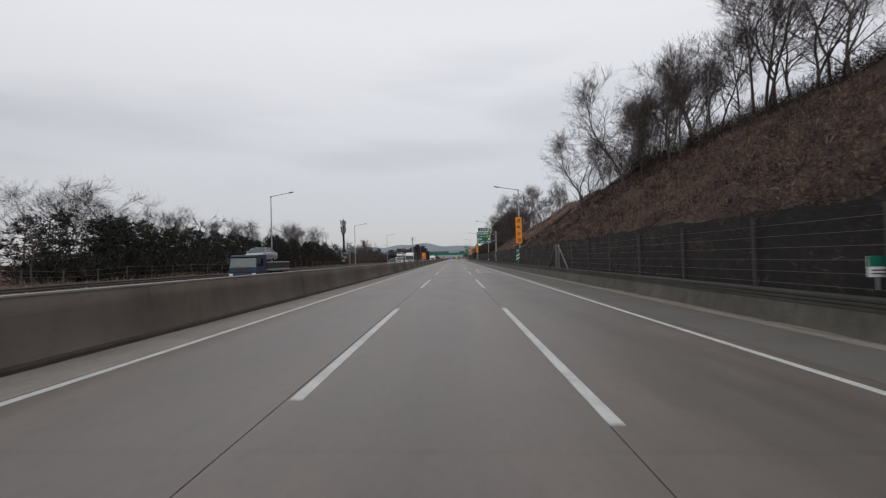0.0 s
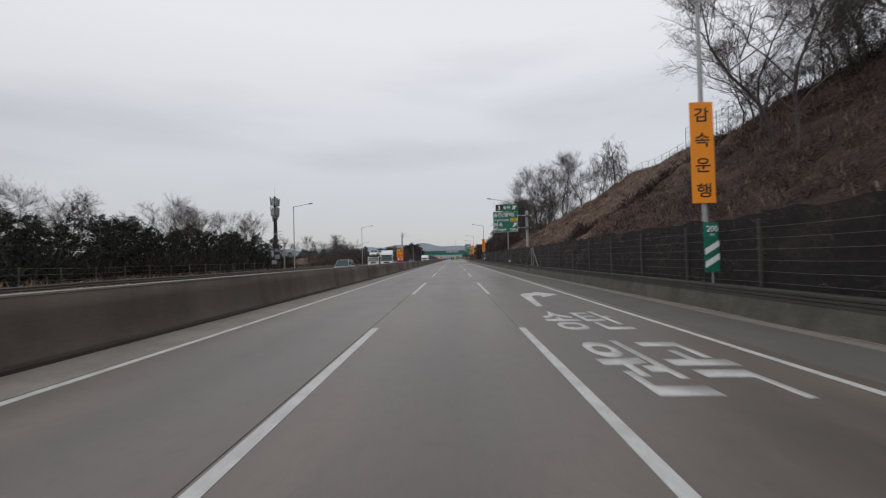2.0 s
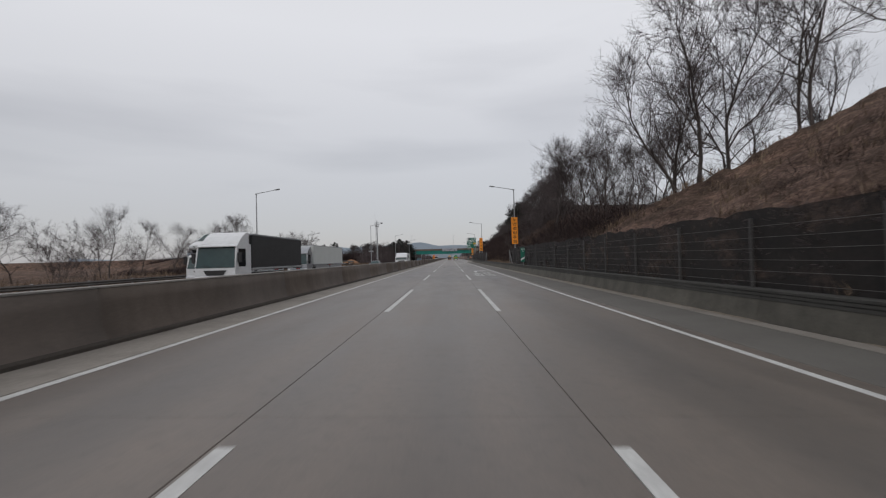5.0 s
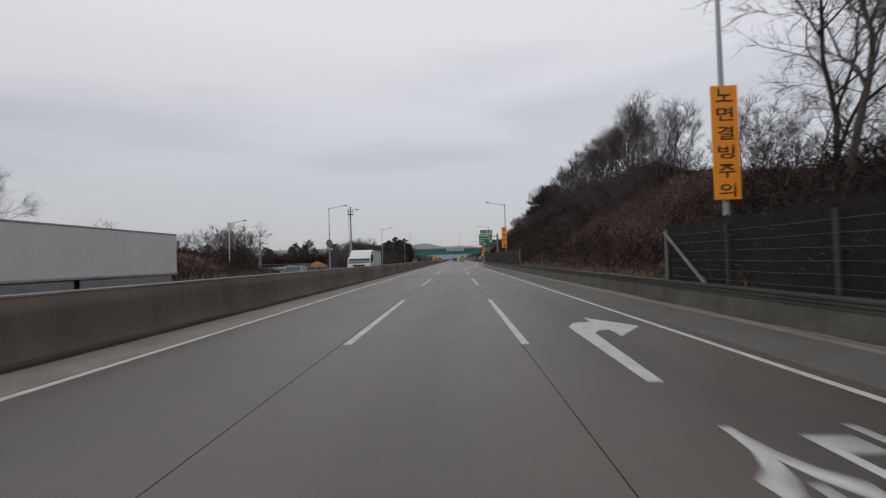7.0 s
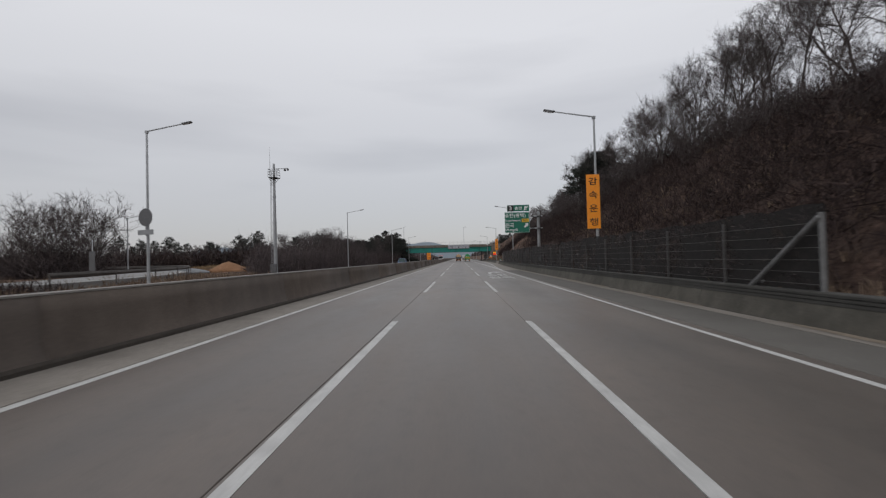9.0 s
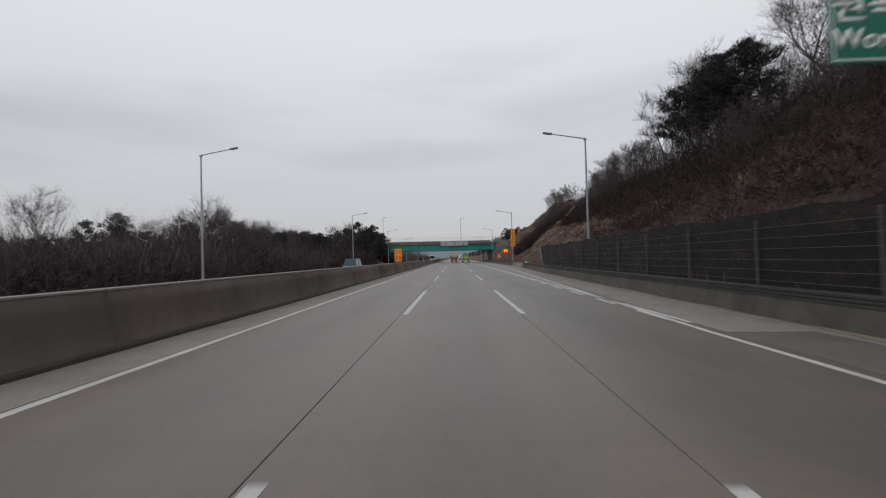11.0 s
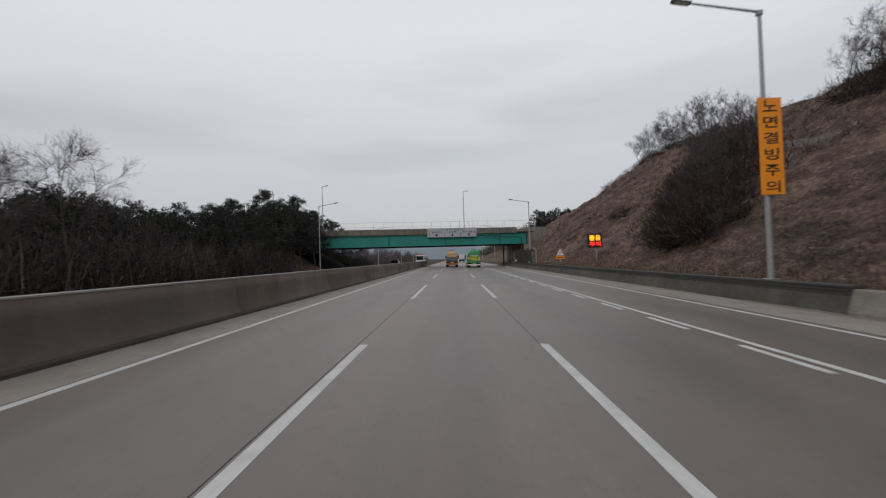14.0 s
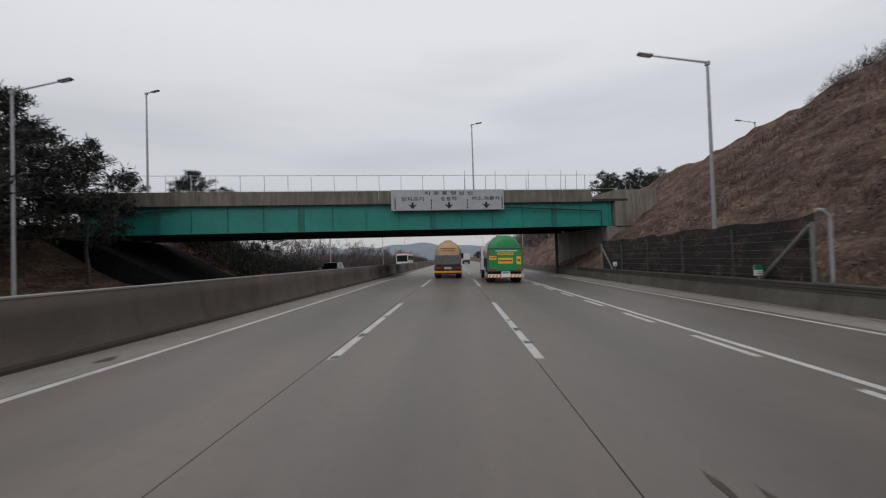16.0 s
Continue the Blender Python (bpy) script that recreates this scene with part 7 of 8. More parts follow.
clods(field(6000, 41, patchy(0.0, 11.0), 300, 414) + field(1500, 42, patchy(0.05, 12.0), 86, 132), 0.04, 0.15, 41)
step_pts = field(170, 51, lambda y, rng: wall_x(y) + rng.uniform(1, 17), 332.4, 336.0)
tangle("bramble", "dry brambles over the slope steps", step_pts, sizes(step_pts, 0.3, 0.6), 22, 0.012, M_GRASS, 51)
foot_pts = field(1500, 6, lambda y, rng: wall_x(y) + 0.5 + rng.uniform(0, 0.6), -20, 412)
scatter("dry_weeds", "straw-coloured weeds behind the wall", foot_pts, [seedling.uniform(0.2, 0.55) for _ in foot_pts], 0.4, 7, 0.02, M_GRASS, 4, 1.0)
mound_straw = [(x, y, ground_z(x, y)) for x, y in ((-40.5 + seedling.gauss(0, 3.6), 276 + seedling.gauss(0, 3.4)) for _ in range(700)) if y > 267 + 0.5 * (x + 41)]
tangle("straw", "golden dry grass on the mound beside the ramp", mound_straw, sizes(mound_straw, 0.3, 0.7), 26, 0.03, M_STRAW, 75, 0.8)
left_pts = field(2800, 7, lambda y, rng: -23.8 - rng.expovariate(0.16), -20, 260)
scatter("dry_grass", "dry brown grass on the far verge", left_pts, [seedling.uniform(0.4, 0.9) for _ in left_pts], 0.35, 8, 0.028, M_GRASS, 5, 0.8)
mound_pts = field(2600, 8, lambda y, rng: -26 - rng.uniform(0, 20), 172, 232)
scatter("brushwood", "brown brushwood on the mound", mound_pts, [seedling.uniform(0.5, 1.3) for _ in mound_pts], 0.35, 11, 0.022, M_BRUSH, 6, 0.8)
thick_pts = [p for p in field(1800, 9, lambda y, rng: -26 - rng.uniform(0, 8), 258, 398) if p[1] > 284 or -p[0] < 0.46 * (p[1] - 203)]
scatter("thicket", "dense grey-brown thicket of bare stems", thick_pts, sizes(thick_pts, 3.0, 6.8), 0.2, 7, 0.02, M_THICKET, 7, 0.55)
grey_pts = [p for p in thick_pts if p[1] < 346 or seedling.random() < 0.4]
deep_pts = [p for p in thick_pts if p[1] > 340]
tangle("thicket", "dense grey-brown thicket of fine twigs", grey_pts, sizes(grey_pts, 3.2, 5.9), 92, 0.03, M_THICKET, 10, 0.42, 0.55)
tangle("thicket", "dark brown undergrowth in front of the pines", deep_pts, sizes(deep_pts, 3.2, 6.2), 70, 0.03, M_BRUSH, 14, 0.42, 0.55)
under_pts = field(1500, 10, lambda y, rng: -33 - rng.uniform(0, 8), 40, 136)
tangle("thicket", "dark undergrowth below the pine belt", under_pts[::2], sizes(under_pts[::2], 2.4, 4.6), 60, 0.05, M_NEEDLE, 8)
tangle("thicket", "dark brown undergrowth below the pine belt", under_pts[1::2], sizes(under_pts[1::2], 2.2, 4.2), 60, 0.05, M_BRUSH, 68)
far_pts = field(900, 11, lambda y, rng: -26 - rng.uniform(0, 10), 445, 760) + field(600, 12, lambda y, rng: 16 + rng.uniform(0, 10), 440, 760) 
tangle("thicket", "distant grey-brown winter scrub", far_pts, sizes(far_pts, 3.4, 6.2), 45, 0.07, M_THICKET, 9, 0.5)
pine_floor = field(420, 36, lambda y, rng: rng.uniform(-40, -23.3), 428, 454) + field(60, 37, lambda y, rng: rng.uniform(-40, -31), 388, 411)
tangle("thicket", "dark evergreen undergrowth by the bridge", pine_floor, sizes(pine_floor, 1.8, 4.2), 90, 0.04, M_NEEDLE, 36, 0.5, 0.7)
band_pts = field(1500, 13, lambda y, rng: -28 - rng.uniform(0, 100), 300, 316)
tangle("thicket", "dark band of far winter wood", band_pts, sizes(band_pts, 4.0, 6.6), 45, 0.1, M_BRUSH, 13, 0.5)
clump_pts = [(-54 + seedling.gauss(0, 3.2), 261 + seedling.gauss(0, 2.4), 0) for _ in range(90)]
clump_pts = [(x, y, ground_z(x, y)) for x, y, z in clump_pts]
tangle("thicket", "grey-brown brush round the shrubs on the mound", clump_pts, sizes(clump_pts, 4.0, 8.0), 90, 0.03, M_TWIG, 12)


# vehicles; each stands on its wheels and heads along its own +y
def wheel(root, x, y, r=0.5, w=0.28, dual=False):
    s = 1 if x > 0 else -1
    w = w * 2 if dual else w
    x0, x1 = (x - w, x) if s > 0 else (x, x + w)
    ob = part("wheel", Build().tube((x0 + w * 0.12, y, r), (x1 - w * 0.12, y, r), r, r, 18).tube((x0, y, r), (x0 + w * 0.12, y, r), r * 0.9, r, 18, False).tube((x1 - w * 0.12, y, r), (x1, y, r), r, r * 0.9, 18, False), M_RUBBER, root)
    xo = x1 if s > 0 else x0
    part("rim", Build().tube((xo - s * 0.06, y, r), (xo + s * 0.012, y, r), r * 0.6, r * 0.52, 14).tube((xo, y, r), (xo + s * 0.05, y, r), r * 0.2, r * 0.16, 10), M_GALV, ob)


def plate(root, y, z, s):
    part("number_plate", Build().box(-0.3, 0.3, min(y, y + s * 0.02), max(y, y + s * 0.02), z - 0.09, z + 0.09), M_PLATE, root)
    part("plate_bar", Build().box(-0.22, 0.22, min(y + s * 0.021, y + s * 0.026), max(y + s * 0.021, y + s * 0.026), z - 0.03, z + 0.03), M_BLACK, root)


def cab(root, y, paint, high=2.9, deflector=True, width=2.45):
    """A lorry cab whose front is at y + 2.1."""
    w = width / 2
    prof = [(y, 0.75), (y + 2.06, 0.75), (y + 2.14, 1.05), (y + 2.12, 1.42), (y + 1.86, high - 0.12), (y + 1.72, high - 0.02), (y + 1.5, high), (y, high)]
    body = part("cab", Build().prism(prof, "x", -w, w), paint, root)
    part("windscreen", Build().add([(-w + 0.05, y + 2.135, 1.45), (w - 0.05, y + 2.135, 1.45), (w - 0.12, y + 1.9, high - 0.16), (-w + 0.12, y + 1.9, high - 0.16),
                                    (-w + 0.05, y + 2.05, 1.45), (w - 0.05, y + 2.05, 1.45), (w - 0.12, y + 1.8, high - 0.16), (-w + 0.12, y + 1.8, high - 0.16)],
                                   [(0, 1, 2, 3), (7, 6, 5, 4), (0, 4, 5, 1), (1, 5, 6, 2), (2, 6, 7, 3), (3, 7, 4, 0)]), M_SCREEN, body, "tinted windscreen")
    part("sun_visor", Build().box(-w + 0.08, w - 0.08, y + 1.86, y + 2.1, high - 0.2, high - 0.12, 0.02), paint, body)
    for xx in (-0.55, 0.25):
        part("wiper", Build().tube((xx, y + 2.15, 1.47), (xx + 0.55, y + 2.12, 1.62), 0.014, 0.01, 4), M_BLACK, body)
    part("grille", Build().prism([(-0.7, 1.3), (0.7, 1.3), (0.5, 1.0), (-0.5, 1.0)], "y", y + 2.1, y + 2.165), M_CHASSIS, body)
    part("bumper", Build().box(-w - 0.01, w + 0.01, y + 1.9, y + 2.22, 0.4, 0.95, 0.06), paint, body)
    part("lower_grille", Build().box(-0.6, 0.6, y + 2.215, y + 2.235, 0.48, 0.72, 0.01), M_CHASSIS, body)
    for s in (-1, 1):
        part("headlight", Build().box(s * w - 0.36 if s > 0 else -w + 0.02, s * w - 0.02 if s > 0 else -w + 0.36, y + 2.16, y + 2.235, 0.72, 0.92, 0.02), M_HEAD, body)
        part("side_window", Build().box(s * w - 0.01, s * w + 0.012, y + 0.75, y + 1.7, 1.5, high - 0.3, 0.005) if s > 0 else Build().box(-w - 0.012, -w + 0.01, y + 0.75, y + 1.7, 1.5, high - 0.3, 0.005), M_GLASS, body)
        part("mirror", Build().box(s * (w + 0.05), s * (w + 0.3), y + 1.85, y + 1.98, 1.75, 2.35, 0.03) if s > 0 else Build().box(-w - 0.3, -w - 0.05, y + 1.85, y + 1.98, 1.75, 2.35, 0.03), M_CHASSIS, body)
        part("step", Build().box(s * w - 0.3 if s > 0 else -w - 0.02, w + 0.02 if s > 0 else -w + 0.3, y + 0.9, y + 1.5, 0.42, 0.72, 0.02), M_CHASSIS, body)
    if deflector:
        part("wind_deflector", Build().prism([(y + 0.1, high + 0.004), (y + 1.55, high + 0.004), (y + 1.35, high + 0.2), (y + 0.95, high + 0.5), (y + 0.5, high + 0.7), (y + 0.1, high + 0.78)], "x", -w + 0.08, w - 0.08), paint, body)
    for s in (-1, 1):
        wheel(root, s * (w - 0.03), y + 1.05)


def frame_rails(root, y0, y1):
    part("chassis", Build().box(-0.45, -0.3, y0, y1, 0.65, 0.95, 0.01).box(0.3, 0.45, y0, y1, 0.65, 0.95, 0.01).box(-1.0, 1.0, y0 + 0.02, y0 + 0.2, 0.55, 0.85, 0.02), M_CHASSIS, root)


def tail_lamps(root, y, z, xs=(0.85, 1.02)):
    for s in (-1, 1):
        for x in xs:
            part("tail_lamp", Build().box(s * x - 0.075, s * x + 0.075, y - 0.03, y, z - 0.06, z + 0.06, 0.01), M_TAIL, root)


def tanker(label, x, y, z, tank_paint, rear):
    root = thing("tanker_truck", label, "truck", pose(x, y, z, 0, 1.1, 0), "lorries ahead")
    frame_rails(root, 0.1, 9.6)
    ring = lambda yy, s: [(s * 1.13 * math.cos(a), yy, 2.28 + s * 1.06 * math.sin(a)) for a in (2 * math.pi * i / 28 for i in range(28))]
    tank = part("tank", Build().loft([ring(0.1, 0.55), ring(0.18, 0.82), ring(0.34, 0.96), ring(0.6, 1.0), ring(7.0, 1.0), ring(7.25, 0.93), ring(7.4, 0.6)]), tank_paint if rear == "tan" else M_TRUCKWHITE, root, smooth=True)
    if rear == "green":
        part("rear_shell", Build().loft([ring(0.02, 0.6), ring(0.08, 0.86), ring(0.22, 0.985), ring(0.5, 1.02), ring(1.3, 1.02)], True), tank_paint, tank, "green rear shell", smooth=True)
    for k in range(4):
        part("band", Build().loft([ring(1.6 + 1.5 * k, 1.012), ring(1.68 + 1.5 * k, 1.012)]), M_TRUCKGREY if rear == "tan" else M_GALV, tank)
    part("walkway", Build().box(-0.35, 0.35, 1.0, 6.6, 3.33, 3.38, 0.01), M_TRUCKGREY, tank)
    part("manhole", Build().tube((0, 3.6, 3.3), (0, 3.6, 3.5), 0.3, 0.28, 14), M_TRUCKGREY, tank)
    for s in (-1, 1):
        part("saddle", Build().box(s * 0.95 - 0.12, s * 0.95 + 0.12, 0.6, 7.0, 0.95, 1.75, 0.03), M_CHASSIS, root)
        part("mudguard", Build().box(min(s * 0.72, s * 1.23), max(s * 0.72, s * 1.23), 0.45, 3.3, 1.02, 1.12, 0.03), M_CHASSIS, root)
    if rear == "tan":
        part("rear_cabinet", Build().box(-1.16, 1.16, -0.25, 0.55, 1.18, 2.05, 0.04), M_TRUCKGREY, root, "scuffed grey rear cabinet")
        part("cabinet_door", Build().box(-1.02, -0.04, -0.275, -0.25, 1.24, 1.98, 0.01), M_TRUCKGREY, root)
        part("cabinet_door", Build().box(0.04, 1.02, -0.275, -0.25, 1.24, 1.98, 0.01), M_TRUCKGREY, root)
        part("rear_frame", Build().box(-1.2, 1.2, -0.25, 0.3, 0.72, 1.15, 0.03), M_CHASSIS, root)
        part("reflective_strip", Build().box(-1.2, 1.2, -0.31, -0.26, 0.5, 0.66, 0.01), M_ORANGE, root, "orange reflective strip")
        part("bumper", Build().box(-1.2, 1.2, -0.26, 0.0, 0.34, 0.5, 0.02), M_CHASSIS, root)
        part("name_bar", Build().box(-0.7, 0.7, 0.08, 0.17, 2.62, 2.68), M_DARKRED, tank, "faint brown line of writing")
        part("name_bar", Build().box(-0.55, 0.55, 0.06, 0.16, 2.42, 2.47), M_DARKRED, tank)
        plate(root, -0.3, 0.92, -1)
        tail_lamps(root, -0.26, 0.92)
    else:
        part("rear_cabinet", Build().box(-1.2, 1.2, -0.35, 0.5, 0.82, 2.42, 0.06), tank_paint, root, "green rear cabinet")
        part("cabinet_rim", Build().box(-1.22, 1.22, -0.37, -0.3, 2.38, 2.46, 0.02), M_TRUCKGREY, root)
        for xx, zz, w, h in ((-0.55, 1.95, 1.1, 0.17), (-0.5, 1.35, 1.0, 0.4), (0.75, 1.3, 0.32, 0.55), (-1.12, 1.62, 0.5, 0.26)):
            part("hazard_panel", Build().box(xx, xx + w, -0.372, -0.352, zz, zz + h, 0.004), M_YELLOW, root, "yellow hazard panel")
            part("panel_bar", Build().box(xx + 0.06, xx + w - 0.06, -0.378, -0.3735, zz + h * 0.4, zz + h * 0.62), M_DARKRED, root)
        part("name_bar", Build().box(-0.7, 0.8, -0.362, -0.352, 2.2, 2.26), M_WHITE, root, "white unreadable line")
        part("bumper", Build().box(-1.22, 1.22, -0.42, -0.1, 0.4, 0.62, 0.02), M_WHITE, root)
        for k in range(10):
            if k not in (4, 5):
                xx = -1.2 + 0.245 * k
                part("stripe", Build().prism([(xx, 0.41), (xx + 0.11, 0.41), (xx + 0.2, 0.61), (xx + 0.09, 0.61)], "y", -0.43, -0.421), M_ORANGE, root, "orange bumper stripe")
        plate(root, -0.37, 0.72, -1)
        tail_lamps(root, -0.355, 0.95, (0.75, 0.92, 1.09))
        for s in (-1, 1):
            part("marker_lamp", Build().box(s * 1.2 - 0.07, s * 1.2 + 0.07, -0.37, -0.25, 1.9, 2.15, 0.02), M_TAIL, root)
    for yy in (1.0, 2.3):
        for s in (-1, 1):
            wheel(root, s * 1.2, yy, 0.5, 0.27, True)
    cab(root, 7.7, M_TRUCKWHITE if rear == "green" else M_TAN, 2.75, False)
    part("fuel_tank", Build().tube((-0.85, 4.2, 0.75), (-0.85, 5.4, 0.75), 0.3, 0.3, 14), M_GALV, root)
    return root


tanker("tan and grey tanker lorry in the middle lane", -0.4, 417.4, road_z(-0.4), M_TAN, "tan")
tanker("green tanker lorry with yellow hazard panels", 3.75, 408.9, road_z(3.75), M_TRUCKGREEN, "green")


def oncoming(name, label, x, y):
    return thing(name, label, "truck" if "truck" in name or "lorry" in name else "car", pose(x, y, 0.0165 * (x + 14.85), 0, 0, 180), "oncoming traffic")


def box_lorry(label, x, y_front, paint, box_paint, length, box_h, cab_h, floor, axles, skirt=True, deflector=True, trailer=False):
    """A box lorry whose nose stands at y_front, coming the other way."""
    root = oncoming("box_truck", label, x, y_front)
    cab(root, -2.2, paint, cab_h, deflector)
    y1 = -2.35 if not trailer else -2.75
    frame_rails(root, y1 - length, -0.2 - 2.0)
    b = part("cargo_box", Build().box(-1.24, 1.24, y1 - length, y1, floor, box_h, 0.03), box_paint, root)
    part("top_rail", Build().box(-1.26, 1.26, y1 - length - 0.01, y1 + 0.01, box_h - 0.1, box_h + 0.01, 0.02), M_GALV, b)
    part("bottom_rail", Build().box(-1.26, 1.26, y1 - length - 0.01, y1 + 0.01, floor - 0.06, floor + 0.08, 0.02), M_GALV, b)
    for s in (-1, 1):
        if skirt:
            n = 2
            seg = (length - 1.0) / n
            for k in range(n):
                ya = y1 - length + 0.4 + seg * k
                part("side_skirt", Build().box(s * 1.2 - 0.02, s * 1.2 + 0.02, ya + 0.15, ya + seg - 0.2, 0.5, floor - 0.1, 0.01), paint if paint is not M_BLUECAB else M_TRUCKGREY, root)
        for ya in axles:
            wheel(root, s * 1.2, y1 - length + ya, 0.48, 0.26, True)
    tail_lamps(root, y1 - length, floor - 0.2)
    return root


box_lorry("white articulated lorry with long box trailer", -18.9, 166.6, M_SILVER, M_TRAILER, 15.5, 3.9, 2.95, 1.35, (1.5, 2.8, 4.1, 13.6), trailer=True)
box_lorry("white box lorry with rounded wind deflector", -10.0, 203.9, M_TRUCKWHITE, M_TRAILER, 4.7, 2.84, 2.12, 1.15, (1.3,))
box_lorry("dark blue lorry with a dark low body", -18.6, 39.0, M_BLUECAB, M_CHASSIS, 5.6, 1.9, 2.55, 1.15, (1.4, 2.7), skirt=False, deflector=False)
box_lorry("white lorry with black windscreen and dark box", -13.8, 137.5, M_TRUCKWHITE, M_CHASSIS, 9.5, 3.6, 2.9, 1.3, (1.6, 2.9), skirt=False)


far_lorry = box_lorry("white box lorry far down the motorway", 3.6, 541.0, M_TRUCKWHITE, M_TRAILER, 9.5, 3.6, 2.8, 1.3, (1.6, 2.9), skirt=False)
far_lorry.matrix_basis = pose(3.6, 541.0, road_z(3.6), 0, 0, 0)
far_lorry["group"] = "lorries ahead"


def car(name, label, x, y_nose, paint, length=4.6, height=1.47, width=1.82, van=False, lift=0.0):
    root = oncoming(name, label, x, y_nose)
    w, l, h = width / 2, length, height
    belt = 0.92 + lift if not van else 1.05
    def ring(yy, z0, z1, wb, wt):
        m = (z0 + z1) / 2
        half = [(wb * 0.84, z0), (wb * 0.95, z0 + (z1 - z0) * 0.16), (wb, m), ((wb + wt) / 2 + 0.01, z1 - (z1 - z0) * 0.12), (wt, z1)]
        return [(x, yy, z) for x, z in half] + [(-x, yy, z) for x, z in reversed(half)]
    hood = belt - 0.18 if not van else belt - 0.05
    part("body", Build().loft([ring(-l, 0.35, belt - 0.12, w * 0.86, w * 0.8), ring(-l + 0.15, 0.24, belt, w * 0.97, w * 0.9), ring(-l * 0.6, 0.2, belt + 0.02, w, w * 0.93),
                               ring(-l * 0.3, 0.2, belt, w, w * 0.93), ring(-0.55, 0.22, hood, w * 0.97, w * 0.85), ring(-0.08, 0.28, hood - 0.17, w * 0.9, w * 0.72), ring(0, 0.35, hood - 0.3, w * 0.8, w * 0.6)]), paint, root, smooth=True)
    back = -l + (0.25 if van or lift else 0.75)
    front = -1.0 if van else -l * 0.28
    b0, b1, f0, f1 = back, back + (0.2 if van or lift else 0.6), front - 0.75, front
    vs = [(-w * 0.92, b0, belt), (w * 0.92, b0, belt), (w * 0.72, b1, h - 0.05), (-w * 0.72, b1, h - 0.05), (-w * 0.92, f1, belt - 0.02), (w * 0.92, f1, belt - 0.02), (w * 0.72, f0, h - 0.05), (-w * 0.72, f0, h - 0.05)]
    part("glasshouse", Build().add(vs, [(0, 1, 2, 3), (5, 4, 7, 6), (1, 5, 6, 2), (4, 0, 3, 7), (3, 2, 6, 7), (0, 4, 5, 1)]), M_GLASS, root, "dark windows")
    lerp = lambda a, b, f: tuple(a[i] + (b[i] - a[i]) * f for i in range(3))
    lo_l, lo_r, hi_l, hi_r = ((q[0] * 0.97, q[1] + 0.012, q[2] + 0.01) for q in (vs[4], vs[5], vs[7], vs[6]))
    rows = [[lerp(lerp(lo_l, lo_r, c / 6), lerp(hi_l, hi_r, c / 6), f) for c in range(7)] for f in (0.0, 0.5, 1.0)]
    rows = [[(q[0], q[1] + 0.1 * (1 - (q[0] / w) ** 2) * 0.6, q[2]) for q in row] for row in rows]
    flat = [q for row in rows for q in row]
    part("windscreen", Build().add(flat + [(q[0], q[1] - 0.11, q[2] - 0.01) for q in flat], [(r * 7 + c, r * 7 + c + 1, r * 7 + c + 8, r * 7 + c + 7) for r in (0, 1) for c in range(6)] + [(21 + r * 7 + c + 7, 21 + r * 7 + c + 8, 21 + r * 7 + c + 1, 21 + r * 7 + c) for r in (0, 1) for c in range(6)]), M_SCREEN, root, "curved tinted windscreen", smooth=True)
    part("roof", Build().loft([ring(b1 - 0.03, h - 0.075, h - 0.03, w * 0.74, w * 0.66), ring((b1 + f0) / 2, h - 0.06, h, w * 0.75, w * 0.68), ring(f0 + 0.04, h - 0.08, h - 0.035, w * 0.74, w * 0.66)]), paint, root, smooth=True)
    for s in (-1, 1):
        for ya, zb, yb, zt in ((f1, belt, f0, h - 0.05), ((f0 + b1) / 2, belt, (f0 + b1) / 2, h - 0.05), (b0, belt, b1, h - 0.05)):
            part("pillar", Build().tube((s * w * 0.925, ya, zb), (s * w * 0.725, yb, zt), 0.035, 0.03, 5), paint, root)
        for ya in (-0.85, -l + 0.85):
            wheel(root, s * w * 0.985, ya, 0.33 + lift * 0.3, 0.2)
        part("headlight", Build().box(min(s * w * 0.5, s * w * 0.84), max(s * w * 0.5, s * w * 0.84), -0.12, -0.01, hood - 0.34, hood - 0.2, 0.02), M_HEAD, root)
        part("mirror", Build().box(min(s * w, s * (w + 0.16)), max(s * w, s * (w + 0.16)), f1 - 0.25, f1 - 0.13, belt, belt + 0.13, 0.03), paint, root)
    part("grille", Build().box(-0.42, 0.42, -0.03, 0.012, hood - 0.36, hood - 0.24, 0.01), M_CHASSIS, root)
    plate(root, 0.0, 0.45, 1)
    return root


car("car", "silver saloon car on the far carriageway", -14.1, 194.0, M_SILVER)
car("car", "silver people carrier on the far carriageway", -13.9, 98.8, M_SILVER, 4.9, 1.85, 1.9, False, 0.16)
car("car", "blue delivery van on the far carriageway", -13.9, 308.6, M_BLUEVAN, 4.9, 1.92, 1.8, True)
car("car", "white sport utility car beyond the bridge", -13.2, 423.5, M_TRUCKWHITE, 4.7, 1.72, 1.88, False, 0.12)


carried_car = car("car", "pale car with blue roof carried on a lorry", -18.6, 40.6, M_SILVER, 4.3, 1.42, 1.75)
carried_car.location.z += 1.91
next(o for o in carried_car.children if o.name.startswith("roof")).data.materials[0] = M_BLUEVAN


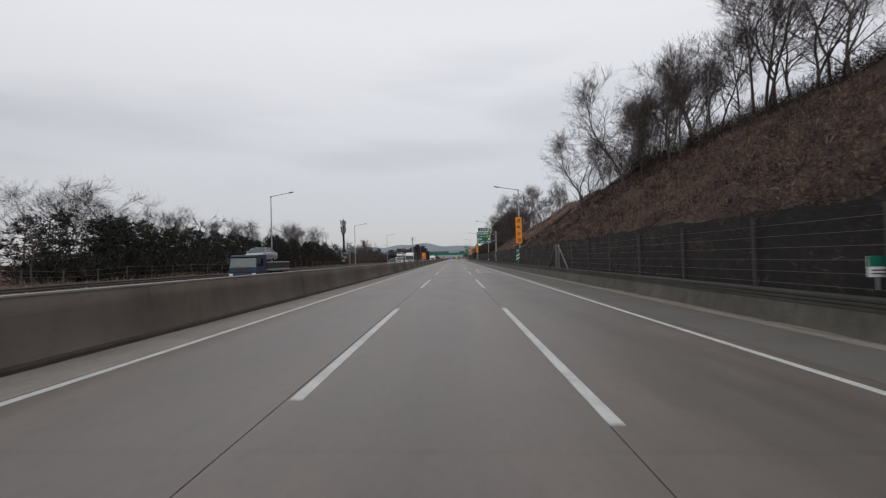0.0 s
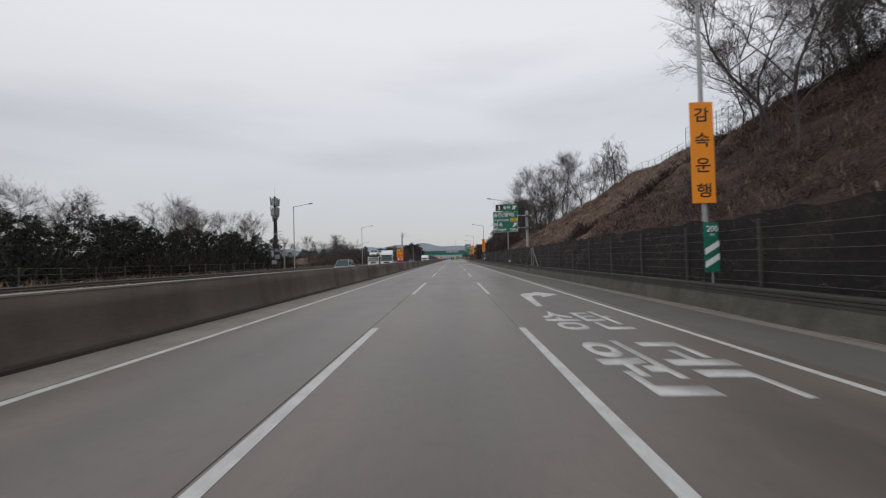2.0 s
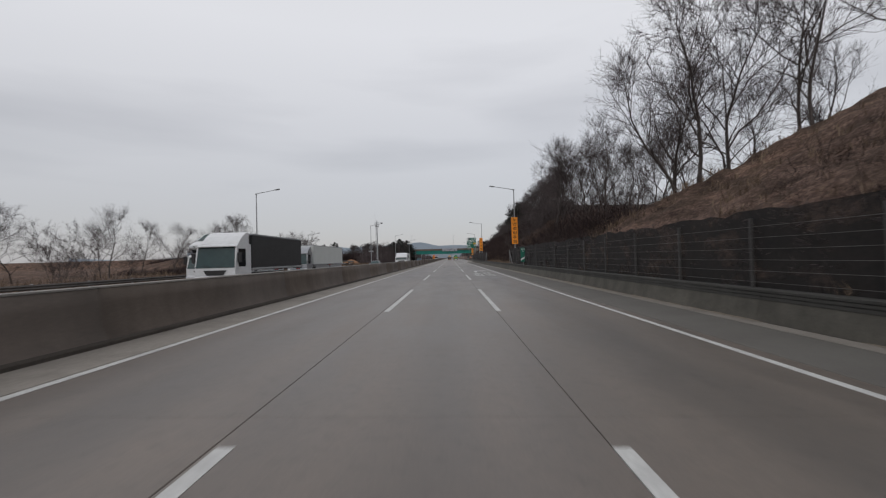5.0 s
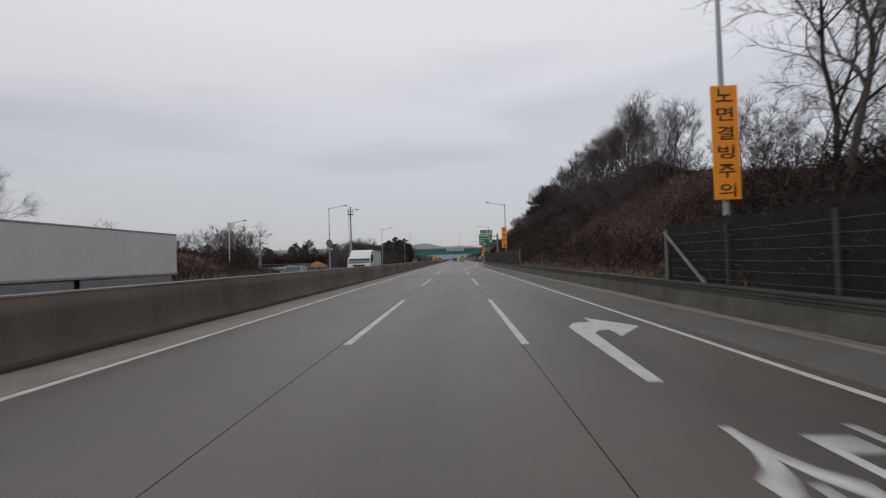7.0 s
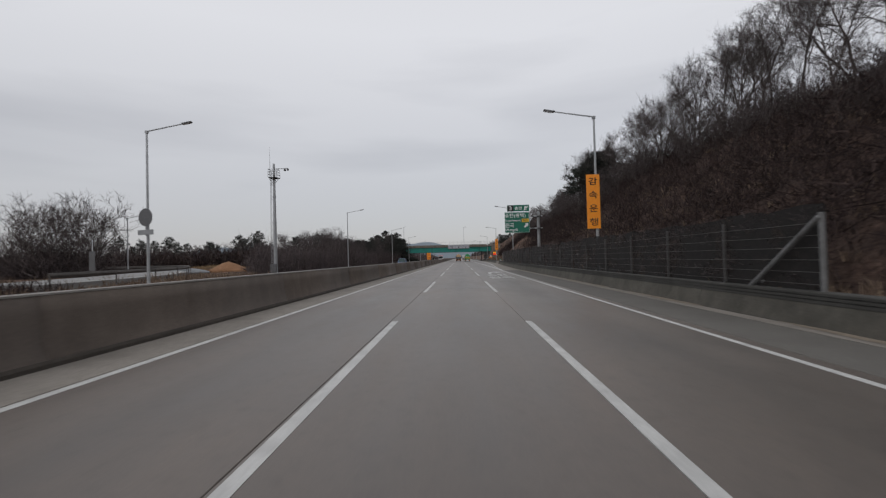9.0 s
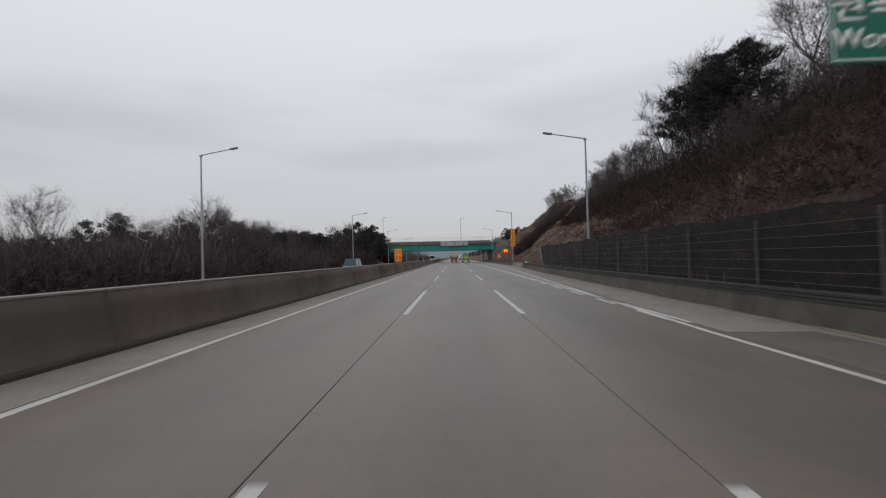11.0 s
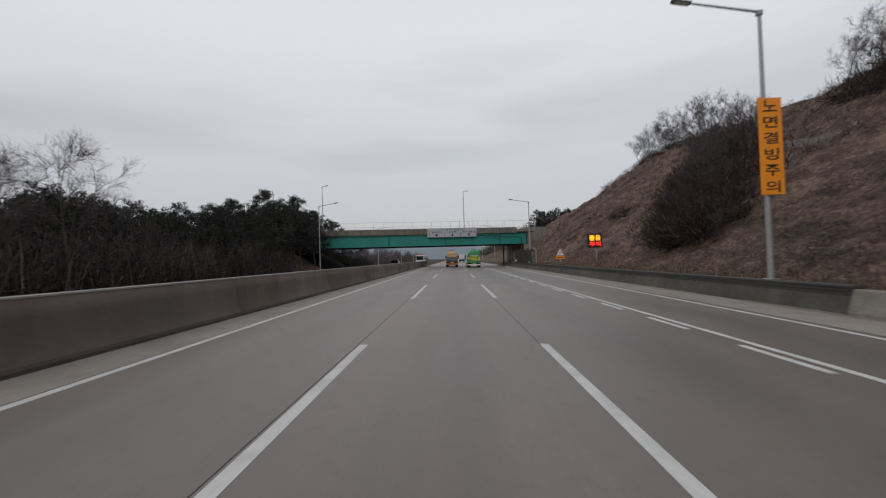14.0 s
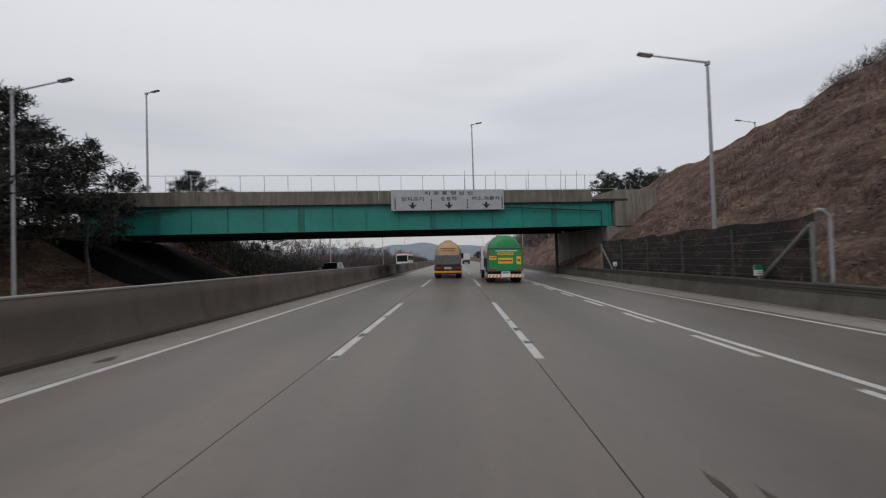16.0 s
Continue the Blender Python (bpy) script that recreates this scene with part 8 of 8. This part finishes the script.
def car_transporter(x, y_nose):
    root = oncoming("transporter_truck", "white car transporter lorry carrying white cars", x, y_nose)
    cab(root, -2.2, M_TRUCKWHITE, 2.45, False)
    frame_rails(root, -12.5, -2.2)
    part("lower_deck", Build().box(-1.2, 1.2, -12.6, -2.5, 0.95, 1.05, 0.02), M_GALV, root)
    part("upper_deck", Build().box(-1.2, 1.2, -12.6, -1.0, 2.5, 2.58, 0.02), M_GALV, root)
    for s in (-1, 1):
        for ya in (-3.0, -6.0, -9.0, -12.3):
            part("stanchion", Build().box(s * 1.16 - 0.05, s * 1.16 + 0.05, ya - 0.06, ya + 0.06, 1.05, 2.5, 0.01), M_GALV, root)
        for ya in (-10.8, -11.9):
            wheel(root, s * 1.2, ya, 0.45, 0.26, True)
    return root


car_transporter(-17.6, 143.0)
for yn, zz in ((141.5, 2.58), (147.6, 2.58), (146.6, 1.05)):
    c = car("car", "white new car carried on a transporter", -17.6, yn, M_TRUCKWHITE, 4.3, 1.45, 1.78)
    c.location = (-17.6, yn + (1.1 if zz > 2 else 0), 0.0165 * (-17.6 + 14.85) + zz)


def coach(x, y_nose):
    root = oncoming("coach_truck", "white coach with red roof front", x, y_nose)
    root.name = "coach"
    root["category"] = "bus"
    part("body", Build().box(-1.24, 1.24, -11.5, 0, 0.4, 3.1, 0.12), M_TRUCKWHITE, root)
    part("roof", Build().box(-1.2, 1.2, -11.4, -0.1, 3.1, 3.35, 0.08), M_RED, root, "red roof")
    part("windscreen", Build().box(-1.12, 1.12, -0.02, 0.03, 1.4, 2.75, 0.02), M_GLASS, root)
    for s in (-1, 1):
        for k in range(6):
            part("side_window", Build().box(min(s * 1.23, s * 1.255), max(s * 1.23, s * 1.255), -11 + 1.75 * k, -9.4 + 1.75 * k, 1.7, 2.7, 0.01), M_GLASS, root)
        for ya in (-2.6, -8.6):
            wheel(root, s * 1.2, ya, 0.48, 0.28)
        part("headlight", Build().box(s * 0.95 - 0.15, s * 0.95 + 0.15, 0.0, 0.03, 0.75, 0.95, 0.01), M_HEAD, root)


coach(-11.2, 472.0)
